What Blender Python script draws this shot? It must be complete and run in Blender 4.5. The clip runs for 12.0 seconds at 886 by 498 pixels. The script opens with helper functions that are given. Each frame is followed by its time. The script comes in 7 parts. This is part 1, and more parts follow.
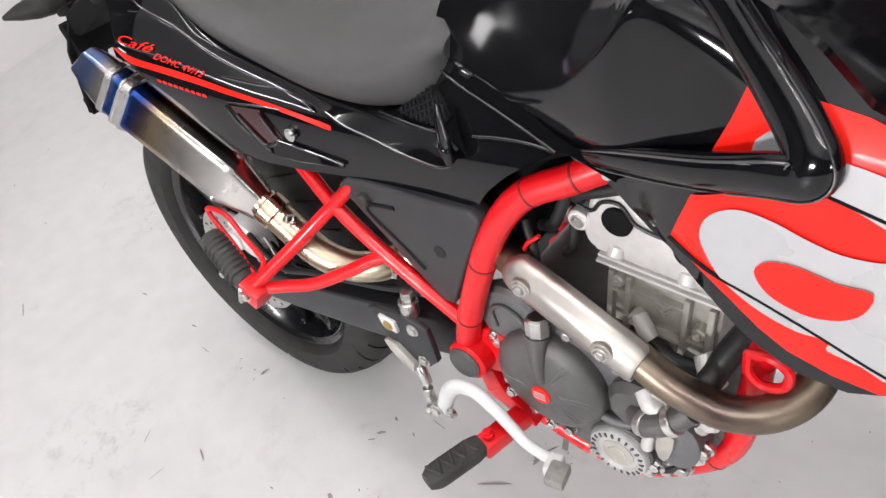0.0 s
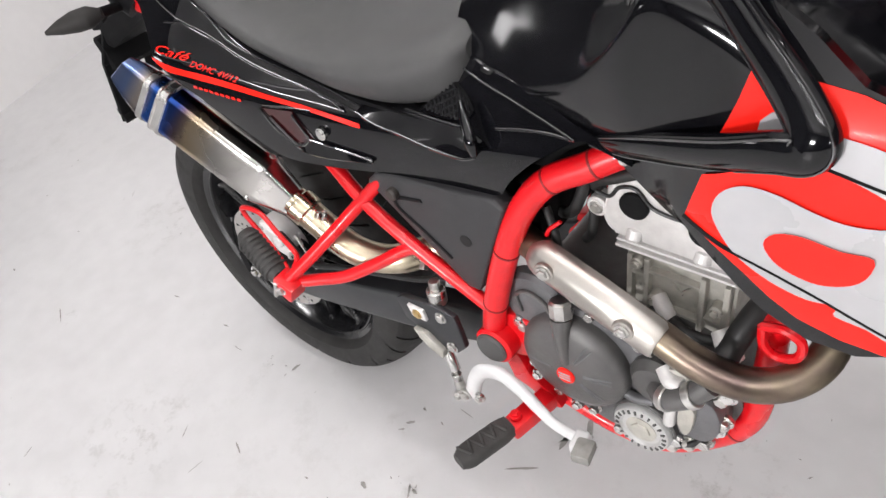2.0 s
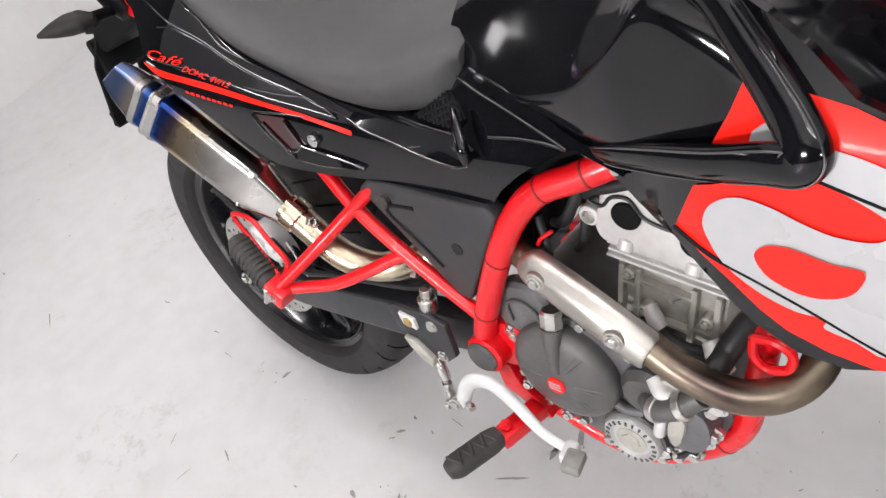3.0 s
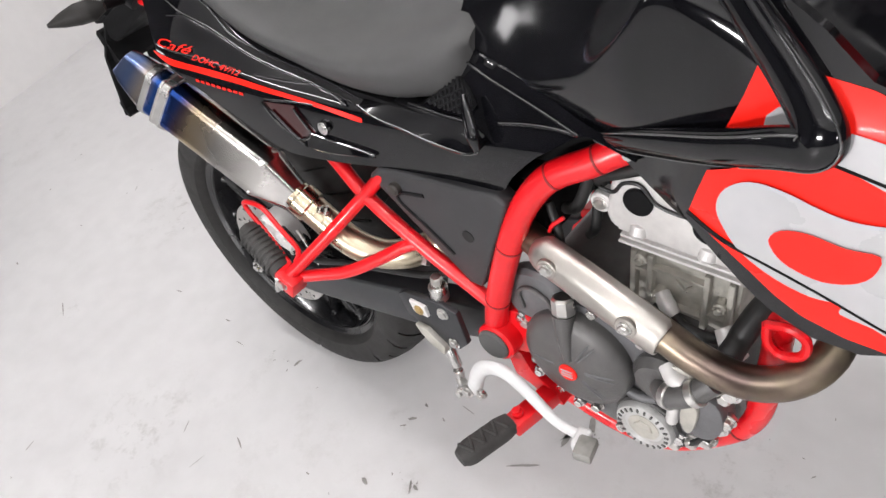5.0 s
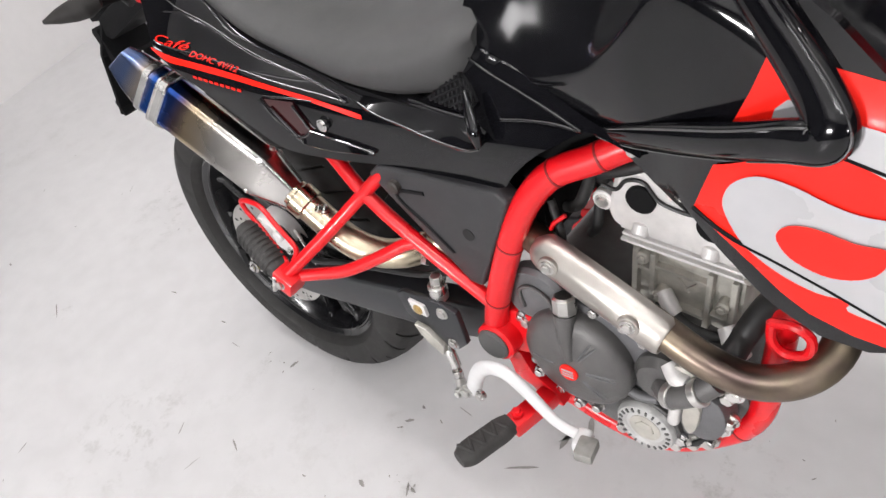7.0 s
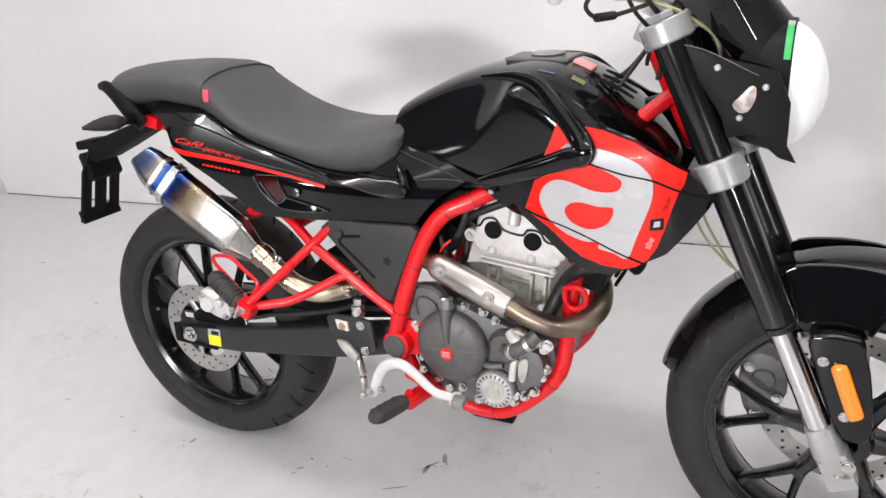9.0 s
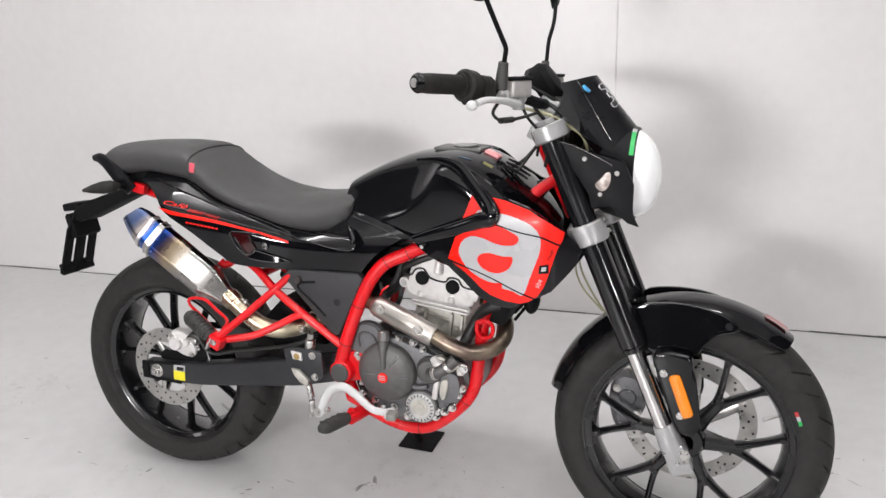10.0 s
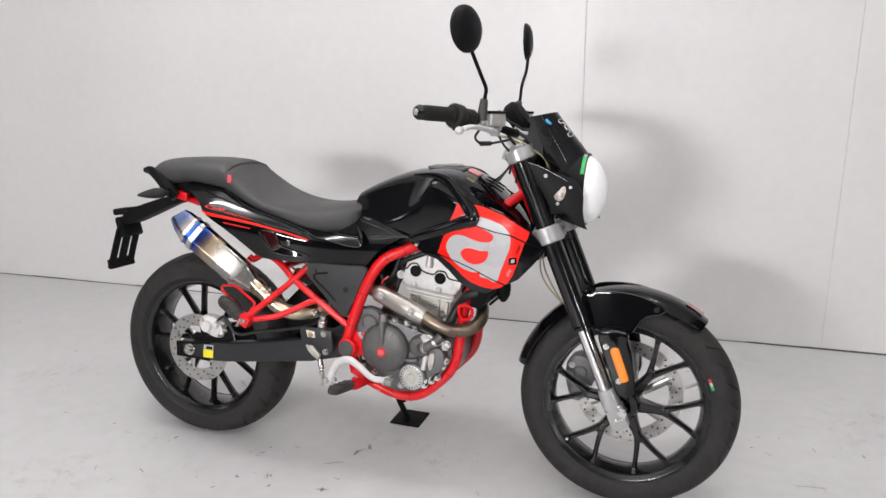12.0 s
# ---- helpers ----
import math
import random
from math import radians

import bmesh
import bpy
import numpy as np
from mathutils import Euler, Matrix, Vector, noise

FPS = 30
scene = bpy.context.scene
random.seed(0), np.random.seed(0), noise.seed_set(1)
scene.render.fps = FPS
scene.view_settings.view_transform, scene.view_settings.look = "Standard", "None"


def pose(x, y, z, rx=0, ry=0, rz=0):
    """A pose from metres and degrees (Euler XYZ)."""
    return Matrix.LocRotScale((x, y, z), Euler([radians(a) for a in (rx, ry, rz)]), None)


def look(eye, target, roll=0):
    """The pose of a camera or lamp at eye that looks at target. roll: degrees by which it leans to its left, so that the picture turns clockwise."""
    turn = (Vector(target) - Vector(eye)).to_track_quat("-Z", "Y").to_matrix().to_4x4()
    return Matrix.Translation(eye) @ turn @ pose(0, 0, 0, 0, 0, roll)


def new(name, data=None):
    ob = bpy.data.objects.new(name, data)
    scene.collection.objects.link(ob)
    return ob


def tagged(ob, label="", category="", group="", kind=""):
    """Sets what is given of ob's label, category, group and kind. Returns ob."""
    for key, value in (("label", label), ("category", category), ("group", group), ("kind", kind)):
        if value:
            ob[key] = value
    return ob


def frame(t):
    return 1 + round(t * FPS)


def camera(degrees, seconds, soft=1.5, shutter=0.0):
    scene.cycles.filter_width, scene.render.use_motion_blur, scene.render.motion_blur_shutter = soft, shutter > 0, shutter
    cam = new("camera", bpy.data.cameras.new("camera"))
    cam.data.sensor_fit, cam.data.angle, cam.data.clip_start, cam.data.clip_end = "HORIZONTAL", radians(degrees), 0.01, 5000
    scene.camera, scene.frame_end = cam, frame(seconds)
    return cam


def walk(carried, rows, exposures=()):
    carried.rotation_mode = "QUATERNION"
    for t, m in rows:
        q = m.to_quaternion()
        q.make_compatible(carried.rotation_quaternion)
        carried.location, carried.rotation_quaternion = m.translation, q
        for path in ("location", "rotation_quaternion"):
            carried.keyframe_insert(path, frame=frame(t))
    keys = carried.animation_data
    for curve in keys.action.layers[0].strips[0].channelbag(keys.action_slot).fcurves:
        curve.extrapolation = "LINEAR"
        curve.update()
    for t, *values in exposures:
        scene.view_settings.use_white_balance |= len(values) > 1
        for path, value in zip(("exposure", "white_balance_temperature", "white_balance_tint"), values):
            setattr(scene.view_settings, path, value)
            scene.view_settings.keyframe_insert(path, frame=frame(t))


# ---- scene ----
cam = camera(60.2, 12.0)
PATH = [
    (0, (1.065, -0.53, 1.135), (-0.088, 0.43, -0.187), -19.2),
    (0.5, (1.057, -0.553, 1.153), (-0.102, 0.378, -0.184), -21.7),
    (1, (1.081, -0.553, 1.157), (-0.105, 0.353, -0.175), -22.7),
    (1.5, (1.09, -0.554, 1.162), (-0.105, 0.363, -0.154), -22.5),
    (2, (1.088, -0.568, 1.156), (-0.103, 0.37, -0.148), -21.7),
    (2.5, (1.092, -0.567, 1.153), (-0.096, 0.387, -0.143), -21.1),
    (3, (1.088, -0.564, 1.153), (-0.096, 0.397, -0.141), -20.6),
    (3.5, (1.088, -0.571, 1.152), (-0.097, 0.385, -0.144), -20.6),
    (5.5, (1.084, -0.564, 1.15), (-0.115, 0.351, -0.164), -22.0),
    (6, (1.08, -0.567, 1.145), (-0.12, 0.337, -0.175), -22.1),
    (6.5, (1.077, -0.564, 1.142), (-0.124, 0.337, -0.179), -22.1),
    (8.3, (1.118, -0.824, 1.146), (0.068, 0.507, 0.086), -11.8),
    (8.5, (1.152, -0.927, 1.151), (0.137, 0.482, 0.159), -10.0),
    (9, (1.281, -1.208, 1.181), (0.413, 0.384, 0.336), -6.3),
    (9.5, (1.3, -1.42, 1.207), (0.547, 0.281, 0.472), -4.0),
    (10, (1.406, -1.587, 1.241), (0.722, 0.183, 0.61), -2.3),
    (10.5, (1.518, -1.684, 1.235), (0.845, 0.104, 0.644), -1.6),
    (11, (1.579, -1.791, 1.246), (0.908, 0.008, 0.687), -1.1),
    (11.5, (1.563, -1.907, 1.257), (0.899, -0.097, 0.725), -0.8),
    (12, (1.543, -2.003, 1.254), (0.89, -0.186, 0.73), -0.5),
]
walk(cam, [(t, look(eye, target, roll)) for t, eye, target, roll in PATH], exposures=[(0.0, -0.15), (6.7, -0.17), (8.6, -0.17), (9.2, -0.28), (10.0, -0.41), (12.0, -0.51)])

# ---- light ----
def area(name, place, target, size_x, size_y, watts, colour=(1.0, 0.975, 0.985)):
    data = bpy.data.lights.new(name, "AREA")
    data.shape, data.size, data.size_y, data.energy, data.color = "RECTANGLE", size_x, size_y, watts, colour
    ob = new(name, data)
    ob.matrix_world = look(place, target)
    return ob


world = bpy.data.worlds.new("world")
scene.world = world
world.use_nodes = True
sky = world.node_tree.nodes.new("ShaderNodeTexSky")
sky.sky_type, sky.sun_disc, sky.sun_elevation, sky.sun_rotation = "NISHITA", False, radians(40), radians(200)
world.node_tree.nodes["Background"].inputs[1].default_value = 0.05
world.node_tree.links.new(sky.outputs[0], world.node_tree.nodes["Background"].inputs[0])

CEILING = 3.0
GROUND = -0.0095  # the floor's surface
HANG = 0.30  # the strip lights hang below the ceiling; uplights are added to brighten it
STRIPS = [(-0.40, -0.17, 17.5), (1.40, -0.17, 15), (-0.7, -1.9, 1.5), (1.5, -1.9, 15), (3.7, -0.25, 0.8), (3.7, -1.9, 6)]
for sx, sy, watts in STRIPS:
    area("strip_light", (sx, sy, CEILING - HANG - 0.045), (sx, sy, 0), 1.10, 0.05, watts)
    area("added_uplight", (sx, sy, CEILING - HANG + 0.045), (sx, sy, 9), 1.10, 0.05, watts * 1.3)
# Unseen light panels added low on the walls for wall shadows and tank glints
ADDED_WALL_LIGHTS = [((0.15, -4.98, 1.55), (0.9, 0.0, 0.8), 1.0, 0.30, 185), ((5.14, -4.25, 1.40), (0.6, 0.0, 0.8), 1.0, 0.16, 76), ((-2.14, -1.40, 1.15), (0.8, -0.1, 0.8), 0.36, 0.22, 2.6)]
for place, target, sx, sy, watts in ADDED_WALL_LIGHTS:
    area("added_wall_lamp", place, target, sx, sy, watts)


# ---- materials ----
def mat(name, colour, rough=0.5, metal=0.0, coat=0.0, var=0.12, scale=8.0, fine=60.0, bump=0.0, bump_scale=300.0, rough_var=0.1, tint=None, spec=0.5):
    """A surface with colour varied at two scales, uneven gloss and a fine relief."""
    m = bpy.data.materials.new(name)
    m.use_nodes = True
    n, l = m.node_tree.nodes, m.node_tree.links
    b = n["Principled BSDF"]
    b.inputs["Metallic"].default_value = metal
    b.inputs["Coat Weight"].default_value = coat
    b.inputs["Coat Roughness"].default_value = 0.04
    b.inputs["Specular IOR Level"].default_value = spec
    tc = n.new("ShaderNodeTexCoord")
    big, small = n.new("ShaderNodeTexNoise"), n.new("ShaderNodeTexNoise")
    for node, s in ((big, scale), (small, fine)):
        node.inputs["Scale"].default_value, node.inputs["Detail"].default_value = s, 6
        l.new(tc.outputs["Object"], node.inputs["Vector"])
    add = n.new("ShaderNodeMath")
    add.operation = "ADD"
    l.new(big.outputs["Fac"], add.inputs[0]), l.new(small.outputs["Fac"], add.inputs[1])
    ramp = n.new("ShaderNodeMapRange")
    ramp.inputs["From Min"].default_value, ramp.inputs["From Max"].default_value = 0.6, 1.4
    l.new(add.outputs[0], ramp.inputs["Value"])
    mix = n.new("ShaderNodeMix")
    mix.data_type = "RGBA"
    low = tint or tuple(c * (1 - var) for c in colour)
    high = tuple(min(1.0, c * (1 + var)) for c in colour)
    mix.inputs["A"].default_value, mix.inputs["B"].default_value = (*low, 1), (*high, 1)
    l.new(ramp.outputs[0], mix.inputs["Factor"])
    l.new(mix.outputs["Result"], b.inputs["Base Color"])
    rr = n.new("ShaderNodeMapRange")
    rr.inputs["From Min"].default_value, rr.inputs["From Max"].default_value = 0.3, 0.7
    rr.inputs["To Min"].default_value, rr.inputs["To Max"].default_value = max(0.02, rough - rough_var), min(1, rough + rough_var)
    l.new(big.outputs["Fac"], rr.inputs["Value"])
    l.new(rr.outputs[0], b.inputs["Roughness"])
    if bump:
        grain = n.new("ShaderNodeTexNoise")
        grain.inputs["Scale"].default_value, grain.inputs["Detail"].default_value = bump_scale, 4
        l.new(tc.outputs["Object"], grain.inputs["Vector"])
        bp = n.new("ShaderNodeBump")
        bp.inputs["Strength"].default_value, bp.inputs["Distance"].default_value = bump, 0.002
        l.new(grain.outputs["Fac"], bp.inputs["Height"])
        l.new(bp.outputs[0], b.inputs["Normal"])
    return m


def along(m, axis, origin, stops, length):
    """Colours a material by the distance along an axis from a place: heat tint of a pipe."""
    n, l = m.node_tree.nodes, m.node_tree.links
    tc, sub, dot, div = n.new("ShaderNodeTexCoord"), n.new("ShaderNodeVectorMath"), n.new("ShaderNodeVectorMath"), n.new("ShaderNodeMath")
    sub.operation, dot.operation, div.operation = "SUBTRACT", "DOT_PRODUCT", "DIVIDE"
    sub.inputs[1].default_value, dot.inputs[1].default_value, div.inputs[1].default_value = origin, axis, length
    noi, mad = n.new("ShaderNodeTexNoise"), n.new("ShaderNodeMath")
    noi.inputs["Scale"].default_value = 14
    l.new(tc.outputs["Object"], noi.inputs["Vector"])
    mad.operation = "MULTIPLY_ADD"
    mad.inputs[1].default_value = 0.10
    l.new(tc.outputs["Object"], sub.inputs[0]), l.new(sub.outputs[0], dot.inputs[0])
    l.new(dot.outputs["Value"], div.inputs[0])
    l.new(noi.outputs["Fac"], mad.inputs[0]), l.new(div.outputs[0], mad.inputs[2])
    ramp = n.new("ShaderNodeValToRGB")
    el = ramp.color_ramp.elements
    while len(el) < len(stops):
        el.new(0.5)
    for e, (p, c) in zip(el, stops):
        e.position, e.color = p, (*c, 1)
    l.new(mad.outputs[0], ramp.inputs["Fac"])
    l.new(ramp.outputs[0], n["Principled BSDF"].inputs["Base Color"])
    return m


GLOSS = mat("gloss_black_paint", (0.0035, 0.0035, 0.0045), 0.07, var=0.25, rough_var=0.03, spec=0.42)
TANK_PAINT = mat("lacquered_black_tank_paint", (0.0040, 0.0040, 0.0050), 0.10, var=0.25, rough_var=0.03, spec=0.45)
SATIN = mat("satin_black_plastic", (0.008, 0.008, 0.009), 0.42, spec=0.10, var=0.2, bump=0.12, bump_scale=900)
MATTE = mat("matte_black_plastic", (0.007, 0.007, 0.0075), 0.62, spec=0.10, var=0.25, bump=0.15, bump_scale=700)
SEAT = mat("grey_black_seat_vinyl", (0.046, 0.0455, 0.0455), 0.55, var=0.14, spec=0.55, bump=0.30, bump_scale=1400)
SEAT_REAR = mat("paler_grey_pillion_vinyl", (0.050, 0.0495, 0.0495), 0.55, var=0.14, spec=0.55, bump=0.30, bump_scale=1400)
RED = mat("red_frame_paint", (0.68, 0.004, 0.009), 0.32, spec=0.4, coat=0.22, var=0.10, bump=0.04, bump_scale=200)
RED_DECAL = mat("red_decal", (0.88, 0.012, 0.005), 0.35, coat=0.06, var=0.05, spec=0.3)
WHITE_DECAL = mat("white_decal", (0.44, 0.44, 0.45), 0.25, coat=0.3, var=0.04)
RUBBER = mat("tyre_rubber", (0.025, 0.0243, 0.0235), 0.58, var=0.35, scale=20, spec=0.22, bump=0.25, bump_scale=500)
POD = mat("dusty_black_plastic", (0.022, 0.0205, 0.0195), 0.55, spec=0.2, var=0.3, bump=0.2, bump_scale=700)
# Near-black fill whose colour stands in for the shade inside open holes
GROOVE = mat("hole_black", (0.008, 0.008, 0.008), 0.9)
RIM = mat("black_rim_paint", (0.005, 0.005, 0.006), 0.24, coat=0.28, var=0.3)
ALU = mat("cast_aluminium", (0.70, 0.685, 0.67), 0.45, metal=0.3, var=0.16, bump=0.25, bump_scale=500)
ALU_DARK = mat("stained_cast_aluminium", (0.46, 0.445, 0.40), 0.5, metal=0.5, var=0.3, bump=0.3, bump_scale=400)
CASE = mat("dark_grey_engine_case", (0.105, 0.102, 0.100), 0.36, metal=0.35, var=0.2, bump=0.3, bump_scale=700)
CASE_LIGHT = mat("worn_grey_engine_case", (0.14, 0.14, 0.145), 0.42, metal=0.4, var=0.2, bump=0.25, bump_scale=600)
STEEL = mat("zinc_plated_steel", (0.58, 0.57, 0.55), 0.28, metal=1.0, var=0.15)
SCREW = mat("dull_socket_screw", (0.30, 0.29, 0.28), 0.42, metal=0.7, var=0.2)
BRUSHED = mat("brushed_steel", (0.47, 0.445, 0.41), 0.38, metal=1.0, var=0.12, scale=20)
SILVER = mat("silver_paint", (0.40, 0.40, 0.40), 0.36, metal=0.45, var=0.10, bump=0.1, bump_scale=600)
LEVER = mat("silver_grey_lever_paint", (0.62, 0.62, 0.62), 0.55, metal=0.0, var=0.10, spec=0.3)
SWING = mat("dark_grey_swingarm_paint", (0.021, 0.022, 0.025), 0.38, spec=0.4, var=0.18, bump=0.08, bump_scale=700)
DISC = mat("brake_disc_steel", (0.46, 0.45, 0.43), 0.34, metal=0.9, var=0.15, scale=40)
FORK = mat("black_anodised_tube", (0.006, 0.006, 0.007), 0.20, coat=0.12, var=0.2)
BRASS = mat("gold_bleed_fitting", (0.50, 0.36, 0.16), 0.35, metal=0.9)
CHROME = mat("polished_steel", (0.74, 0.73, 0.72), 0.12, metal=1.0, var=0.06, rough_var=0.04)
HEADER = mat("heat_browned_header", (0.21, 0.175, 0.120), 0.38, metal=1.0, var=0.30, scale=11, fine=34, tint=(0.125, 0.088, 0.085))
LINK = mat("straw_tinted_pipe", (0.44, 0.39, 0.29), 0.30, metal=1.0, var=0.2, scale=16, tint=(0.36, 0.30, 0.22))
AXIS, TIP = Vector((0.7775, 0.105, -0.620)), Vector((0.0257, -0.1920, 0.7332))
MUFFLER = along(mat("heat_tinted_titanium", (0.5, 0.5, 0.5), 0.25, metal=1.0, rough_var=0.05, bump=0.04, bump_scale=250), AXIS, TIP,
                [(0.0, (0.30, 0.36, 0.55)), (0.13, (0.16, 0.24, 0.50)), (0.19, (0.55, 0.48, 0.42)), (0.25, (0.03, 0.11, 0.42)), (0.37, (0.025, 0.06, 0.26)),
                 (0.42, (0.16, 0.11, 0.13)), (0.47, (0.42, 0.33, 0.22)), (0.60, (0.36, 0.345, 0.325)), (1.0, (0.37, 0.36, 0.35))], 0.33)
ORANGE = mat("orange_reflector", (0.85, 0.25, 0.01), 0.22, coat=0.6, var=0.08)
YELLOW = mat("yellow_sticker", (0.80, 0.72, 0.02), 0.4)
GREEN = mat("green_sticker", (0.02, 0.42, 0.09), 0.4)
BLUE = mat("light_blue_sticker", (0.08, 0.42, 0.78), 0.4)
# Edge lines paler and shinier than the panels, standing in for bright glints
EDGE = mat("glint_black_panel_edge", (0.016, 0.016, 0.017), 0.18, spec=1.0, coat=0.7)
MASK = mat("black_flyscreen_paint", (0.005, 0.005, 0.006), 0.30, spec=0.2, var=0.2)
LENS = mat("clear_headlight_lens", (0.94, 0.95, 0.95), 0.10, coat=0.8, var=0.05)
LAMP_RED = mat("dark_red_lamp_lens", (0.50, 0.01, 0.012), 0.15, coat=0.6)
LENS.node_tree.nodes["Principled BSDF"].inputs["Emission Color"].default_value = (1, 1, 1, 1)
LENS.node_tree.nodes["Principled BSDF"].inputs["Emission Strength"].default_value = 0.15  # faint emission that whitens the lens
PEG = mat("dusty_peg_rubber", (0.034, 0.0325, 0.031), 0.7, var=0.4, bump=0.3)
HOSE = mat("black_rubber_hose", (0.012, 0.012, 0.012), 0.5)
CABLE = mat("olive_cable_sleeve", (0.34, 0.33, 0.20), 0.5)
WALL = mat("white_painted_wall_panel", (0.70, 0.69, 0.685), 0.42, var=0.035, scale=1.6, fine=25, bump=0.05, bump_scale=120)
SEAM = mat("grey_wall_joint", (0.62, 0.61, 0.61), 0.8)
DARK = mat("dark_unseen_wall", (0.022, 0.022, 0.023), 0.7, var=0.15, scale=2)
CEIL = mat("white_ceiling_paint", (0.78, 0.78, 0.77), 0.8, var=0.03)
TUBE = mat("white_lamp_housing", (0.8, 0.8, 0.8), 0.4, var=0.02)


def floor_material():
    m = mat("grey_painted_concrete_floor", (0.60, 0.595, 0.595), 0.40, var=0.07, scale=2.2, fine=18, bump=0.10, bump_scale=90, rough_var=0.12)
    n, l = m.node_tree.nodes, m.node_tree.links
    b = n["Principled BSDF"]
    base = b.inputs["Base Color"].links[0].from_socket
    tc = n.new("ShaderNodeTexCoord")
    dirt, warp = n.new("ShaderNodeTexNoise"), n.new("ShaderNodeTexNoise")
    dirt.inputs["Scale"].default_value, dirt.inputs["Detail"].default_value, dirt.inputs["Roughness"].default_value = 9.0, 9, 0.72
    warp.inputs["Scale"].default_value = 1.3
    l.new(tc.outputs["Object"], dirt.inputs["Vector"]), l.new(tc.outputs["Object"], warp.inputs["Vector"])
    both = n.new("ShaderNodeMath")
    both.operation = "MULTIPLY"
    l.new(dirt.outputs["Fac"], both.inputs[0]), l.new(warp.outputs["Fac"], both.inputs[1])
    r = n.new("ShaderNodeMapRange")
    r.inputs["From Min"].default_value, r.inputs["From Max"].default_value, r.inputs["To Max"].default_value = 0.32, 0.52, 0.42
    l.new(both.outputs[0], r.inputs["Value"])
    mix = n.new("ShaderNodeMix")
    mix.data_type = "RGBA"
    mix.inputs["B"].default_value = (0.26, 0.255, 0.24, 1)
    l.new(r.outputs[0], mix.inputs["Factor"]), l.new(base, mix.inputs["A"])
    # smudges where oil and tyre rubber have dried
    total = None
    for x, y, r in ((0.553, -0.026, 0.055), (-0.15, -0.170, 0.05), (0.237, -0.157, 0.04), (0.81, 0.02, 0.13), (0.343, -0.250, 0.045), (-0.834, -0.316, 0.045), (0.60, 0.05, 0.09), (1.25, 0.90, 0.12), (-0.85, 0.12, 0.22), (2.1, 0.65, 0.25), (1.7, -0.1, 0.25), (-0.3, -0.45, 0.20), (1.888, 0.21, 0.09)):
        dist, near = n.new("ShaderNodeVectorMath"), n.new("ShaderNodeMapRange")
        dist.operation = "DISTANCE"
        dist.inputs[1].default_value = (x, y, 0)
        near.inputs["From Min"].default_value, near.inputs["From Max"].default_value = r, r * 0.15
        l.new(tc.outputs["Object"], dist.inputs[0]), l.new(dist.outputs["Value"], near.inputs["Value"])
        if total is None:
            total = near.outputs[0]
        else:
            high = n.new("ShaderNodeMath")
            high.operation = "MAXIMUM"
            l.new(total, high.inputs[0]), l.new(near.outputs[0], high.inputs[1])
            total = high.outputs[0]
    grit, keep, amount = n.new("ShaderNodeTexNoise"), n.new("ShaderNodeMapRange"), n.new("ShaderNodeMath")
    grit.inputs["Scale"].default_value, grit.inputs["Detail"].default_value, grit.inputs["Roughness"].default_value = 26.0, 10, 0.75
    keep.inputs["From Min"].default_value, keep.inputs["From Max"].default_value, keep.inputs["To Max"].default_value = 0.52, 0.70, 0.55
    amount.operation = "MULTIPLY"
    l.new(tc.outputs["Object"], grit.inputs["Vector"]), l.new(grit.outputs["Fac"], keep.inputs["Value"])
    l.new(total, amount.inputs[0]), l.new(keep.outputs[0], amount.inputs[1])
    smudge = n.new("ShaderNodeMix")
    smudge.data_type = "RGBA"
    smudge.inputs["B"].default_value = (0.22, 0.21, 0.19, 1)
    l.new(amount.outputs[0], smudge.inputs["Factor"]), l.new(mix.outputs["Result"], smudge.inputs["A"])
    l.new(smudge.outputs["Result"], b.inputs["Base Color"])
    return m


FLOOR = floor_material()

# ---- tools for meshes ----
def part(name, bm, material, parent, label="", angle=38):
    """Links a bmesh as one mesh object under a thing or a part."""
    me = bpy.data.meshes.new(name)
    bmesh.ops.recalc_face_normals(bm, faces=bm.faces)
    bm.to_mesh(me)
    bm.free()
    me.materials.append(material)
    me.polygons.foreach_set("use_smooth", [True] * len(me.polygons))
    me.set_sharp_from_angle(angle=radians(angle))
    ob = new(name, me)
    ob.parent = parent
    if label:
        ob["label"] = label
    return ob


def curve(pts, steps=6):
    """A Catmull-Rom line through points."""
    p = [Vector(q) for q in pts]
    p = [2 * p[0] - p[1], *p, 2 * p[-1] - p[-2]]
    out = []
    for a, b, c, d in zip(p, p[1:], p[2:], p[3:]):
        for i in range(steps):
            t = i / steps
            out.append(0.5 * (2 * b + (c - a) * t + (2 * a - 5 * b + 4 * c - d) * t * t + (3 * b - a - 3 * c + d) * t ** 3))
    return out + [p[-2]]


def loft(bm, rings, caps=True, closed=True):
    rows = [[bm.verts.new(p) for p in ring] for ring in rings]
    n = len(rows[0])
    for a, b in zip(rows, rows[1:]):
        for i in range(n if closed else n - 1):
            j = (i + 1) % n
            bm.faces.new((a[i], a[j], b[j], b[i]))
    if caps and closed:
        bm.faces.new(rows[0]), bm.faces.new(rows[-1])
    return rows


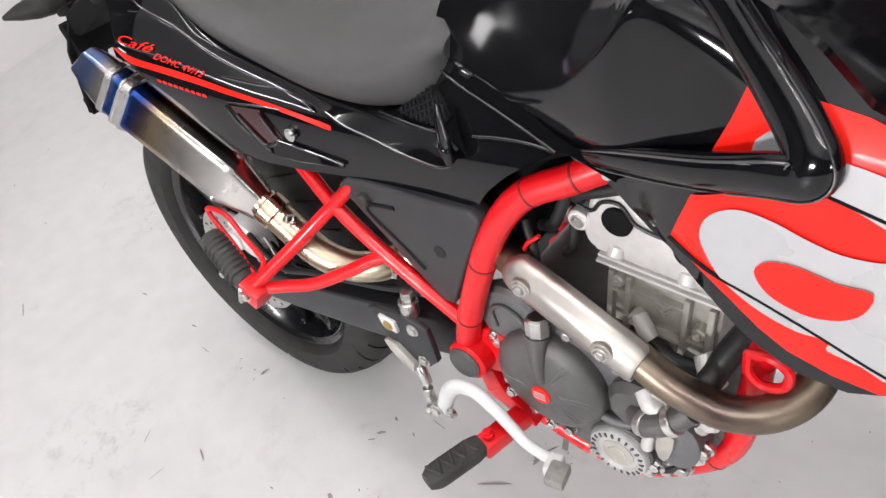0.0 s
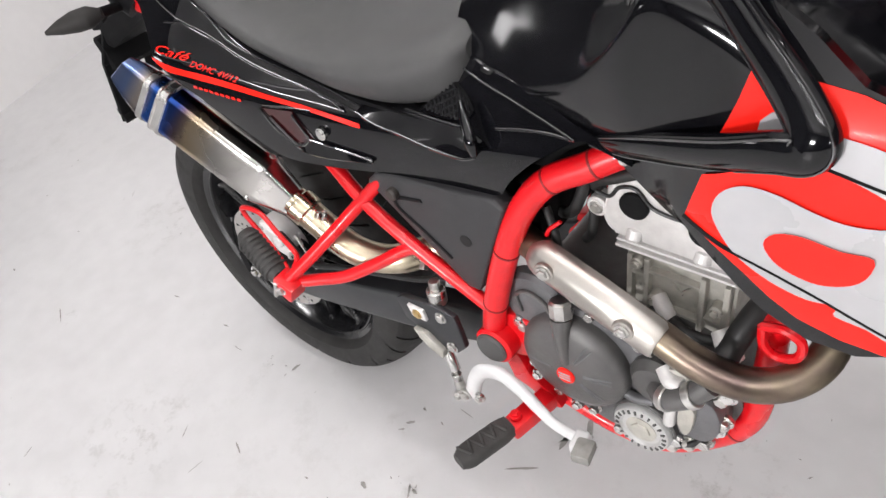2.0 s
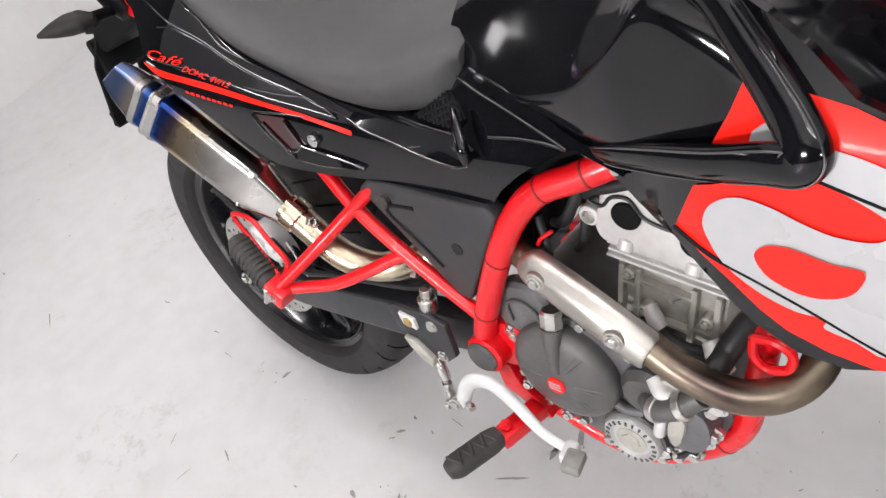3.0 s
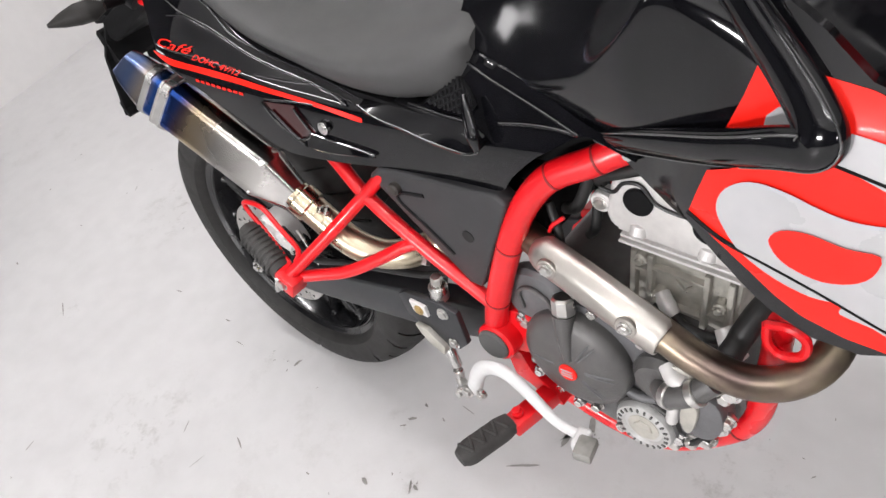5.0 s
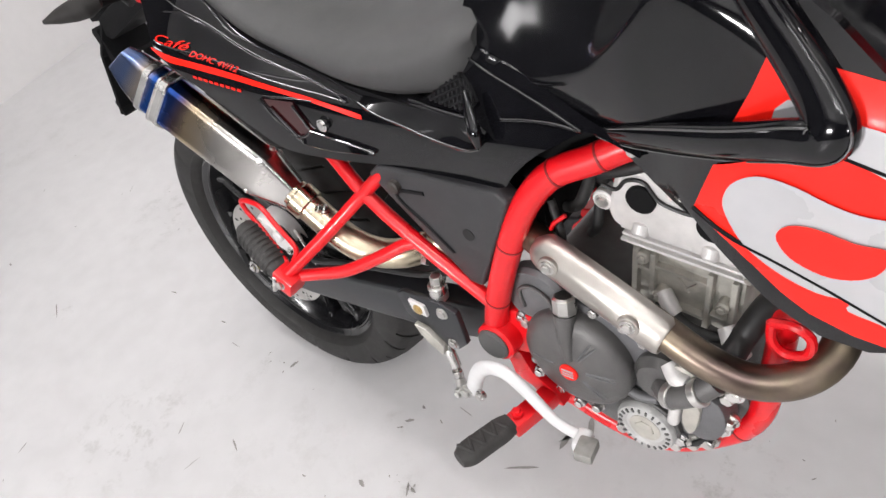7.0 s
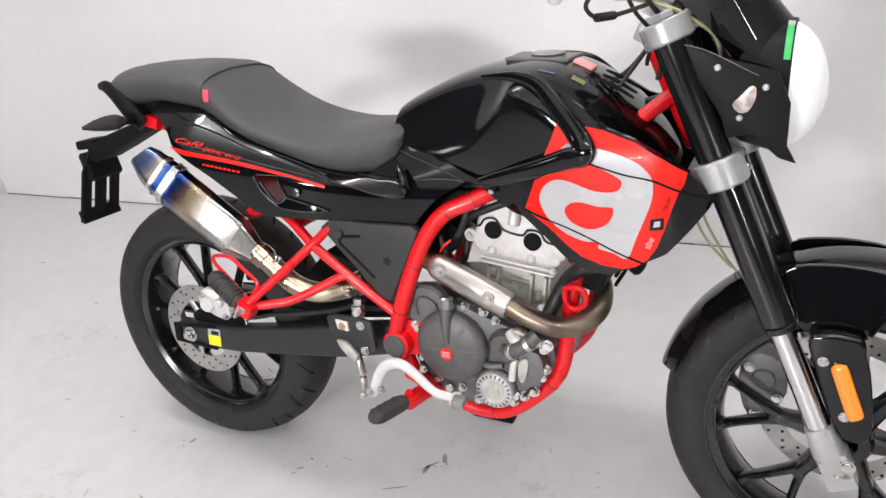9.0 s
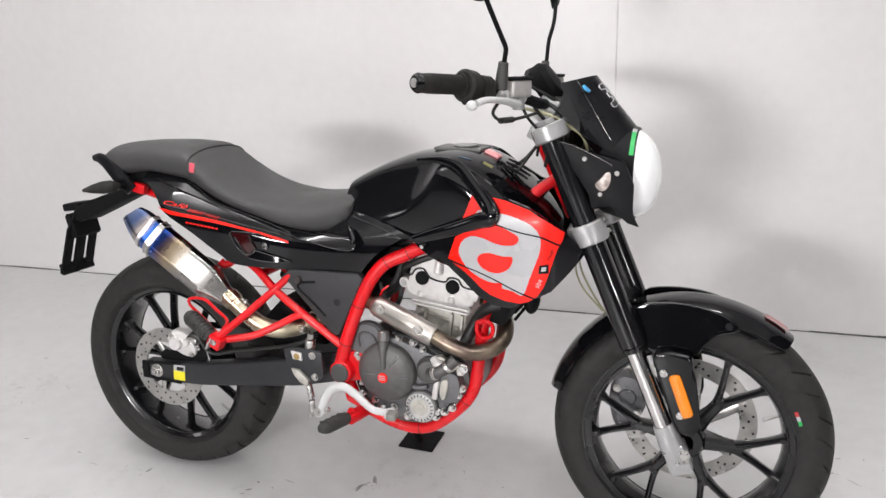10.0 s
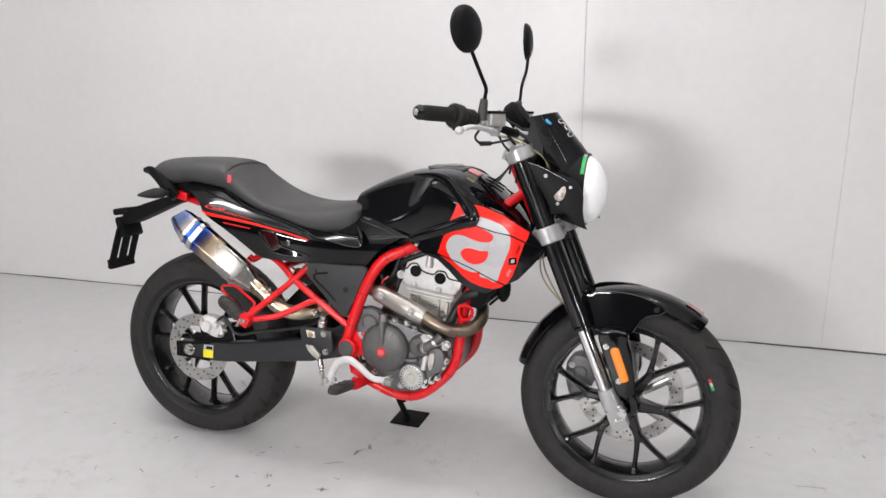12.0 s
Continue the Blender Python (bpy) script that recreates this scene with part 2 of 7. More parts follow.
def tube(bm, pts, r, n=14, steps=6, flat=1.0, up=(0, 1, 0), caps=True, power=2.0):
    """A swept tube. r: a radius or one for each point. flat: the size along up, as a share of r."""
    line = curve(pts, steps) if steps > 1 else [Vector(p) for p in pts]
    rs = r if isinstance(r, (list, tuple)) else [r] * len(pts)
    per = max(1, steps)
    rings = []
    for i, p in enumerate(line):
        d = (line[min(i + 1, len(line) - 1)] - line[max(i - 1, 0)]).normalized()
        side = d.cross(Vector(up))
        side = side.normalized() if side.length > 1e-4 else d.orthogonal().normalized()
        high = side.cross(d).normalized()
        k = min(i / per, len(rs) - 1)
        a = int(k)
        rad = rs[a] + (rs[min(a + 1, len(rs) - 1)] - rs[a]) * (k - a)
        ring = []
        for j in range(n):
            c, s = math.cos(2 * math.pi * j / n), math.sin(2 * math.pi * j / n)
            c, s = (math.copysign(abs(c) ** (2 / power), c), math.copysign(abs(s) ** (2 / power), s))
            ring.append(p + side * (c * rad) + high * (s * rad * flat))
        rings.append(ring)
    loft(bm, rings, caps)
    return bm


def cyl(bm, a, b, r, r2=None, n=20, edge=0.0):
    """A round bar from a to b, with chamfered ends."""
    a, b = Vector(a), Vector(b)
    d = (b - a).normalized()
    s = d.orthogonal().normalized()
    t = d.cross(s)
    r2 = r if r2 is None else r2
    stops = [(a, r), (b, r2)] if not edge else [(a, r - edge), (a + d * edge, r), (b - d * edge, r2), (b, r2 - edge)]
    loft(bm, [[p + (s * math.cos(2 * math.pi * i / n) + t * math.sin(2 * math.pi * i / n)) * q for i in range(n)] for p, q in stops])
    return bm


def lathe(bm, centre, prof, n=48):
    """A closed profile of (radius, v) turned round the v axis through centre (u, v, w)."""
    u, v, w = centre
    rows = []
    for i in range(n):
        row = []
        for k, (r, x) in enumerate(prof):
            a = 2 * math.pi * i / n
            row.append((u + r * math.cos(a), v + x, w + r * math.sin(a)))
        rows.append(row)
    vs_ = [[bm.verts.new(p) for p in row] for row in rows]
    m = len(prof)
    faces = {}
    for i in range(n):
        a, b = vs_[i], vs_[(i + 1) % n]
        for k in range(m):
            faces[i, k] = bm.faces.new((a[k], a[(k + 1) % m], b[(k + 1) % m], b[k]))
    return faces


def bevel(bm, width, segments=2, angle=30):
    edges = [e for e in bm.edges if len(e.link_faces) == 2 and e.calc_face_angle(0) > radians(angle)]
    if edges and width:
        bmesh.ops.bevel(bm, geom=edges, offset=width, segments=segments, profile=0.6, affect="EDGES", clamp_overlap=True)
    return bm


def prism(bm, outline, v0, v1, edge=0.002, segments=2):
    """A plate: an outline of (u, w) from v0 to v1, its edges rounded. v0 and v1 may be functions of (u, w)."""
    at = lambda v, u, w: v(u, w) if callable(v) else v  # noqa: E731
    b2 = bmesh.new()
    a = [b2.verts.new((u, at(v0, u, w), w)) for u, w in outline]
    b = [b2.verts.new((u, at(v1, u, w), w)) for u, w in outline]
    n = len(outline)
    b2.faces.new(a), b2.faces.new(b[::-1])
    for i in range(n):
        b2.faces.new((a[i], b[i], b[(i + 1) % n], a[(i + 1) % n]))
    bmesh.ops.recalc_face_normals(b2, faces=b2.faces)
    bevel(b2, edge, segments)
    join(bm, b2)
    return bm


def join(bm, other, m=None):
    me = bpy.data.meshes.new("joined")
    if m is not None:
        bmesh.ops.transform(other, matrix=m, verts=other.verts)
    other.to_mesh(me)
    other.free()
    bm.from_mesh(me)
    bpy.data.meshes.remove(me)
    return bm


def box(bm, centre, size, turn=(0, 0, 0), edge=0.002, segments=2):
    b2 = bmesh.new()
    bmesh.ops.create_cube(b2, size=1.0, matrix=Matrix.Diagonal((*size, 1)))
    bevel(b2, edge, segments)
    return join(bm, b2, pose(*centre, *turn))


def ball(bm, centre, size, turn=(0, 0, 0), n=24):
    b2 = bmesh.new()
    bmesh.ops.create_uvsphere(b2, u_segments=n, v_segments=n // 2, radius=1.0)
    bmesh.ops.transform(b2, matrix=Matrix.Diagonal((*size, 1)), verts=b2.verts)
    return join(bm, b2, pose(*centre, *turn))


def smooth(outline, steps=4):
    """A closed outline of (u, w), rounded through its points."""
    n = len(outline)
    out = []
    for i in range(n):
        a, b, c, d = (Vector(outline[(i + k) % n]) for k in (-1, 0, 1, 2))
        for s in range(steps):
            t = s / steps
            out.append(tuple(0.5 * (2 * b + (c - a) * t + (2 * a - 5 * b + 4 * c - d) * t * t + (3 * b - a - 3 * c + d) * t ** 3)))
    return out


def patch(bm, outline, side, lift=0.0, thick=0.0, step=0.012, sign=1):
    """A sheet with an outline of (u, w) that lies on the surface v = side(u, w), lifted outwards; thick: its depth."""
    b2 = bmesh.new()
    f = b2.faces.new([b2.verts.new((u, 0, w)) for u, w in outline])
    f.normal_update()
    bmesh.ops.triangulate(b2, faces=[f])
    for axis, k in ((Vector((1, 0, 0)), 0), (Vector((0, 0, 1)), 1)):
        lo, hi = min(p[k] for p in outline), max(p[k] for p in outline)
        x = math.ceil((lo + 0.0005) / step) * step
        while x < hi - 0.0005:
            bmesh.ops.bisect_plane(b2, geom=b2.verts[:] + b2.edges[:] + b2.faces[:], plane_co=axis * x, plane_no=axis, dist=1e-6)
            x += step
    bmesh.ops.remove_doubles(b2, verts=b2.verts, dist=1e-5)
    for vert in b2.verts:
        vert.co.y = side(vert.co.x, vert.co.z) - lift
    if thick:
        r = bmesh.ops.extrude_face_region(b2, geom=b2.faces[:])
        for g in r["geom"]:
            if isinstance(g, bmesh.types.BMVert):
                g.co.y += thick
    if sign < 0:
        for vert in b2.verts:
            vert.co.y = -vert.co.y
    return join(bm, b2)


def table(points, x):
    """A smooth value read from (x, value) pairs."""
    xs, ys = zip(*points)
    if x <= xs[0]:
        return ys[0]
    for i in range(len(xs) - 1):
        if x <= xs[i + 1]:
            t = (x - xs[i]) / (xs[i + 1] - xs[i])
            a, d = ys[max(i - 1, 0)], ys[min(i + 2, len(ys) - 1)]
            b, c = ys[i], ys[i + 1]
            m0 = (c - a) / (xs[i + 1] - xs[max(i - 1, 0)]) * (xs[i + 1] - xs[i])
            m1 = (d - b) / (xs[min(i + 2, len(xs) - 1)] - xs[i]) * (xs[i + 1] - xs[i])
            return (2 * t ** 3 - 3 * t * t + 1) * b + (t ** 3 - 2 * t * t + t) * m0 + (3 * t * t - 2 * t ** 3) * c + (t ** 3 - t * t) * m1
    return ys[-1]


def bolt(name, place, way, r, parent, material=None, depth=0.006, hexagon=True, label=""):
    """A bolt head with a washer and a socket, facing way."""
    bm = bmesh.new()
    d = Vector(way).normalized()
    p = Vector(place)
    cyl(bm, p - d * 0.004, p + d * 0.0015, r * 1.35, n=20, edge=0.0005)
    cyl(bm, p, p + d * depth, r, n=6 if hexagon else 18, edge=r * 0.14)
    cyl(bm, p + d * (depth - 0.0005), p + d * (depth + 0.0002), r * 0.45, n=6)
    return part(name, bm, material or STEEL, parent, label, angle=30)

# ---- room ----
def slab(name, corners, z0, z1, material, label, category):
    bm = bmesh.new()
    a = [bm.verts.new((x, y, z0)) for x, y in corners]
    b = [bm.verts.new((x, y, z1)) for x, y in corners]
    bm.faces.new(a[::-1]), bm.faces.new(b)
    for i in range(len(corners)):
        j = (i + 1) % len(corners)
        bm.faces.new((a[i], a[j], b[j], b[i]))
    return tagged(part(name, bm, material, None), label, category, kind="structure")


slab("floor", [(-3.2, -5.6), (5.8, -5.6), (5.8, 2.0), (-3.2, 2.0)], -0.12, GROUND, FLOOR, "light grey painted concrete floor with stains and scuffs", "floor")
slab("ceiling", [(-3.2, -5.6), (5.8, -5.6), (5.8, 2.0), (-3.2, 2.0)], CEILING, CEILING + 0.1, CEIL, "plain white ceiling above strip lights", "ceiling")

WALL_TURN = math.degrees(math.atan(0.0575))


def wall(name, start, end, thick, label, z1=CEILING, z0=-0.05, dark=False):
    """A wall from start to end, its face on that line and its depth to the left of it."""
    a, b = Vector(start), Vector(end)
    n = Vector((-(b - a).y, (b - a).x)).normalized() * thick
    return slab(name, [tuple(a), tuple(b), tuple(b + n), tuple(a + n)], z0, z1, DARK if dark else SEAM if name == "wall_back" else WALL, label, "wall")


def back(x, off=0.0):
    return (x, 1.2275 + 0.0575 * x + off)


CORNER = -2.50
wall_back = wall("wall_back", back(5.5, 0.0065), back(CORNER - 0.3, 0.0065), -0.12, "white panelled wall behind the motorcycle")
for x0, x1 in ((CORNER, 0.9966), (0.9974, 2.0226), (2.0234, 3.0492), (3.05, 4.0778), (4.0786, 5.3)):
    bm = bmesh.new()
    box(bm, ((x0 + x1) / 2, back((x0 + x1) / 2)[1] + 0.005, (CEILING + GROUND + 0.004) / 2), (x1 - x0, 0.004, CEILING - GROUND - 0.004), (0, 0, WALL_TURN), 0, 1)
    part("wall_panel", bm, WALL, wall_back)
GAP = mat("dark_wall_joint", (0.10, 0.098, 0.095), 0.8, var=0.4, scale=12)
rnd = random.Random(11)
x = CORNER + 0.01
bm = bmesh.new()
while x < 5.25:
    step = rnd.uniform(0.05, 0.32)
    tall, deep = (rnd.uniform(0.0045, 0.0075), 0.004) if rnd.random() < 0.42 else (rnd.uniform(0.002, 0.0035), 0.003)
    mid = x + step / 2
    box(bm, (mid, back(mid)[1] + 0.002, GROUND + tall / 2), (step - 0.001, deep, tall), (0, 0, WALL_TURN), 0, 1)
    x += step
tagged(part("wall_joint", bm, GAP, None), "dark uneven gap where the wall panels meet the floor", "trim", kind="structure")
wall("wall_left", back(CORNER - 0.003, 0.012), (-2.36, 0.05), -0.12, "plain white side wall meeting the floor")
# Walls out of view, made near black so the gloss paint reflects dark
wall("wall_left_front", (-2.36, 0.05), (-2.05, -5.1), -0.12, "unseen side wall, near black for dark reflections", dark=True)


wall("wall_front", (-2.05, -5.1), (5.3, -5.1), -0.12, "unseen dark grey wall with an added light", dark=True)
wall("wall_right", (5.3, -5.1), (5.3, 1.62), -0.12, "unseen dark grey wall with an added light", dark=True)
# Housings for the added wall lights, out of view
for place, target, sx, sy, watts in ADDED_WALL_LIGHTS:
    fixture = tagged(new("added_wall_fixture"), "unseen light panel added on the dark wall", "wall light", "wall tube lights")
    m = look(place, target)
    fixture.matrix_world = m
    bm = bmesh.new()
    box(bm, (0, 0, 0.045), (sx + 0.06, sy + 0.04, 0.07), edge=0.006)
    part("housing", bm, TUBE, fixture)

for sx, sy, watts in STRIPS:
    fixture = tagged(new("ceiling_light"), "long white hanging tube light under the ceiling", "ceiling light", "ceiling strip lights")
    fixture.matrix_world = pose(sx, sy, CEILING - HANG + 0.04)
    bm = bmesh.new()
    box(bm, (0, 0, -0.04), (1.16, 0.09, 0.07), edge=0.006)
    part("housing", bm, TUBE, fixture)
    for k in (-0.45, 0.45):
        bm = bmesh.new()
        cyl(bm, (k, 0, -0.002), (k, 0, HANG - 0.042), 0.002, n=6)
        part("wire", bm, STEEL, fixture)


def floor_marks():
    """Dried drops and scuffs on the paint."""
    bm = bmesh.new()
    rnd = random.Random(5)
    spots = [(0.353, -0.25, 0.006), (-0.072, -0.15, 0.008), (0.256, -0.14, 0.007), (0.263, -0.104, 0.005), (0.258, -0.286, 0.008), (0.223, -0.358, 0.006), (0.539, -0.045, 0.011), (0.566, 0.002, 0.013), (0.536, -0.265, 0.012), (0.376, -0.298, 0.007)]
    spots += [(rnd.uniform(-1.6, 2.6), rnd.uniform(-1.0, 1.1), abs(rnd.gauss(0, 0.0022)) + 0.0010) for _ in range(130)]
    for x, y, wide, count in ((0.553, -0.026, 0.020, 12), (-0.10, -0.160, 0.020, 6), (0.343, -0.254, 0.016, 6), (0.75, 0.10, 0.08, 16), (1.25, 0.90, 0.05, 6), (1.85, 0.44, 0.07, 8), (-0.85, 0.12, 0.10, 8), (1.7, -0.1, 0.12, 8)):
        spots += [(rnd.gauss(x, wide * 1.4), rnd.gauss(y, wide * 0.6), rnd.uniform(0.0010, 0.0032)) for _ in range(count)]
    # short rubbed strokes: place, direction, length, width
    strokes = [(-0.857, -0.323, -28, 0.060, 0.0035), (-0.56, -0.129, 8, 0.022, 0.003), (-0.339, -0.138, 5, 0.020, 0.003), (-0.187, -0.385, -62, 0.030, 0.0022), (-0.040, -0.353, -25, 0.034, 0.0034), (-0.514, -0.607, -75, 0.026, 0.003),
               (0.343, -0.254, -60, 0.028, 0.005), (0.500, -0.123, 30, 0.060, 0.0045), (0.545, -0.030, 55, 0.050, 0.006), (0.536, -0.265, 12, 0.045, 0.006), (0.249, -0.161, 35, 0.014, 0.004), (1.881, 0.207, 8, 0.095, 0.0032), (1.91, 0.441, -70, 0.036, 0.003), (1.774, 0.365, -40, 0.040, 0.0022), (1.748, 0.470, 20, 0.016, 0.005), (0.55, -0.20, -15, 0.024, 0.003)]
    strokes += [(rnd.uniform(-1.5, 2.5), rnd.uniform(-0.9, 1.0), rnd.uniform(-80, 80), rnd.uniform(0.012, 0.04), rnd.uniform(0.0008, 0.0018)) for _ in range(16)]
    for x, y, turn, long, wide in strokes:
        a = radians(turn)
        rim = []
        for k in range(7):
            f = k / 6 * 2 - 1
            rim.append((f * long / 2, wide / 2 * (1 - f * f) ** 0.5 * rnd.uniform(0.5, 1.2) + 0.0003))
        ring = rim + [(p, -q * rnd.uniform(0.5, 1.0)) for p, q in rim[::-1]]
        bm.faces.new([bm.verts.new((x + p * math.cos(a) - q * math.sin(a), y + p * math.sin(a) + q * math.cos(a), GROUND + 0.0012)) for p, q in ring])
    for x, y, r in spots:
        n, turn, long = 11, rnd.uniform(0, 6.3), rnd.uniform(1, 2.2)
        ring = []
        for i in range(n):
            a = 2 * math.pi * i / n
            q = r * rnd.uniform(0.55, 1.0)
            p, s = q * math.cos(a) * long, q * math.sin(a) * 0.6
            ring.append(bm.verts.new((x + p * math.cos(turn) - s * math.sin(turn), y + p * math.sin(turn) + s * math.cos(turn), GROUND + 0.0012)))
        bm.faces.new(ring)
    return tagged(part("floor_scuffs", bm, mat("dried_grey_dirt", (0.27, 0.26, 0.245), 0.7, var=0.35, scale=60), None), "small dark grey scuffs and drops on the concrete floor", "dirt", kind="stuff")


floor_marks()

# ---- motorcycle: the whole machine leans on its side stand ----
LEAN_SIDE, FOOT = -5.0, -0.027
bike = tagged(new("motorcycle"), "black and red naked motorcycle leaning on its side stand", "motorcycle")
bike.matrix_world = pose(0, FOOT, 0, LEAN_SIDE, 0, 0)
R, Lf = -1, 1  # the two sides of the machine: right, left


def tyre(wheel, centre, radius, half, pitch):
    """A road tyre with diagonal grooves cut into its shoulders."""
    u, v, w = centre
    prof = [(0.222, half * 0.86), (0.232, half * 0.98), (radius * 0.86, half), (radius * 0.915, half * 0.93), (radius * 0.945, half * 0.80),
            (radius * 0.97, half * 0.60), (radius * 0.99, half * 0.34), (radius, 0.0)]
    prof = prof + [(r, -x) for r, x in prof[-2::-1]] + [(0.214, -half * 0.6), (0.214, half * 0.6)]
    cols = pitch * 4
    bm = bmesh.new()
    step = 2 * math.pi / pitch
    marks = [0.0, 0.11, 0.40, 0.70]
    rows = []
    for i in range(cols):
        a0 = step * (i // 4 + marks[i % 4])
        row = []
        for k, (r, x) in enumerate(prof):
            bend = abs(k - 7) * 0.22 * step
            a = a0 + (bend if k < 15 else 0.22 * step * 7)
            row.append(bm.verts.new((u + r * math.cos(a), v + x, w + r * math.sin(a))))
        rows.append(row)
    m, cut = len(prof), []
    for i in range(cols):
        a, b = rows[i], rows[(i + 1) % cols]
        for k in range(m):
            f = bm.faces.new((a[k], a[(k + 1) % m], b[(k + 1) % m], b[k]))
            if i % 4 == 0 and ((i // 4) % 2 == 0 and k in (3, 4, 5) or (i // 4) % 2 == 1 and k in (4, 5, 6) or (i // 4) % 2 == 1 and k in (8, 9, 10) or (i // 4) % 2 == 0 and k in (9, 10, 11)):
                cut.append(f)
    r = bmesh.ops.extrude_face_region(bm, geom=cut)
    for g in r["geom"]:
        if isinstance(g, bmesh.types.BMVert):
            d = g.co - Vector((u, g.co.y, w))
            g.co -= d.normalized() * 0.007
    bmesh.ops.delete(bm, geom=cut, context="FACES")
    return part("tyre", bm, RUBBER, wheel, "worn black road tyre with diagonal grooves", angle=32)


def brake_disc(parent, centre, v, outer, inner, holes, label):
    """A perforated disc."""
    u, w = centre
    bm = bmesh.new()
    lathe(bm, (u, v, w), [(inner, 0.0), (inner, 0.0045), (outer - 0.0006, 0.0045), (outer, 0.0039), (outer, 0.0006), (outer - 0.0006, 0.0)], 90)
    disc = part("brake_disc", bm, DISC, parent, label)
    bm = bmesh.new()
    for i in range(holes):
        k = (0.22, 0.50, 0.78)[i % 3]
        a = 2 * math.pi * (i + 0.2 * (i % 2)) / holes
        p = Vector((u + (inner + (outer - inner) * k) * math.cos(a), v, w + (inner + (outer - inner) * k) * math.sin(a)))
        cyl(bm, p + Vector((0, -0.0003, 0)), p + Vector((0, 0.0048, 0)), 0.0030, n=10)
    tagged(part("drilled_hole", bm, GROOVE, disc), kind="stuff")
    return disc


def wheel(name, centre, half, phase, label, root=0.060):
    """A cast wheel: rim, hub, six forked spokes."""
    u, v, w = centre
    bm = bmesh.new()
    h = half
    lathe(bm, centre, [(0.231, h), (0.231, h * 0.93), (0.222, h * 0.86), (0.216, h * 0.5), (0.210, h * 0.2), (0.210, -h * 0.2), (0.216, -h * 0.5), (0.222, -h * 0.86), (0.231, -h * 0.93), (0.231, -h),
                       (0.224, -h), (0.216, -h * 0.90), (0.206, -h * 0.80), (0.199, -h * 0.45), (0.196, 0.0), (0.199, h * 0.45), (0.206, h * 0.80), (0.216, h * 0.90), (0.224, h)], 96)
    rim = part(name, bm, RIM, bike, label)
    for lip, depth in ((0.2235, h * 1.0), (0.207, h * 0.83)):
        bm = bmesh.new()
        for side in (-1, 1):
            tube(bm, [(u + lip * math.cos(2 * math.pi * i / 72), v + side * depth, w + lip * math.sin(2 * math.pi * i / 72)) for i in range(73)], 0.0022, n=6, steps=1, caps=False)
        part("rim_lip", bm, RIM, rim)
    bm = bmesh.new()
    lathe(bm, centre, [(0.018, h * 1.15), (0.036, h * 1.12), (0.042, h * 0.9), (0.044, h * 0.4), (0.044, -h * 0.4), (0.042, -h * 0.9), (0.036, -h * 1.12), (0.018, -h * 1.15)], 40)
    part("hub", bm, RIM, rim)
    for i in range(6):
        a0 = radians(phase + 60 * i)
        bm = bmesh.new()
        at = lambda r, a: (u + r * math.cos(a0 + radians(a)), v - 0.018, w + r * math.sin(a0 + radians(a)))  # noqa: E731
        tube(bm, [at(0.034, 0), at(root * 0.75, 0), at(root, 0), at(root + 0.012, 0)], [0.0185, 0.0125, 0.0120, 0.0090], n=10, steps=3, flat=1.5, power=3.2)
        for s in (-1, 1):
            reach = [root - 0.010, root + 0.25 * (0.203 - root), root + 0.62 * (0.203 - root), 0.190, 0.204]
            tube(bm, [at(r, s * a) for r, a in zip(reach, (1.2, 6.6, 10.8, 13.0, 13.6))], [0.0090, 0.0076, 0.0068, 0.0072, 0.0115], n=10, steps=4, flat=1.8, power=3.0)
            tube(bm, [Vector(at(r, s * a)) + Vector((0, -0.0128, 0)) for r, a in zip(reach[:4], (1.2, 6.6, 10.8, 13.0))], 0.0028, n=6, steps=3)
        part("spoke", bm, RIM, rim)
    return rim


REAR, FRONT = (0.001, -0.006, 0.290), (1.362, 0.0, 0.290)
rear = wheel("rear_wheel", REAR, 0.062, 106, "black cast rear wheel with forked spokes")
tyre(rear, REAR, 0.306, 0.076, 34)
brake_disc(rear, (0.004, 0.292), -0.088, 0.112, 0.072, 42, "perforated steel rear brake disc")
for i in range(5):
    a = radians(72 * i + 20)
    bm = bmesh.new()
    tube(bm, [(0.03 * math.cos(a), -0.084, 0.292 + 0.03 * math.sin(a)), (0.074 * math.cos(a + 0.3), -0.086, 0.292 + 0.074 * math.sin(a + 0.3))], 0.008, n=8, steps=1, flat=0.4)
    part("disc_carrier", bm, DISC, rear)
front = wheel("front_wheel", FRONT, 0.048, 54, "black cast front wheel with forked spokes", 0.108)
tyre(front, FRONT, 0.299, 0.056, 32)
brake_disc(front, (FRONT[0], FRONT[2]), 0.062, 0.150, 0.112, 60, "large perforated steel front brake disc")
for i in range(6):
    a = radians(60 * i + 10)
    bm = bmesh.new()
    tube(bm, [(FRONT[0] + 0.04 * math.cos(a), 0.06, FRONT[2] + 0.04 * math.sin(a)), (FRONT[0] + 0.118 * math.cos(a + 0.25), 0.064, FRONT[2] + 0.118 * math.sin(a + 0.25))], 0.011, n=8, steps=1, flat=0.3)
    part("disc_carrier", bm, DISC, front)
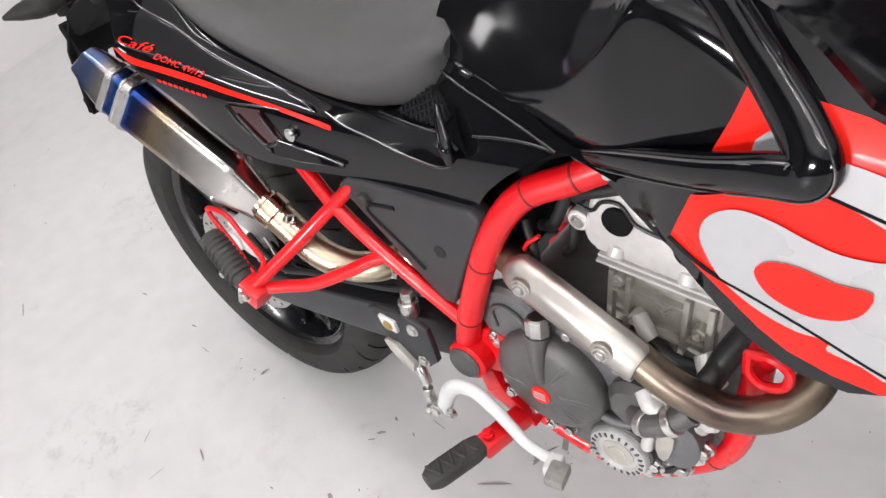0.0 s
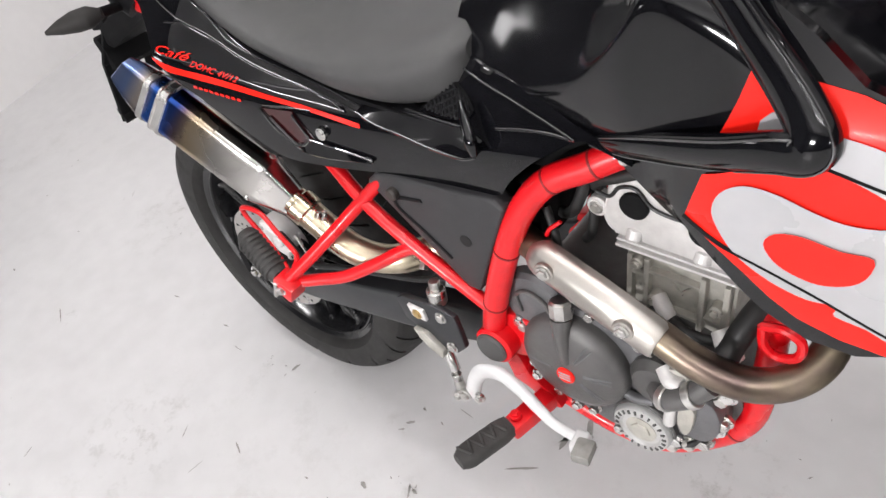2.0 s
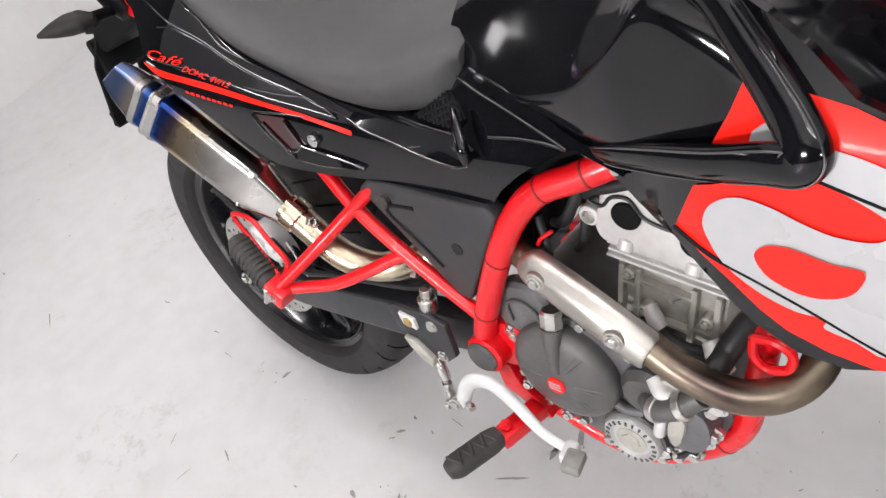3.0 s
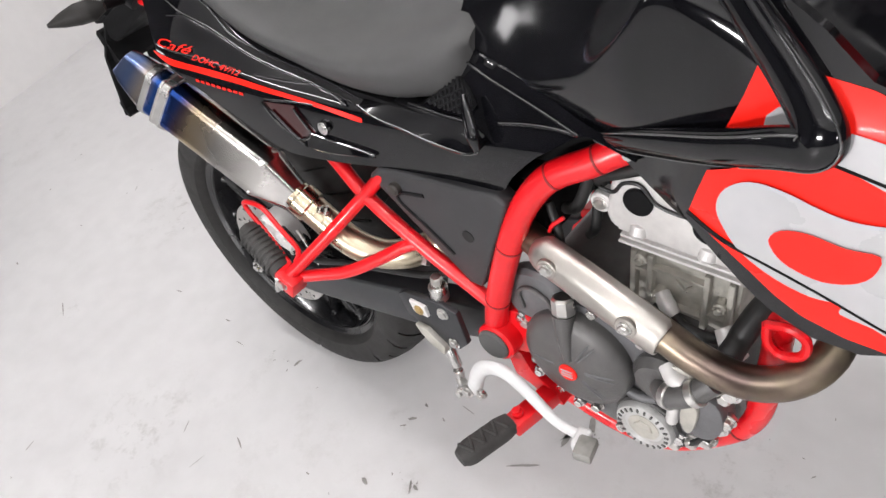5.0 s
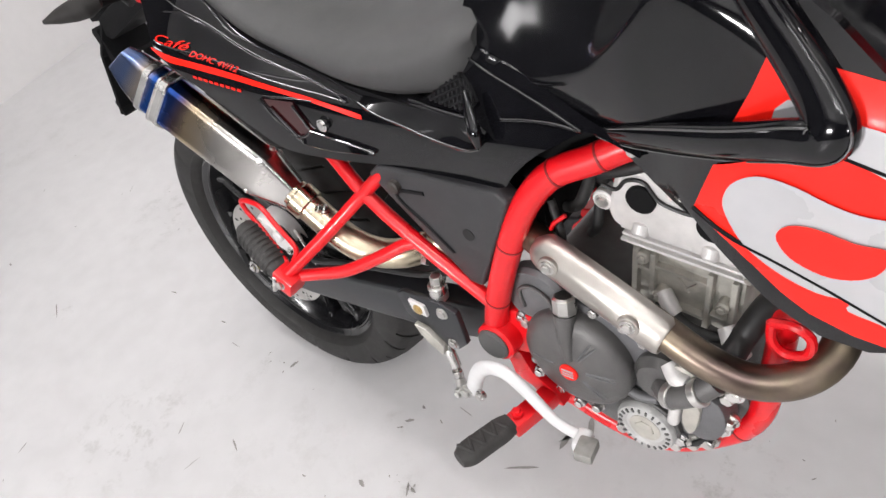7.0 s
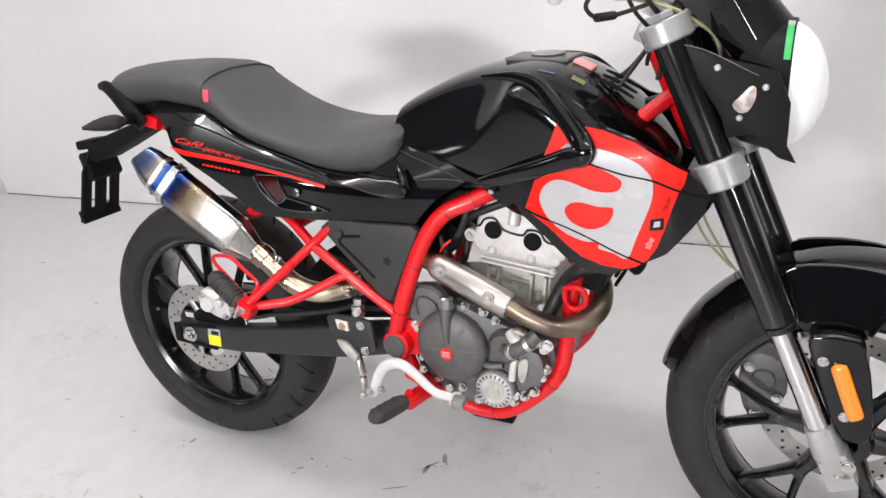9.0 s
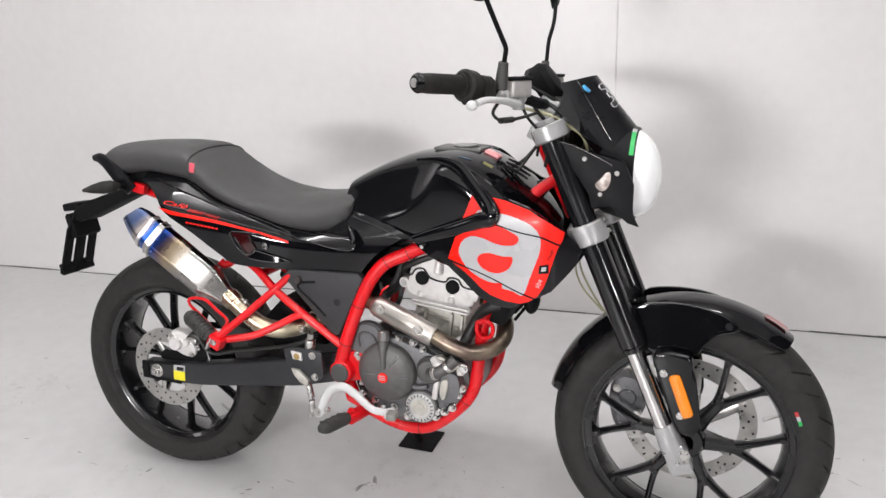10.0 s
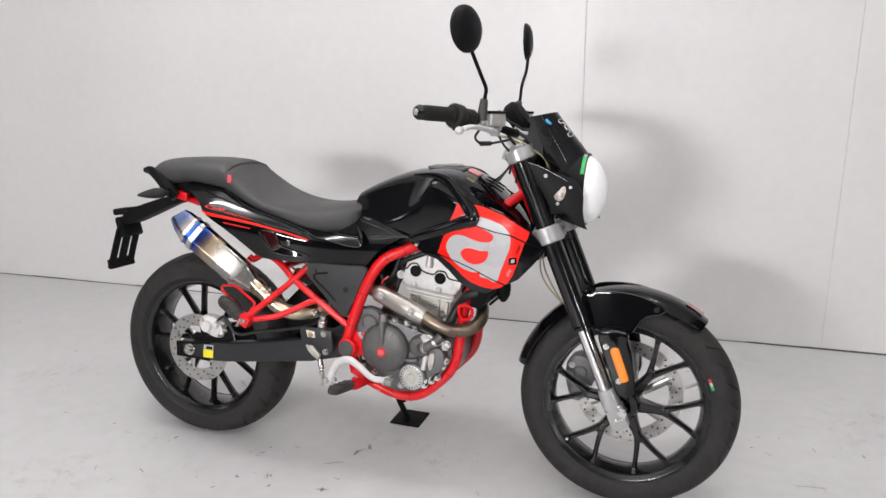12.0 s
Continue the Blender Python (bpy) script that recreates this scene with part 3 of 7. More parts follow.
for rim, c, a, r, vv in ((rear, REAR, radians(-52.5), 0.2315, -0.0740), (front, FRONT, radians(23), 0.2345, -0.0563)):
    for k, material in enumerate((GREEN, WHITE_DECAL, LAMP_RED)):
        bm = bmesh.new()
        b0, b1 = a + 0.045 * (k - 1.5), a + 0.045 * (k - 0.5)
        q = [bm.verts.new((c[0] + rr * math.cos(t), vv - 0.0016 * (1 if rr > 0.24 else 0.4), c[2] + rr * math.sin(t))) for t, rr in ((b0, r - 0.001), (b1, r - 0.001), (b1, r + 0.006), (b0, r + 0.006))]
        bm.faces.new(q)
        part("rim_sticker", bm, material, rim)
    bm = bmesh.new()
    t = a - 0.02 if rim is front else a + 0.1
    cyl(bm, (c[0] + 0.20 * math.cos(t), -0.01, c[2] + 0.20 * math.sin(t)), (c[0] + 0.165 * math.cos(t), -0.018, c[2] + 0.165 * math.sin(t)), 0.004, n=10)
    part("tyre_valve", bm, STEEL, rim)

# ---- swingarm and axle ----
for s in (R, Lf):
    bm = bmesh.new()
    arm = [(-0.045, 0.318), (0.03, 0.322), (0.137, 0.332), (0.281, 0.356), (0.43, 0.385), (0.56, 0.408), (0.59, 0.38), (0.56, 0.345), (0.44, 0.314), (0.30, 0.293), (0.134, 0.271), (0.03, 0.266), (-0.045, 0.272)]
    prism(bm, arm, s * 0.122, s * 0.086, 0.006, 3)
    swing = part("swingarm", bm, SWING, bike, "satin black box-section swingarm")
    bm = bmesh.new()
    prism(bm, [(-0.05, 0.319), (0.075, 0.327), (0.075, 0.322), (-0.03, 0.312), (-0.03, 0.28), (0.075, 0.272), (0.075, 0.267), (-0.05, 0.271)], s * 0.127, s * 0.120, 0.001, 1)
    part("axle_plate", bm, MATTE, swing)
    bm = bmesh.new()
    cyl(bm, (0, s * 0.08, 0.297), (0, s * 0.128, 0.297), 0.019, n=24, edge=0.001)
    cyl(bm, (0, s * 0.126, 0.297), (0, s * 0.138, 0.297), 0.0135, n=6, edge=0.0015)
    cyl(bm, (0, s * 0.138, 0.297), (0, s * 0.143, 0.297), 0.007, n=16, edge=0.001)
    part("axle_nut", bm, STEEL, swing)
for (u0, u1, w0, w1), material in (((0.050, 0.086, 0.277, 0.303), YELLOW), ((0.052, 0.088, 0.303, 0.320), WHITE_DECAL), ((0.062, 0.084, 0.305, 0.315), GLOSS)):
    bm = bmesh.new()
    prism(bm, [(u0, w0), (u1, w0), (u1 + 0.002, w1), (u0 + 0.002, w1)], -0.1235 if material is not GLOSS else -0.1239, -0.121, 0, 1)
    part("sticker", bm, material, swing)
bm = bmesh.new()
prism(bm, [(0.33, 0.36), (0.40, 0.40), (0.48, 0.40), (0.42, 0.50), (0.36, 0.52), (0.30, 0.46)], -0.05, 0.05, 0.01)
part("mudguard_inner", bm, MATTE, bike)
bm = bmesh.new()
tube(bm, [(0.46 * 0, 0.09, 0.355), (0.25, 0.09, 0.372), (0.5, 0.09, 0.395)], 0.010, n=8, flat=0.6)
tube(bm, [(0.0, 0.09, 0.255), (0.25, 0.09, 0.290), (0.5, 0.09, 0.330)], 0.010, n=8, flat=0.6)
part("drive_chain", bm, MATTE, bike)

# rear caliper
bm = bmesh.new()
prism(bm, smooth([(0.028, 0.385), (0.050, 0.412), (0.092, 0.405), (0.118, 0.372), (0.112, 0.345), (0.078, 0.345), (0.045, 0.362)], 3), -0.112, -0.078, 0.006, 3)
cal = part("rear_caliper", bm, ALU, bike, "small cast rear brake caliper")
for u, w, r, out in ((0.060, 0.378, 0.0185, 0.012), (0.094, 0.384, 0.011, 0.010)):
    bm = bmesh.new()
    cyl(bm, (u, -0.108, w), (u, -0.112 - out, w), r, n=22, edge=0.003)
    part("caliper_piston_boss", bm, ALU, cal)
bm = bmesh.new()
tube(bm, [(0.100, -0.112, 0.392), (0.118, -0.116, 0.398), (0.132, -0.118, 0.392)], [0.007, 0.0085, 0.006], n=10, steps=3)
part("banjo_fitting", bm, STEEL, cal)
bm = bmesh.new()
prism(bm, smooth([(0.000, 0.322), (0.14, 0.332), (0.150, 0.372), (0.132, 0.388), (0.110, 0.352), (0.06, 0.342), (0.01, 0.350)], 2), -0.104, -0.096, 0.002)
part("caliper_bracket", bm, MATTE, cal)
bm = bmesh.new()
tube(bm, [(0.138, -0.108, 0.405), (0.152, -0.110, 0.380), (0.163, -0.110, 0.340)], 0.0032, n=8)
part("pad_pin", bm, STEEL, cal)
for u, w in ((0.045, 0.398), (0.106, 0.352), (0.128, 0.372)):
    bolt("bolt", (u, -0.112, w), (0, -1, 0), 0.0058, cal, STEEL, 0.006)
bm = bmesh.new()
tube(bm, [(0.09, -0.105, 0.39), (0.14, -0.13, 0.42), (0.18, -0.125, 0.37), (0.26, -0.12, 0.385), (0.42, -0.12, 0.42), (0.50, -0.13, 0.46)], 0.005, n=8)
part("brake_hose", bm, HOSE, bike)

# ---- frame ----
def frame_tube(name, pts, r, label="", bands=()):
    bm = bmesh.new()
    tube(bm, pts, r, n=18)
    ob = part(name, bm, RED, bike, label)
    line = curve(pts, 12)
    for k in bands:
        i = int(k * (len(line) - 2))
        bm = bmesh.new()
        d = (line[i + 1] - line[i]).normalized() * 0.0012
        rr = (r if isinstance(r, float) else r[0]) + 0.0007
        cyl(bm, line[i] - d, line[i] + d, rr, n=24)
        part("weld_seam", bm, mat("dark_red_seam", (0.20, 0.006, 0.006), 0.5), ob)
    return ob


for s in (R, Lf):
    k = -s
    frame_tube("main_tube", [(0.772, s * 0.094, 0.694), (0.752, s * 0.101, 0.686), (0.728, s * 0.109, 0.674), (0.680, s * 0.121, 0.650), (0.642, s * 0.129, 0.600), (0.608, s * 0.134, 0.522), (0.581, s * 0.136, 0.447), (0.564, s * 0.132, 0.392)],
               0.0157, "thick red-painted steel frame tube", (0.26, 0.42, 0.68, 0.86) if s == R else ())
    frame_tube("lower_cradle", [(0.568, s * 0.115, 0.345), (0.590, s * 0.105, 0.300), (0.632, s * 0.098, 0.268), (0.709, s * 0.097, 0.243), (0.780, s * 0.097, 0.250), (0.848, s * 0.097, 0.303), (0.890, s * 0.096, 0.362), (0.904, s * 0.093, 0.45), (0.918, s * 0.085, 0.55), (0.98, s * 0.05, 0.72)],
               0.0148, "red-painted lower cradle tube under the engine", (0.42, 0.62) if s == R else ())
    frame_tube("rear_brace", [(0.255, s * 0.112, 0.640), (0.333, s * 0.127, 0.616), (0.396, s * 0.1385, 0.567), (0.476, s * 0.142, 0.512), (0.580, s * 0.138, 0.440)], 0.0098)
    frame_tube("peg_strut", [(0.468, s * 0.120, 0.634), (0.438, s * 0.134, 0.606), (0.396, s * 0.1405, 0.568), (0.342, s * 0.186, 0.514), (0.288, s * 0.230, 0.463)], 0.0092)
    frame_tube("peg_strut", [(0.286, s * 0.226, 0.454), (0.325, s * 0.208, 0.458), (0.370, s * 0.190, 0.466), (0.425, s * 0.166, 0.492), (0.454, s * 0.151, 0.5075), (0.474, s * 0.1425, 0.5135)], 0.0088)
    bm = bmesh.new()
    cyl(bm, (0.572, s * 0.085, 0.380), (0.572, s * 0.152, 0.380), 0.0285, n=28, edge=0.003)
    prism(bm, [(0.545, 0.36), (0.575, 0.345), (0.62, 0.36), (0.645, 0.40), (0.63, 0.425), (0.60, 0.43), (0.56, 0.42)], s * 0.128, s * 0.095, 0.004)
    pivot = part("pivot_plate", bm, RED, bike, "red swingarm pivot casting")
    bm = bmesh.new()
    cyl(bm, (0.571, s * 0.149, 0.380), (0.571, s * 0.157, 0.380), 0.0235, n=28, edge=0.003)
    part("pivot_cap", bm, mat("grey_rubber_cap", (0.06, 0.06, 0.058), 0.5), pivot)
    # rider's peg with its red bracket
    bm = bmesh.new()
    prism(bm, [(0.565, 0.35), (0.592, 0.352), (0.605, 0.318), (0.640, 0.292), (0.648, 0.272), (0.622, 0.270), (0.598, 0.290), (0.575, 0.300)], s * 0.130, s * 0.112, 0.003)
    box(bm, (0.622, s * 0.165, 0.288), (0.028, 0.075, 0.022), (0, 0, s * 14), 0.004)
    peg = part("foot_peg", bm, RED, bike, "red peg bracket with a ribbed rubber foot peg")
    bm = bmesh.new()
    way = Vector((-0.30, s * 0.95, 0.02)).normalized()
    a = Vector((0.612, s * 0.198, 0.293))
    tube(bm, [a, a + way * 0.018, a + way * 0.068, a + way * 0.084], [0.014, 0.0170, 0.0170, 0.011], n=16, steps=4, flat=0.8, up=(0, 0, 1), power=3)
    part("peg_rubber", bm, PEG, peg)
    for i in range(7):
        bm = bmesh.new()
        box(bm, a + way * (0.016 + 0.0092 * i) + Vector((0, 0, 0.0128)), (0.026, 0.0045, 0.004), (0, 0, math.degrees(math.atan2(way.y, way.x)) - 90 + 22 * (-1) ** i), 0.0015, 1)
        part("rubber_rib", bm, PEG, peg)
    bolt("bolt", a - way * 0.012 + Vector((0, 0, 0.012)), (0, 0, 1), 0.006, peg, RED)
    # passenger's peg, folded, with its red guard rod
    bm = bmesh.new()
    a, b = Vector((0.286, s * 0.232, 0.452)), Vector((0.196, s * 0.214, 0.502))
    d = (b - a).normalized()
    tube(bm, [a + d * 0.020, a + d * 0.04, a + d * 0.095, a + d * 0.11], [0.0145, 0.0185, 0.0185, 0.013], n=14, steps=3, power=2.6)
    back_peg = part("passenger_peg", bm, PEG, bike, "folded ribbed rubber passenger peg")
    for i in range(8):
        c = a + d * (0.030 + 0.0088 * i)
        bm = bmesh.new()
        cyl(bm, c, c + d * 0.0048, 0.0208, n=14, edge=0.001)
        part("rubber_rib", bm, PEG, back_peg)
    bm = bmesh.new()
    box(bm, a + Vector((0, 0, 0.002)), (0.036, 0.030, 0.030), (0, 28, 0), 0.004)
    part("peg_lug", bm, RED, back_peg)
    bm = bmesh.new()
    box(bm, a + d * 0.016 + Vector((0, -0.004, -0.008)), (0.006, 0.034, 0.034), (0, 28, 0), 0.002)
    part("peg_clip", bm, STEEL, back_peg)
    bolt("bolt", a + Vector((0, s * 0.014, 0.004)), (0, s, 0.15), 0.0065, back_peg)
    bm = bmesh.new()
    tube(bm, [(0.276, s * 0.218, 0.470), (0.225, s * 0.204, 0.500), (0.186, s * 0.196, 0.524), (0.188, s * 0.196, 0.540), (0.232, s * 0.198, 0.543), (0.270, s * 0.206, 0.524), (0.302, s * 0.212, 0.506), (0.304, s * 0.214, 0.494), (0.292, s * 0.216, 0.478)], 0.0038, n=8)
    part("heel_guard", bm, RED, back_peg, "thin red bent guard rod")

# cross tubes and steering head
bm = bmesh.new()
cyl(bm, (1.016, 0, 0.950), (1.098, 0, 0.770), 0.0225, n=28, edge=0.003)
for s in (R, Lf):
    tube(bm, [(0.975, s * 0.050, 0.790), (1.015, s * 0.042, 0.822), (1.058, s * 0.022, 0.855)], 0.0125, n=14)
part("steering_head", bm, RED, bike, "red-painted steering head")
for u, w, h in ((0.35, 0.60, 0.118), (0.577, 0.39, 0.12), (0.30, 0.63, 0.115)):
    bm = bmesh.new()
    cyl(bm, (u, -h, w), (u, h, w), 0.011, n=14)
    part("cross_tube", bm, RED, bike)

# tail frame rails, mostly hidden by the panels
bm = bmesh.new()
for s in (R, Lf):
    tube(bm, [(0.62, s * 0.10, 0.65), (0.40, s * 0.10, 0.69), (0.15, s * 0.085, 0.74), (-0.03, s * 0.06, 0.775)], 0.011, n=12)
    tube(bm, [(0.262, s * 0.10, 0.625), (0.244, s * 0.12, 0.612), (0.232, s * 0.125, 0.622)], 0.010, n=10)
part("tail_frame", bm, RED, bike)

# ---- bodywork ----
TAIL_V = [(-0.05, 0.160), (0, 0.170), (0.12, 0.186), (0.2, 0.183), (0.3, 0.174), (0.38, 0.160), (0.45, 0.146), (0.55, 0.140), (0.65, 0.140), (0.8, 0.138), (0.9, 0.140)]
TAIL_W = [(0, 0.770), (0.12, 0.762), (0.2, 0.745), (0.3, 0.728), (0.45, 0.695), (0.6, 0.690), (0.8, 0.700)]
TAIL_G = [(0, 1.3), (0.3, 1.25), (0.6, 0.65), (0.8, 0.5)]
SHROUD_V = [(0.7, 0.115), (0.75, 0.125), (0.8, 0.142), (0.85, 0.169), (0.89, 0.187), (0.93, 0.192), (1.0, 0.194), (1.04, 0.195), (1.07, 0.193), (1.09, 0.185), (1.11, 0.169), (1.14, 0.135)]


def tail_side(u, w):
    d = w - table(TAIL_W, u)
    soft = (d * d + 0.00022) ** 0.5
    return -(table(TAIL_V, u) - (d + soft) / 2 * table(TAIL_G, u) - (soft - d) / 2 * 0.10)


def shroud_side(u, w):
    d = w - 0.80
    return -(table(SHROUD_V, u) - 0.010 - (d + (d * d + 0.0004) ** 0.5) / 2 * 0.6 - max(0.0, 0.68 - w) * 0.1)


TOP_EDGE = [(0, 0.833), (0.05, 0.831), (0.102, 0.825), (0.15, 0.820), (0.176, 0.812), (0.203, 0.794), (0.241, 0.776), (0.30, 0.758), (0.357, 0.742), (0.446, 0.714), (0.50, 0.708), (0.53, 0.716), (0.555, 0.738), (0.573, 0.766), (0.611, 0.761), (0.649, 0.754), (0.692, 0.742), (0.729, 0.728), (0.79, 0.710)]
LOW_EDGE = [(0, 0.812), (0.03, 0.805), (0.084, 0.779), (0.122, 0.747), (0.193, 0.703), (0.264, 0.652), (0.285, 0.637), (0.306, 0.629), (0.36, 0.624), (0.452, 0.622), (0.541, 0.624), (0.627, 0.630), (0.645, 0.652), (0.678, 0.683), (0.706, 0.701), (0.735, 0.716), (0.760, 0.711), (0.79, 0.703)]
VENT = [(0.534, 0.718), (0.554, 0.731), (0.571, 0.747), (0.592, 0.735), (0.604, 0.723), (0.597, 0.714), (0.558, 0.715)]


def sheet(top, low, u0, u1, side, s, lift=0.0, foot=None, thick=0.006, cols=70, rows=12):
    """A thick panel between an upper and a lower edge line, lying on a side surface; lift and foot: how far it stands off at its top and its foot."""
    bm = bmesh.new()
    foot = lift if foot is None else foot
    rings = []
    for i in range(cols + 1):
        u = u0 + (u1 - u0) * i / cols
        a, b = table(low, u), table(top, u)
        line = []
        for k in range(rows + 1):
            f = k / rows
            w = a + (b - a) * f
            line.append((u, side(u, w) - foot - (lift - foot) * f, w))
        rings.append([(x, -s * y, z) for x, y, z in line + [(x, y + thick, z) for x, y, z in line[::-1]]])
    loft(bm, rings)
    return bm


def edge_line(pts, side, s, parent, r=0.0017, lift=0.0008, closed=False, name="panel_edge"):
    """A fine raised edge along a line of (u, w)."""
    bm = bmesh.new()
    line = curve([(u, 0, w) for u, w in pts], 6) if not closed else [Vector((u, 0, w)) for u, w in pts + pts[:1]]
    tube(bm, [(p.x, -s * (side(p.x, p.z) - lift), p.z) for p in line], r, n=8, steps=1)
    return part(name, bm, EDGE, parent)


def inside(poly, x, y):
    odd = False
    for (x0, y0), (x1, y1) in zip(poly, poly[1:] + poly[:1]):
        if (y0 > y) != (y1 > y) and x < x0 + (y - y0) / (y1 - y0) * (x1 - x0):
            odd = not odd
    return odd


LINE_A = [(0.140, 0.818), (0.176, 0.803), (0.200, 0.790), (0.228, 0.777), (0.260, 0.767), (0.314, 0.753), (0.392, 0.729), (0.433, 0.714), (0.488, 0.700)]
LINE_B = [(0.050, 0.819), (0.090, 0.811), (0.144, 0.797), (0.205, 0.779), (0.260, 0.762), (0.336, 0.740), (0.387, 0.724), (0.435, 0.707), (0.457, 0.696)]
DART_LOW = [(0.112, 0.769), (0.144, 0.763), (0.206, 0.753), (0.284, 0.738), (0.345, 0.724), (0.391, 0.714), (0.423, 0.706)]
STRIPE_TOP = [(0.1007, 0.7604), (0.1383, 0.7543), (0.1709, 0.7490), (0.2321, 0.7405), (0.2806, 0.7325), (0.3245, 0.7232), (0.3722, 0.7118), (0.4176, 0.6993), (0.4442, 0.6922)]
STRIPE_LOW = [(0.1007, 0.7595), (0.1173, 0.7524), (0.137, 0.7455), (0.1691, 0.7418), (0.2109, 0.7362), (0.2519, 0.7310), (0.2898, 0.7247), (0.3407, 0.7146), (0.3876, 0.7030), (0.4318, 0.6895), (0.4442, 0.6872)]
for s in (R, Lf):
    panel = part("tail_panel", sheet(TOP_EDGE, LOW_EDGE, 0.0, 0.79, tail_side, s, thick=0.012, cols=110, rows=22), GLOSS, bike, "glossy black tail side panel with red script", angle=60)
    dart_top = [(u, w - 0.001) for u, w in LINE_B[2:7]] + [(0.423, 0.710)]
    part("panel_ridge", sheet(dart_top, DART_LOW, 0.112, 0.421, tail_side, s, 0.0035, 0.0020, 0.004), GLOSS, panel, angle=60)
    part("panel_ridge", sheet(LINE_A, LINE_B, 0.15, 0.452, tail_side, s, 0.0015, 0.0030, 0.004, 50, 5), GLOSS, panel, angle=60)
    part("side_blade", sheet([(0.445, 0.713), (0.511, 0.714), (0.552, 0.710), (0.591, 0.709), (0.620, 0.697)], [(0.445, 0.711), (0.476, 0.701), (0.518, 0.694), (0.556, 0.687), (0.600, 0.683), (0.620, 0.688)], 0.446, 0.619, tail_side, s, 0.004, 0.014, 0.012, 40, 6), GLOSS, panel, "sloping glossy black blade under the vent", angle=60)
    part("red_stripe", sheet(STRIPE_TOP, STRIPE_LOW, 0.102, 0.443, tail_side, s, 0.0012, 0.0012, 0.0005, 70, 3), RED_DECAL, panel)
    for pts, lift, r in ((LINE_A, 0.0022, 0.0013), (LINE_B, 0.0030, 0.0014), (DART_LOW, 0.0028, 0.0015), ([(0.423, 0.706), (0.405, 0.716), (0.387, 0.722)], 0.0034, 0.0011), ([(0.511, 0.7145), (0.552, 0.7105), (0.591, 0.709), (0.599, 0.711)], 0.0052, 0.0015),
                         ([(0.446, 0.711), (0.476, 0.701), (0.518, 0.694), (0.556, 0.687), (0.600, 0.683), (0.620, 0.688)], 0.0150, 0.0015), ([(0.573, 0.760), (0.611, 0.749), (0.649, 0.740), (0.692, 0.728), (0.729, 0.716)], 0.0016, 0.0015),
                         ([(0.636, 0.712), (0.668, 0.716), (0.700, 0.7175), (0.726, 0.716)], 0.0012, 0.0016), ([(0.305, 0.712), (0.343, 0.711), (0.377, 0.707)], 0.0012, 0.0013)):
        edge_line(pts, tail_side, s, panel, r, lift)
    bm = bmesh.new()
    patch(bm, [(0.303, 0.709), (0.349, 0.706), (0.366, 0.668), (0.344, 0.649)], tail_side, 0.0016, 0.004, 0.1, -s)
    recess = part("recess", bm, mat("dark_red_reflector", (0.035, 0.002, 0.003), 0.12, coat=0.5), panel)
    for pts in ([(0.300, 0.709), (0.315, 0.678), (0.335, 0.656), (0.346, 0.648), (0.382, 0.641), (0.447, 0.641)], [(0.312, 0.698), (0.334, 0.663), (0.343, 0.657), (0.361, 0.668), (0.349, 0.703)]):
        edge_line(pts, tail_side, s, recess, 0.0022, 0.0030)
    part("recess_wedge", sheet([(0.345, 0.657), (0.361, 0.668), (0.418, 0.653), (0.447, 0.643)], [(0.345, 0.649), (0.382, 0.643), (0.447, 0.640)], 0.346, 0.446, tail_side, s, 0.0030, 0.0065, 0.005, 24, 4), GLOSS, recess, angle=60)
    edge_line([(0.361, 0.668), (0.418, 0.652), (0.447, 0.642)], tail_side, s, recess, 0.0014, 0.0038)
    bolt("screw", (0.387, s * 0.1585, 0.679), (0, s, 0.1), 0.0062, panel, CHROME, 0.003, False)
    bm = bmesh.new()
    patch(bm, VENT, tail_side, 0.0035, 0.004, 0.1, -s)
    vent = part("vent", bm, MATTE, panel, "black diamond mesh vent")
    for way in (0.45, -1.75):
        for k in range(-14, 15):
            hit = []
            for q in range(81):
                u = 0.53 + 0.08 * q / 80 if abs(way) < 1 else 0.569 + 0.0075 * k * 0.9 + (0.712 + 0.04 * q / 80 - 0.730) / way
                w = 0.730 + 0.0072 * k + way * (u - 0.569) if abs(way) < 1 else 0.712 + 0.04 * q / 80
                if inside(VENT, u, w):
                    hit.append((u, w))
            if len(hit) > 4:
                bm = bmesh.new()
                tube(bm, [(u, -s * (tail_side(u, w) - 0.0052), w) for u, w in (hit[0], hit[-1])], 0.0014, n=6, steps=1)
                part("vent_bar", bm, SATIN, vent)
    bm = bmesh.new()
    tube(bm, [(0.596, s * 0.126, 0.738), (0.606, s * 0.137, 0.726), (0.618, s * 0.149, 0.708), (0.622, s * 0.152, 0.692)], [0.003, 0.0065, 0.0085, 0.004], n=12, flat=0.8)
    part("vent_fin", bm, GLOSS, panel)


def lettering(text, origin, u_way, size, side, lift, material, parent, sign=1, name="lettering", slant=0.0, wide=1.0):
    """Words laid on a side surface: origin (u, w), u_way the (u, w) direction of the line."""
    data = bpy.data.curves.new("words", "FONT")
    data.body, data.size, data.shear = text, size, slant
    tmp = bpy.data.objects.new("words", data)
    me = bpy.data.meshes.new_from_object(tmp)
    bm = bmesh.new()
    bm.from_mesh(me)
    bpy.data.objects.remove(tmp), bpy.data.meshes.remove(me)
    d = Vector((u_way[0], u_way[1])).normalized()
    n = Vector((-d.y, d.x))
    for vert in bm.verts:
        q = Vector(origin) + d * (vert.co.x * wide) + n * vert.co.y
        vert.co = (q.x, sign * (side(q.x, q.y) - lift), q.y)
    return part(name, bm, material, parent)


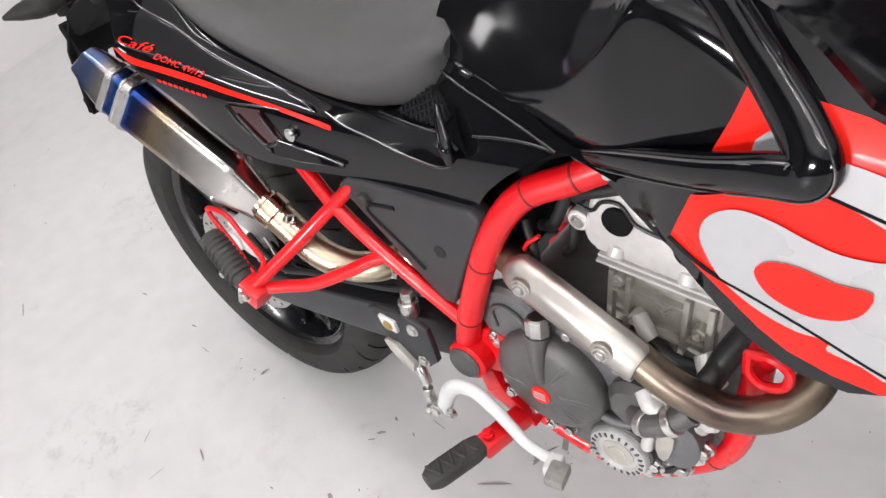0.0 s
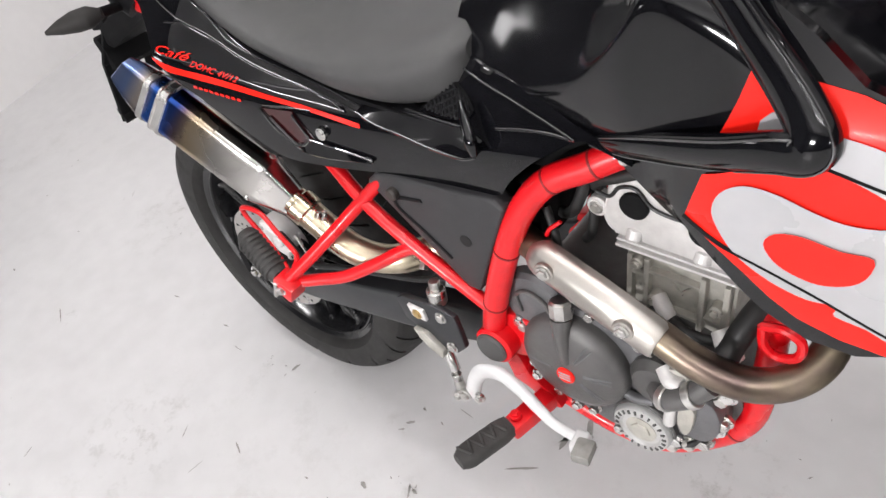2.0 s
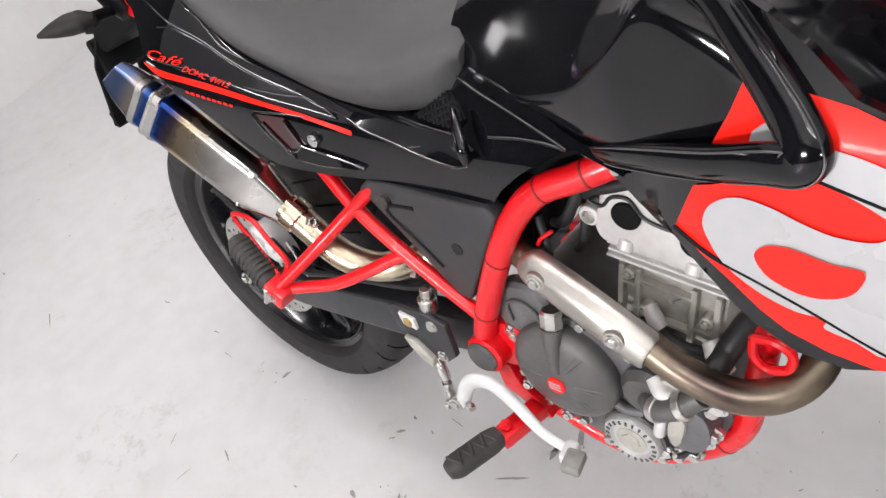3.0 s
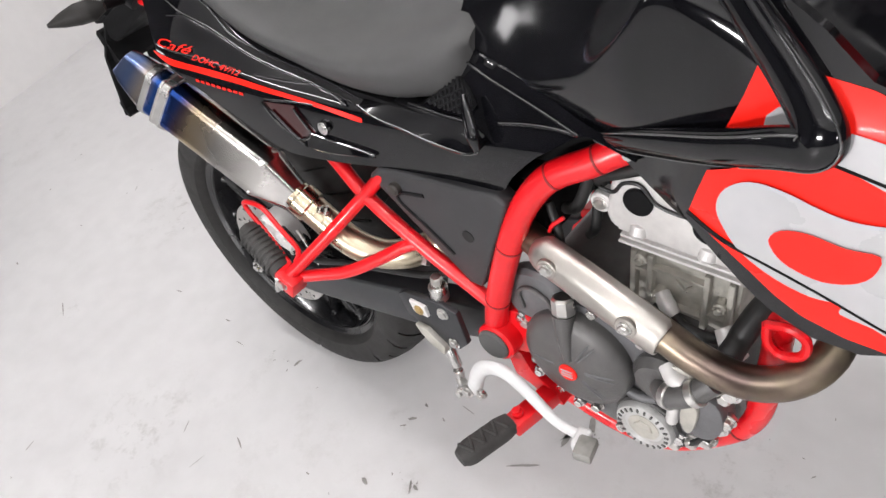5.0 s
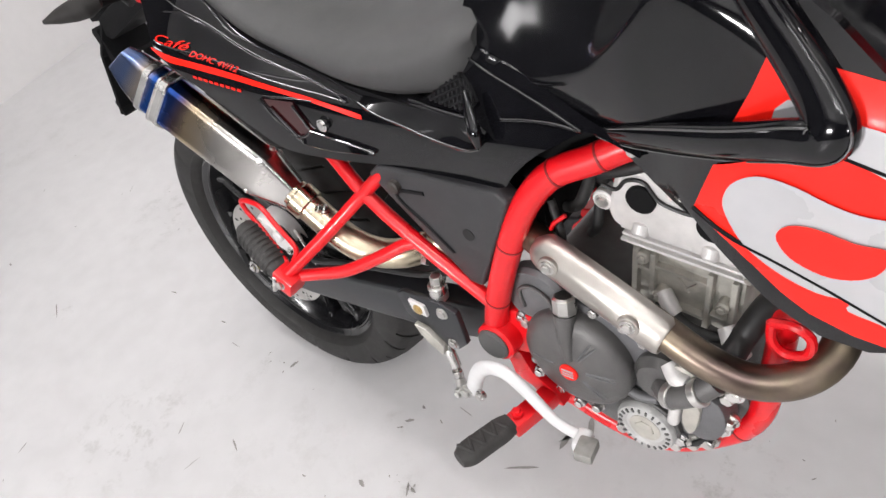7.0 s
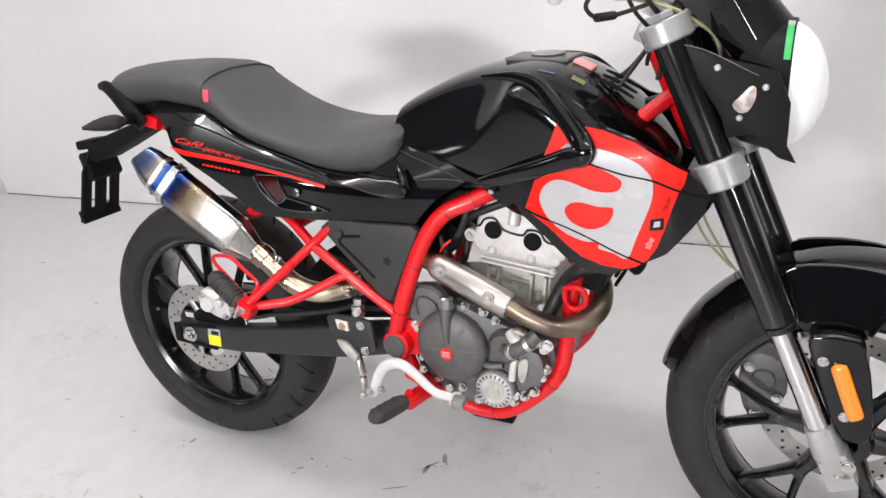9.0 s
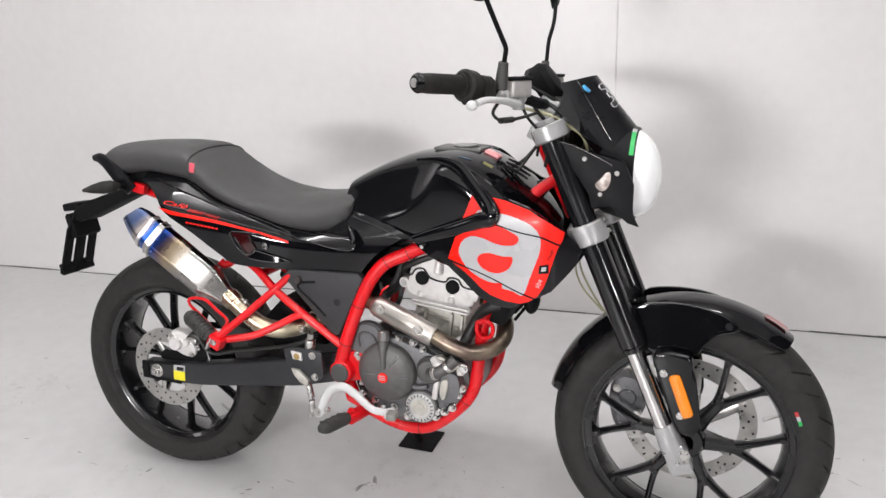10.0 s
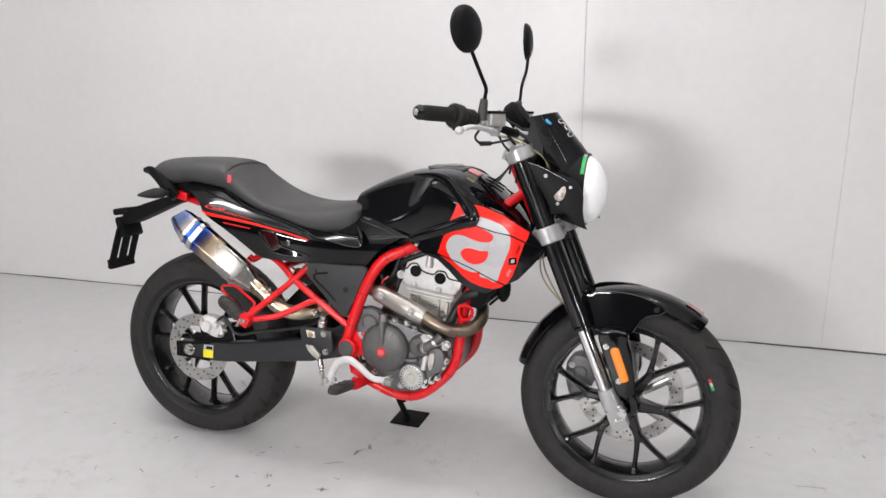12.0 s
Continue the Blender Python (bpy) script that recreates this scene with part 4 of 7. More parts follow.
right_panel = [o for o in bike.children if o.name.startswith("tail_panel")][0]
lettering("Café", (0.1095, 0.7708), (0.0717, -0.0115), 0.0112, tail_side, 0.0050, RED_DECAL, right_panel, slant=0.35, wide=3.25)
lettering("DOHC 4V/12", (0.182, 0.7550), (0.0866, -0.0161), 0.0080, tail_side, 0.0050, RED_DECAL, right_panel, slant=0.35, wide=1.92)
for i in range(9):
    bm = bmesh.new()
    u = 0.1815 + 0.0100 * i
    w = 0.7262 - 0.137 * (u - 0.1813)
    patch(bm, [(u, w), (u + 0.0070, w - 0.0010), (u + 0.0080, w + 0.0028), (u + 0.001, w + 0.0038)], tail_side, 0.0014, 0, 0.02)
    part("script_bar", bm, RED_DECAL, right_panel)

# under-tail filler between the two side panels
bm = bmesh.new()
rings = []
for u, wb, wt, h in ((0.03, 0.795, 0.825, 0.075), (0.12, 0.765, 0.812, 0.085), (0.25, 0.68, 0.765, 0.11), (0.40, 0.645, 0.725, 0.13), (0.60, 0.645, 0.70, 0.13), (0.70, 0.70, 0.72, 0.12)):
    rings.append([(u, -h, wb), (u, -h, wt), (u, h, wt), (u, h, wb)])
loft(bm, rings)
part("under_tail", bm, MATTE, bike)
bm = bmesh.new()
loft(bm, [[(u, -h, 0.69), (u, -h, t), (u, h, t), (u, h, 0.69)] for u, h, t in ((0.56, 0.075, 0.75), (0.66, 0.080, 0.755), (0.76, 0.080, 0.745), (0.86, 0.10, 0.73))])
part("tank_support", bm, MATTE, bike)
bm = bmesh.new()
loft(bm, [[(u, -h, a), (u, -h, b), (u, h, b), (u, h, a)] for u, h, a, b in ((-0.10, 0.065, 0.800, 0.838), (0.0, 0.080, 0.790, 0.840), (0.10, 0.095, 0.775, 0.835), (0.16, 0.105, 0.760, 0.82))])
part("tail_tray", bm, MATTE, bike)

# seat
SEAT_ROWS = [(-0.142, 0.866, 0.846, 0.052), (-0.139, 0.880, 0.834, 0.078), (-0.128, 0.893, 0.824, 0.096), (-0.08, 0.901, 0.820, 0.107), (0.0, 0.906, 0.830, 0.112), (0.06, 0.907, 0.824, 0.115), (0.105, 0.905, 0.818, 0.118), (0.120, 0.904, 0.816, 0.119),
             (0.135, 0.902, 0.812, 0.121), (0.160, 0.887, 0.804, 0.125), (0.190, 0.863, 0.790, 0.130), (0.245, 0.826, 0.768, 0.138), (0.290, 0.806, 0.754, 0.142), (0.340, 0.793, 0.741, 0.144), (0.420, 0.786, 0.717, 0.144), (0.485, 0.790, 0.706, 0.138), (0.530, 0.797, 0.708, 0.127), (0.560, 0.803, 0.714, 0.117), (0.578, 0.805, 0.728, 0.106), (0.588, 0.798, 0.750, 0.092)]


def seat_ring(u, wt, wb, h, grow=0.0):
    ring = []
    for i in range(40):
        a = 2 * math.pi * i / 40
        c, z = math.cos(a), math.sin(a)
        p = 2.9 if z > 0 else 4.5
        c, z = math.copysign(abs(c) ** (2 / p), c), math.copysign(abs(z) ** (2 / p), z)
        mid, half = (wt + wb) / 2, (wt - wb) / 2
        drop = 0.006 * c * c * max(0.0, z)
        tuck = 1.0 - 0.07 * max(0.0, -z)
        ring.append((u, c * (h + grow) * tuck, mid + z * (half + grow) - drop))
    return ring


def seat_block(u0, u1, cols):
    bm = bmesh.new()
    us = [u0 + (u1 - u0) * i / cols for i in range(cols + 1)]
    loft(bm, [seat_ring(u, *(table([(r[0], r[k]) for r in SEAT_ROWS], u) for k in (1, 2, 3))) for u in us])
    return bm


seat = part("seat", seat_block(0.1535, 0.588, 40), SEAT, bike, "dark grey matte vinyl saddle with a step")
part("pillion_pad", seat_block(-0.142, 0.1525, 30), SEAT_REAR, seat, "slightly paler vinyl pillion pad")
bm = bmesh.new()
r = [table([(q[0], q[k]) for q in SEAT_ROWS], 0.151) for k in (1, 2, 3)]
half = [Vector(p) for p in seat_ring(0.153, *r, 0.0008) if p[2] > r[1] + 0.006]
half.sort(key=lambda p: math.atan2(p.z - 0.80, p.y))
tube(bm, half, 0.0016, n=6, steps=1)
part("seat_seam", bm, SEAT, seat)
bm = bmesh.new()
box(bm, (0.170, -0.1255, 0.853), (0.014, 0.004, 0.024), (0, 8, 0), 0.0015)
part("seat_tag", bm, mat("pink_red_tag", (0.75, 0.10, 0.14), 0.5), seat, "small red cloth tag")

# tank
TANK_T = [(0.50, 0.790), (0.53, 0.808), (0.586, 0.842), (0.659, 0.876), (0.73, 0.900), (0.80, 0.911), (0.87, 0.910), (0.913, 0.897), (0.964, 0.868), (1.0, 0.838), (1.04, 0.80), (1.07, 0.76)]
TANK_H = [(0.50, 0.070), (0.56, 0.080), (0.60, 0.090), (0.65, 0.103), (0.70, 0.116), (0.75, 0.131), (0.80, 0.146), (0.88, 0.156), (0.94, 0.155), (1.0, 0.130), (1.04, 0.095), (1.07, 0.05)]
TANK_L = [(0.50, 0.765), (0.58, 0.748), (0.65, 0.738), (0.72, 0.718), (0.80, 0.705), (0.88, 0.69), (1.0, 0.68), (1.07, 0.70)]


CREASE = [(0.50, 0.772), (0.56, 0.754), (0.60, 0.744), (0.636, 0.742), (0.668, 0.746), (0.699, 0.756), (0.740, 0.776), (0.770, 0.804), (0.800, 0.838), (0.816, 0.856), (0.835, 0.860), (0.864, 0.846), (0.886, 0.832), (0.92, 0.805), (1.0, 0.76), (1.07, 0.73)]


KNEE = [(0, 1), (0.22, 0.983), (0.39, 0.952), (0.51, 0.905), (0.60, 0.85), (0.67, 0.76), (0.735, 0.64), (0.80, 0.51), (0.86, 0.385), (0.908, 0.28), (0.945, 0.195), (0.970, 0.13), (0.987, 0.075), (0.997, 0.028), (1.0, 0)]


def tank_ring(u):
    t, h, low, c = table(TANK_T, u), table(TANK_H, u), table(TANK_L, u), table(CREASE, u)
    rise, fall = (min(1.0, max(0.0, q)) for q in ((u - 0.53) / 0.12, (u - 0.790) / 0.06))
    k = rise * rise * (3 - 2 * rise) * (1 - fall * fall * (3 - 2 * fall))
    out = []
    for i in range(15):
        a = radians(90 - 90 * i / 14)
        x, z = abs(math.cos(a)) ** (2 / 2.25), math.sin(a) ** (2 / 2.25)
        x, z = x + (KNEE[i][0] - x) * k, z + (KNEE[i][1] - z) * k
        out.append((u, -x * h, c + (t - c) * z))
    for f, k in ((0.999, 0.05), (0.994, 0.18), (0.980, 0.40), (0.955, 0.68), (0.90, 0.92), (0.78, 1.0)):
        out.append((u, -h * f, c + (low - c) * k))
    return out + [(u, -v, w) for u, v, w in out[:0:-1]]


bm = bmesh.new()
loft(bm, [tank_ring(0.564 + 0.506 * i / 95) for i in range(96)])
tank = part("tank", bm, TANK_PAINT, bike, "glossy black fuel tank with knee recesses", angle=60)
bm = bmesh.new()
box(bm, (0.832, 0, 0.9100), (0.112, 0.085, 0.007), (0, 1, 0), 0.003, 3)
# Dusty grey, lightened to carry the matte reflection on the tank's top
cap = part("filler_cover", bm, mat("dusty_sheen_grey_plastic", (0.10, 0.098, 0.096), 0.45, bump=0.15, bump_scale=900), tank, "flat dark filler cover")
bm = bmesh.new()
cyl(bm, (0.84, 0, 0.914), (0.84, 0, 0.9185), 0.030, n=32, edge=0.002)
part("filler_cap", bm, mat("grey_filler_cap", (0.24, 0.24, 0.24), 0.3, metal=0.6), cap)
bm = bmesh.new()
box(bm, (0.910, -0.016, 0.9005), (0.036, 0.036, 0.006), (0, 24, 0), 0.003)
part("tank_badge", bm, mat("pale_red_badge", (0.78, 0.32, 0.32), 0.3), tank, "small pale red tank badge")
for k in range(3):
    bm = bmesh.new()
    tube(bm, [(0.945, -0.015 - 0.022 * k, 0.890 - 0.004 * k), (0.970, -0.018 - 0.022 * k, 0.880 - 0.004 * k), (1.002, -0.020 - 0.022 * k, 0.862 - 0.004 * k)], [0.002, 0.0038, 0.002], n=8)
    part("tank_fin", bm, MATTE, tank)


def tank_at(u, v, lift=0.0010):
    h, t, c = table(TANK_H, u), table(TANK_T, u), table(CREASE, u)
    x = min(1.0, abs(v) / h)
    return (u, v, c + (t - c) * (1 - x ** 2.25) ** (1 / 2.25) + lift)


for name, u0, u1, v0, v1, material in (("yellow_sticker", 0.908, 0.929, -0.079, -0.092, mat("faded_yellow_sticker", (0.17, 0.165, 0.06), 0.4)), ("blue_sticker", 0.856, 0.884, -0.094, -0.100, mat("faded_blue_sticker", (0.04, 0.08, 0.13), 0.4))):
    bm = bmesh.new()
    loft(bm, [[tank_at(u0 + (u1 - u0) * i / 6, v0 + (v1 - v0) * k / 5) for k in range(6)] for i in range(7)], caps=False, closed=False)
    part(name, bm, material, tank)

# shrouds with the red and white graphic
SHROUD = [(0.7420, 0.7220), (0.7560, 0.7050), (0.7780, 0.6910), (0.8020, 0.6800), (0.8240, 0.6740), (0.8500, 0.6720), (0.8900, 0.6480), (0.9239, 0.6168), (0.9612, 0.5967), (0.9979, 0.5948), (1.0833, 0.6397), (1.1149, 0.6764), (1.1345, 0.7023), (1.1416, 0.7160), (1.1054, 0.7673), (1.0716, 0.7907), (1.0318, 0.8120), (0.9797, 0.8274), (0.9450, 0.8520), (0.9150, 0.8680), (0.8850, 0.8800), (0.8780, 0.8720), (0.9050, 0.8480), (0.9400, 0.8150), (0.9550, 0.7970), (0.9400, 0.7800), (0.9000, 0.7640), (0.8500, 0.7460), (0.8000, 0.7290)]
RED_A = [(0.9407, 0.8303), (0.9810, 0.8242), (1.0329, 0.8089), (1.0723, 0.7882), (1.1059, 0.7654), (1.1026, 0.7483), (1.0948, 0.7324), (1.0871, 0.7072), (1.0792, 0.6785), (1.0695, 0.6505), (1.0566, 0.6295), (1.0388, 0.6158), (1.0177, 0.6089), (0.9862, 0.6114), (0.9534, 0.6221), (0.9314, 0.6371), (0.9092, 0.6579), (0.8928, 0.6701), (0.8736, 0.6797), (0.8524, 0.6880), (0.8614, 0.7112), (0.8737, 0.7410), (0.9300, 0.7700), (0.9560, 0.7860), (0.9500, 0.8120)]
WHITE_A = [(0.9580, 0.8030), (0.9722, 0.7996), (0.9940, 0.7959), (1.0199, 0.7884), (1.0402, 0.7797), (1.0555, 0.7655), (1.0618, 0.7480), (1.0595, 0.7221), (1.0506, 0.6951), (1.0386, 0.6618), (1.0257, 0.6287), (1.0045, 0.6356), (0.9813, 0.6404), (0.9823, 0.6493), (0.9761, 0.6515), (0.9597, 0.6506), (0.9377, 0.6567), (0.9183, 0.6670), (0.9024, 0.6796), (0.8904, 0.6947), (0.8832, 0.7103), (0.8877, 0.7278), (0.9001, 0.7415), (0.9163, 0.7476), (0.9384, 0.7450), (0.9600, 0.7378), (0.9812, 0.7332), (1.0037, 0.7351), (1.0139, 0.7421), (1.0153, 0.7526), (1.0057, 0.7596), (0.9858, 0.7686), (0.9700, 0.7744), (0.9600, 0.7850)]
COUNTER = [(0.9273, 0.6994), (0.9357, 0.7113), (0.9548, 0.7149), (0.9815, 0.7100), (1.0034, 0.7102), (1.0002, 0.6910), (0.9872, 0.6787), (0.9684, 0.6729), (0.9494, 0.6766), (0.9348, 0.6853)]
for s in (R, Lf):
    bm = bmesh.new()
    patch(bm, SHROUD, shroud_side, 0, 0.010, 0.010, -s)
    shroud = part("shroud", bm, GLOSS, bike, "glossy black tank shroud with a red and white graphic", angle=50)
    for name, outline, lift, material in (("red_field", RED_A, 0.0022, RED_DECAL), 
                                          ("white_shape", smooth(WHITE_A, 3), 0.0042, WHITE_DECAL), 
                                          ("red_counter", smooth(COUNTER, 3), 0.0060, RED_DECAL), ("black_box", [(1.0596, 0.6966), (1.0784, 0.6998), (1.0791, 0.6812), (1.0585, 0.6787)], 0.0028, GLOSS), ("white_glyph", [(1.0654, 0.6934), (1.0740, 0.6946), (1.0736, 0.6857), (1.0641, 0.6845)], 0.0034, WHITE_DECAL)):
        bm = bmesh.new()
        patch(bm, outline, shroud_side, lift, 0, 0.010, -s)
        part(name, bm, material, shroud)
    for name, outline, lift, material in (("red_corner", [(0.883, 0.772), (0.897, 0.803), (0.907, 0.830), (0.930, 0.817), (0.946, 0.797), (0.942, 0.784), (0.911, 0.776)], 0.0010, RED_DECAL), ("white_corner", [(0.911, 0.777), (0.914, 0.791), (0.922, 0.799), (0.937, 0.801), (0.943, 0.791), (0.936, 0.782)], 0.0020, WHITE_DECAL)):
        bm = bmesh.new()
        patch(bm, outline, lambda u, w: -0.1615, lift, 0.008, 0.1, -s)
        part(name, bm, material, tank)
    for pts in ([(0.9648, 0.7758), (1.0159, 0.7629), (1.0607, 0.7556), (1.0967, 0.7390), (1.1327, 0.7210)], [(0.8524, 0.6880), (0.9101, 0.6767), (0.9599, 0.6594), (1.0081, 0.6380), (1.0499, 0.6230)]):
        bm = bmesh.new()
        line = curve([(u, 0, w) for u, w in pts], 10)
        tube(bm, [(p.x, -s * (shroud_side(p.x, p.z) - 0.0034), p.z) for p in line], 0.0018, n=6, steps=1)
        part("shroud_joint", bm, MATTE, shroud)
    # the raised hook round the knee recess
    bm = bmesh.new()
    hook = [(0.766, 0.118, 0.894), (0.828, 0.131, 0.896), (0.874, 0.144, 0.884), (0.908, 0.158, 0.853), (0.941, 0.174, 0.820), (0.957, 0.186, 0.800), (0.954, 0.188, 0.788), (0.930, 0.184, 0.781), (0.888, 0.170, 0.763), (0.837, 0.151, 0.744), (0.785, 0.131, 0.725), (0.752, 0.119, 0.714), (0.724, 0.110, 0.7085)]
    tube(bm, [(u, s * v, w) for u, v, w in hook], [0.003, 0.009, 0.013, 0.0150, 0.0170, 0.0180, 0.0180, 0.0170, 0.0160, 0.0150, 0.0125, 0.0080, 0.0025], n=22, flat=0.62)
    ridge = part("hook_ridge", bm, GLOSS, shroud, "raised glossy black hooked ridge")
    line = curve([(u, s * v, w) for u, v, w in hook], 6)
    wide = [0.003, 0.009, 0.013, 0.0150, 0.0170, 0.0180, 0.0180, 0.0170, 0.0160, 0.0150, 0.0125, 0.0080, 0.0025]
    for way in (0.80, -0.80):
        bm = bmesh.new()
        path = []
        for i in range(3, len(line) - 3):
            d = (line[i + 1] - line[i - 1]).normalized()
            across = d.cross(Vector((0, 1, 0))).normalized()
            k = i / 6
            r = wide[int(k)] + (wide[min(int(k) + 1, 12)] - wide[int(k)]) * (k - int(k))
            path.append(line[i] + across * (r * way) + Vector((0, s * r * 0.62 * (1 - way * way) ** 0.5 + s * 0.0004, 0)))
        tube(bm, path, 0.0011, n=6, steps=1)
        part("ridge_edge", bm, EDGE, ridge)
    bolt("screw", (0.776, s * 0.1225, 0.700), (0, s, 0), 0.0038, shroud, STEEL, 0.002, False)
    bm = bmesh.new()
    patch(bm, [(0.745, 0.735), (0.80, 0.745), (0.86, 0.735), (0.90, 0.690), (0.88, 0.685), (0.84, 0.700), (0.79, 0.712)], shroud_side, -0.010, 0.008, 0.02, -s)
    part("shroud_inner", bm, SATIN, shroud)
right_shroud = [o for o in bike.children if o.name.startswith("shroud")][0]
lettering("sbe", (1.0589, 0.6469), (0.0095, 0.0223), 0.0150, shroud_side, 0.0028, WHITE_DECAL, right_shroud)
lettering("racer", (1.0804, 0.7076), (0.0080, 0.0229), 0.0115, shroud_side, 0.0028, GLOSS, right_shroud)

# triangular side covers
for s in (R, Lf):
    bm = bmesh.new()
    prism(bm, [(0.420, 0.606), (0.44, 0.622), (0.62, 0.628), (0.635, 0.616), (0.567, 0.470), (0.548, 0.472)], s * 0.142, s * 0.115, 0.005, 3)
    cover = part("side_cover", bm, mat("grained_dark_grey_plastic", (0.036, 0.036, 0.038), 0.46, spec=0.3, bump=0.2, bump_scale=900), bike, "satin black triangular side cover")
    bm = bmesh.new()
    tube(bm, [(0.51, s * 0.1425, 0.598), (0.47, s * 0.1425, 0.592), (0.465, s * 0.1425, 0.578), (0.50, s * 0.1425, 0.548), (0.535, s * 0.1425, 0.515)], 0.003, n=8, flat=0.5)
    part("cover_rib", bm, SATIN, cover)
    bm = bmesh.new()
    cyl(bm, (0.566, s * 0.139, 0.553), (0.566, s * 0.1426, 0.553), 0.0085, n=18)
    part("cover_hole", bm, GROOVE, cover)
    bm = bmesh.new()
    cyl(bm, (0.466, s * 0.12, 0.600), (0.466, s * 0.151, 0.600), 0.0085, n=16, edge=0.002)
    part("rubber_mount", bm, mat("brown_black_rubber", (0.03, 0.025, 0.022), 0.6), cover)

# ---- engine ----
bm = bmesh.new()
prism(bm, smooth([(0.60, 0.455), (0.65, 0.468), (0.76, 0.462), (0.85, 0.445), (0.882, 0.40), (0.875, 0.33), (0.83, 0.275), (0.74, 0.255), (0.66, 0.262), (0.60, 0.31), (0.585, 0.39)], 3), -0.105, 0.11, 0.008)
engine = part("engine", bm, CASE, bike, "single-cylinder engine with dark grey cases")
bm = bmesh.new()
prism(bm, smooth([(0.605, 0.40), (0.625, 0.46), (0.69, 0.475), (0.745, 0.46), (0.82, 0.435), (0.865, 0.40), (0.868, 0.35), (0.83, 0.30), (0.77, 0.272), (0.69, 0.285), (0.63, 0.32)], 3), -0.122, -0.100, 0.005)
part("right_case", bm, CASE_LIGHT, engine)
# clutch cover
bm = bmesh.new()
lathe(bm, (0.686, -0.120, 0.391), [(0.0005, 0.0), (0.073, 0.0), (0.073, -0.012), (0.069, -0.020), (0.058, -0.0255), (0.030, -0.030), (0.0005, -0.031)], 56)
clutch = part("clutch_cover", bm, CASE, engine, "round dark grey clutch cover with cast ribs")
bm = bmesh.new()
cyl(bm, (0.684, -0.146, 0.383), (0.684, -0.154, 0.383), 0.0125, n=28, edge=0.0012)
part("red_badge", bm, RED_DECAL, clutch, "round red badge")
for i in range(3):
    bm = bmesh.new()
    box(bm, (0.684, -0.1550, 0.3885 - 0.0045 * i), (0.016, 0.0008, 0.0016), (0, 0, 0), 0)
    part("badge_bar", bm, WHITE_DECAL, clutch)
for a0 in (100, 55, 0, -45, 190):
    for off in (-3.5, 3.5):
        if a0 in (100, 190) and off > 0:
            continue
        bm = bmesh.new()
        a = radians(a0 + off)
        p, q = 0.022, 0.058
        tube(bm, [(0.686 + r * math.cos(a), -0.120 - h, 0.391 + r * math.sin(a)) for r, h in ((p, 0.0305), (0.04, 0.0288), (q, 0.0250))], 0.0012, n=6, steps=3)
        part("cover_rib", bm, CASE_LIGHT, clutch)
bm = bmesh.new()
tube(bm, [(0.686, -0.149, 0.405), (0.684, -0.146, 0.44), (0.682, -0.138, 0.470)], [0.006, 0.010, 0.014], n=14)
part("filler_neck", bm, CASE, clutch)
bm = bmesh.new()
cyl(bm, (0.682, -0.136, 0.468), (0.680, -0.131, 0.492), 0.0145, n=8, edge=0.003)
part("oil_filler_cap", bm, STEEL, clutch)
# primary drive bulge and starter gear bulge
bm = bmesh.new()
lathe(bm, (0.632, -0.105, 0.458), [(0.0005, 0.0), (0.047, 0.0), (0.047, -0.014), (0.042, -0.020), (0.0005, -0.022)], 40)
part("gear_cover", bm, CASE_LIGHT, engine)
bm = bmesh.new()
tube(bm, [(0.615, -0.128, 0.445), (0.612, -0.128, 0.470), (0.630, -0.128, 0.482), (0.652, -0.128, 0.472), (0.660, -0.128, 0.452)], 0.003, n=8)
part("gear_cover_rib", bm, CASE, engine)
# oil filter cover
bm = bmesh.new()
lathe(bm, (0.772, -0.118, 0.315), [(0.0005, 0.0), (0.038, 0.0), (0.038, -0.016), (0.0355, -0.021), (0.0275, -0.0225), (0.0245, -0.0195), (0.0005, -0.0195)], 48)
oil = part("oil_filter_cover", bm, mat("dull_grey_aluminium", (0.50, 0.50, 0.49), 0.38, metal=0.4, bump=0.2), engine, "round ribbed aluminium oil filter cover")
bm = bmesh.new()
cyl(bm, (0.772, -0.100, 0.315), (0.772, -0.1315, 0.315), 0.0415, n=48, edge=0.002)
part("filter_housing", bm, CASE, oil)
bm = bmesh.new()
cyl(bm, (0.772, -0.136, 0.315), (0.772, -0.1405, 0.315), 0.0125, n=6, edge=0.001)
cyl(bm, (0.772, -0.1375, 0.315), (0.772, -0.1385, 0.315), 0.020, n=30)
part("cover_nut", bm, ALU_DARK, oil)
for i in range(22):
    a = 2 * math.pi * i / 22
    bm = bmesh.new()
    box(bm, (0.772 + 0.0308 * math.cos(a), -0.1402, 0.315 + 0.0308 * math.sin(a)), (0.0055, 0.0028, 0.0028), (0, -math.degrees(a), 0), 0.0005, 1)
    part("cover_notch", bm, CASE, oil)
# water pump, pipes and small castings
bm = bmesh.new()
lathe(bm, (0.795, -0.118, 0.408), [(0.0005, 0.0), (0.034, 0.0), (0.034, -0.012), (0.026, -0.022), (0.0005, -0.024)], 32)
tube(bm, [(0.80, -0.138, 0.408), (0.815, -0.150, 0.412), (0.840, -0.150, 0.428), (0.862, -0.140, 0.450)], 0.0135, n=14)
pump = part("water_pump", bm, CASE, engine, "water pump with a black hose")
for p, d in (((0.816, -0.150, 0.413), (1, -0.3, 0.4)), ((0.846, -0.149, 0.433), (1, 0.2, 0.8))):
    bm = bmesh.new()
    v = Vector(d).normalized() * 0.005
    cyl(bm, Vector(p) - v, Vector(p) + v, 0.0155, n=20, edge=0.001)
    part("hose_clamp", bm, STEEL, pump)
bm = bmesh.new()
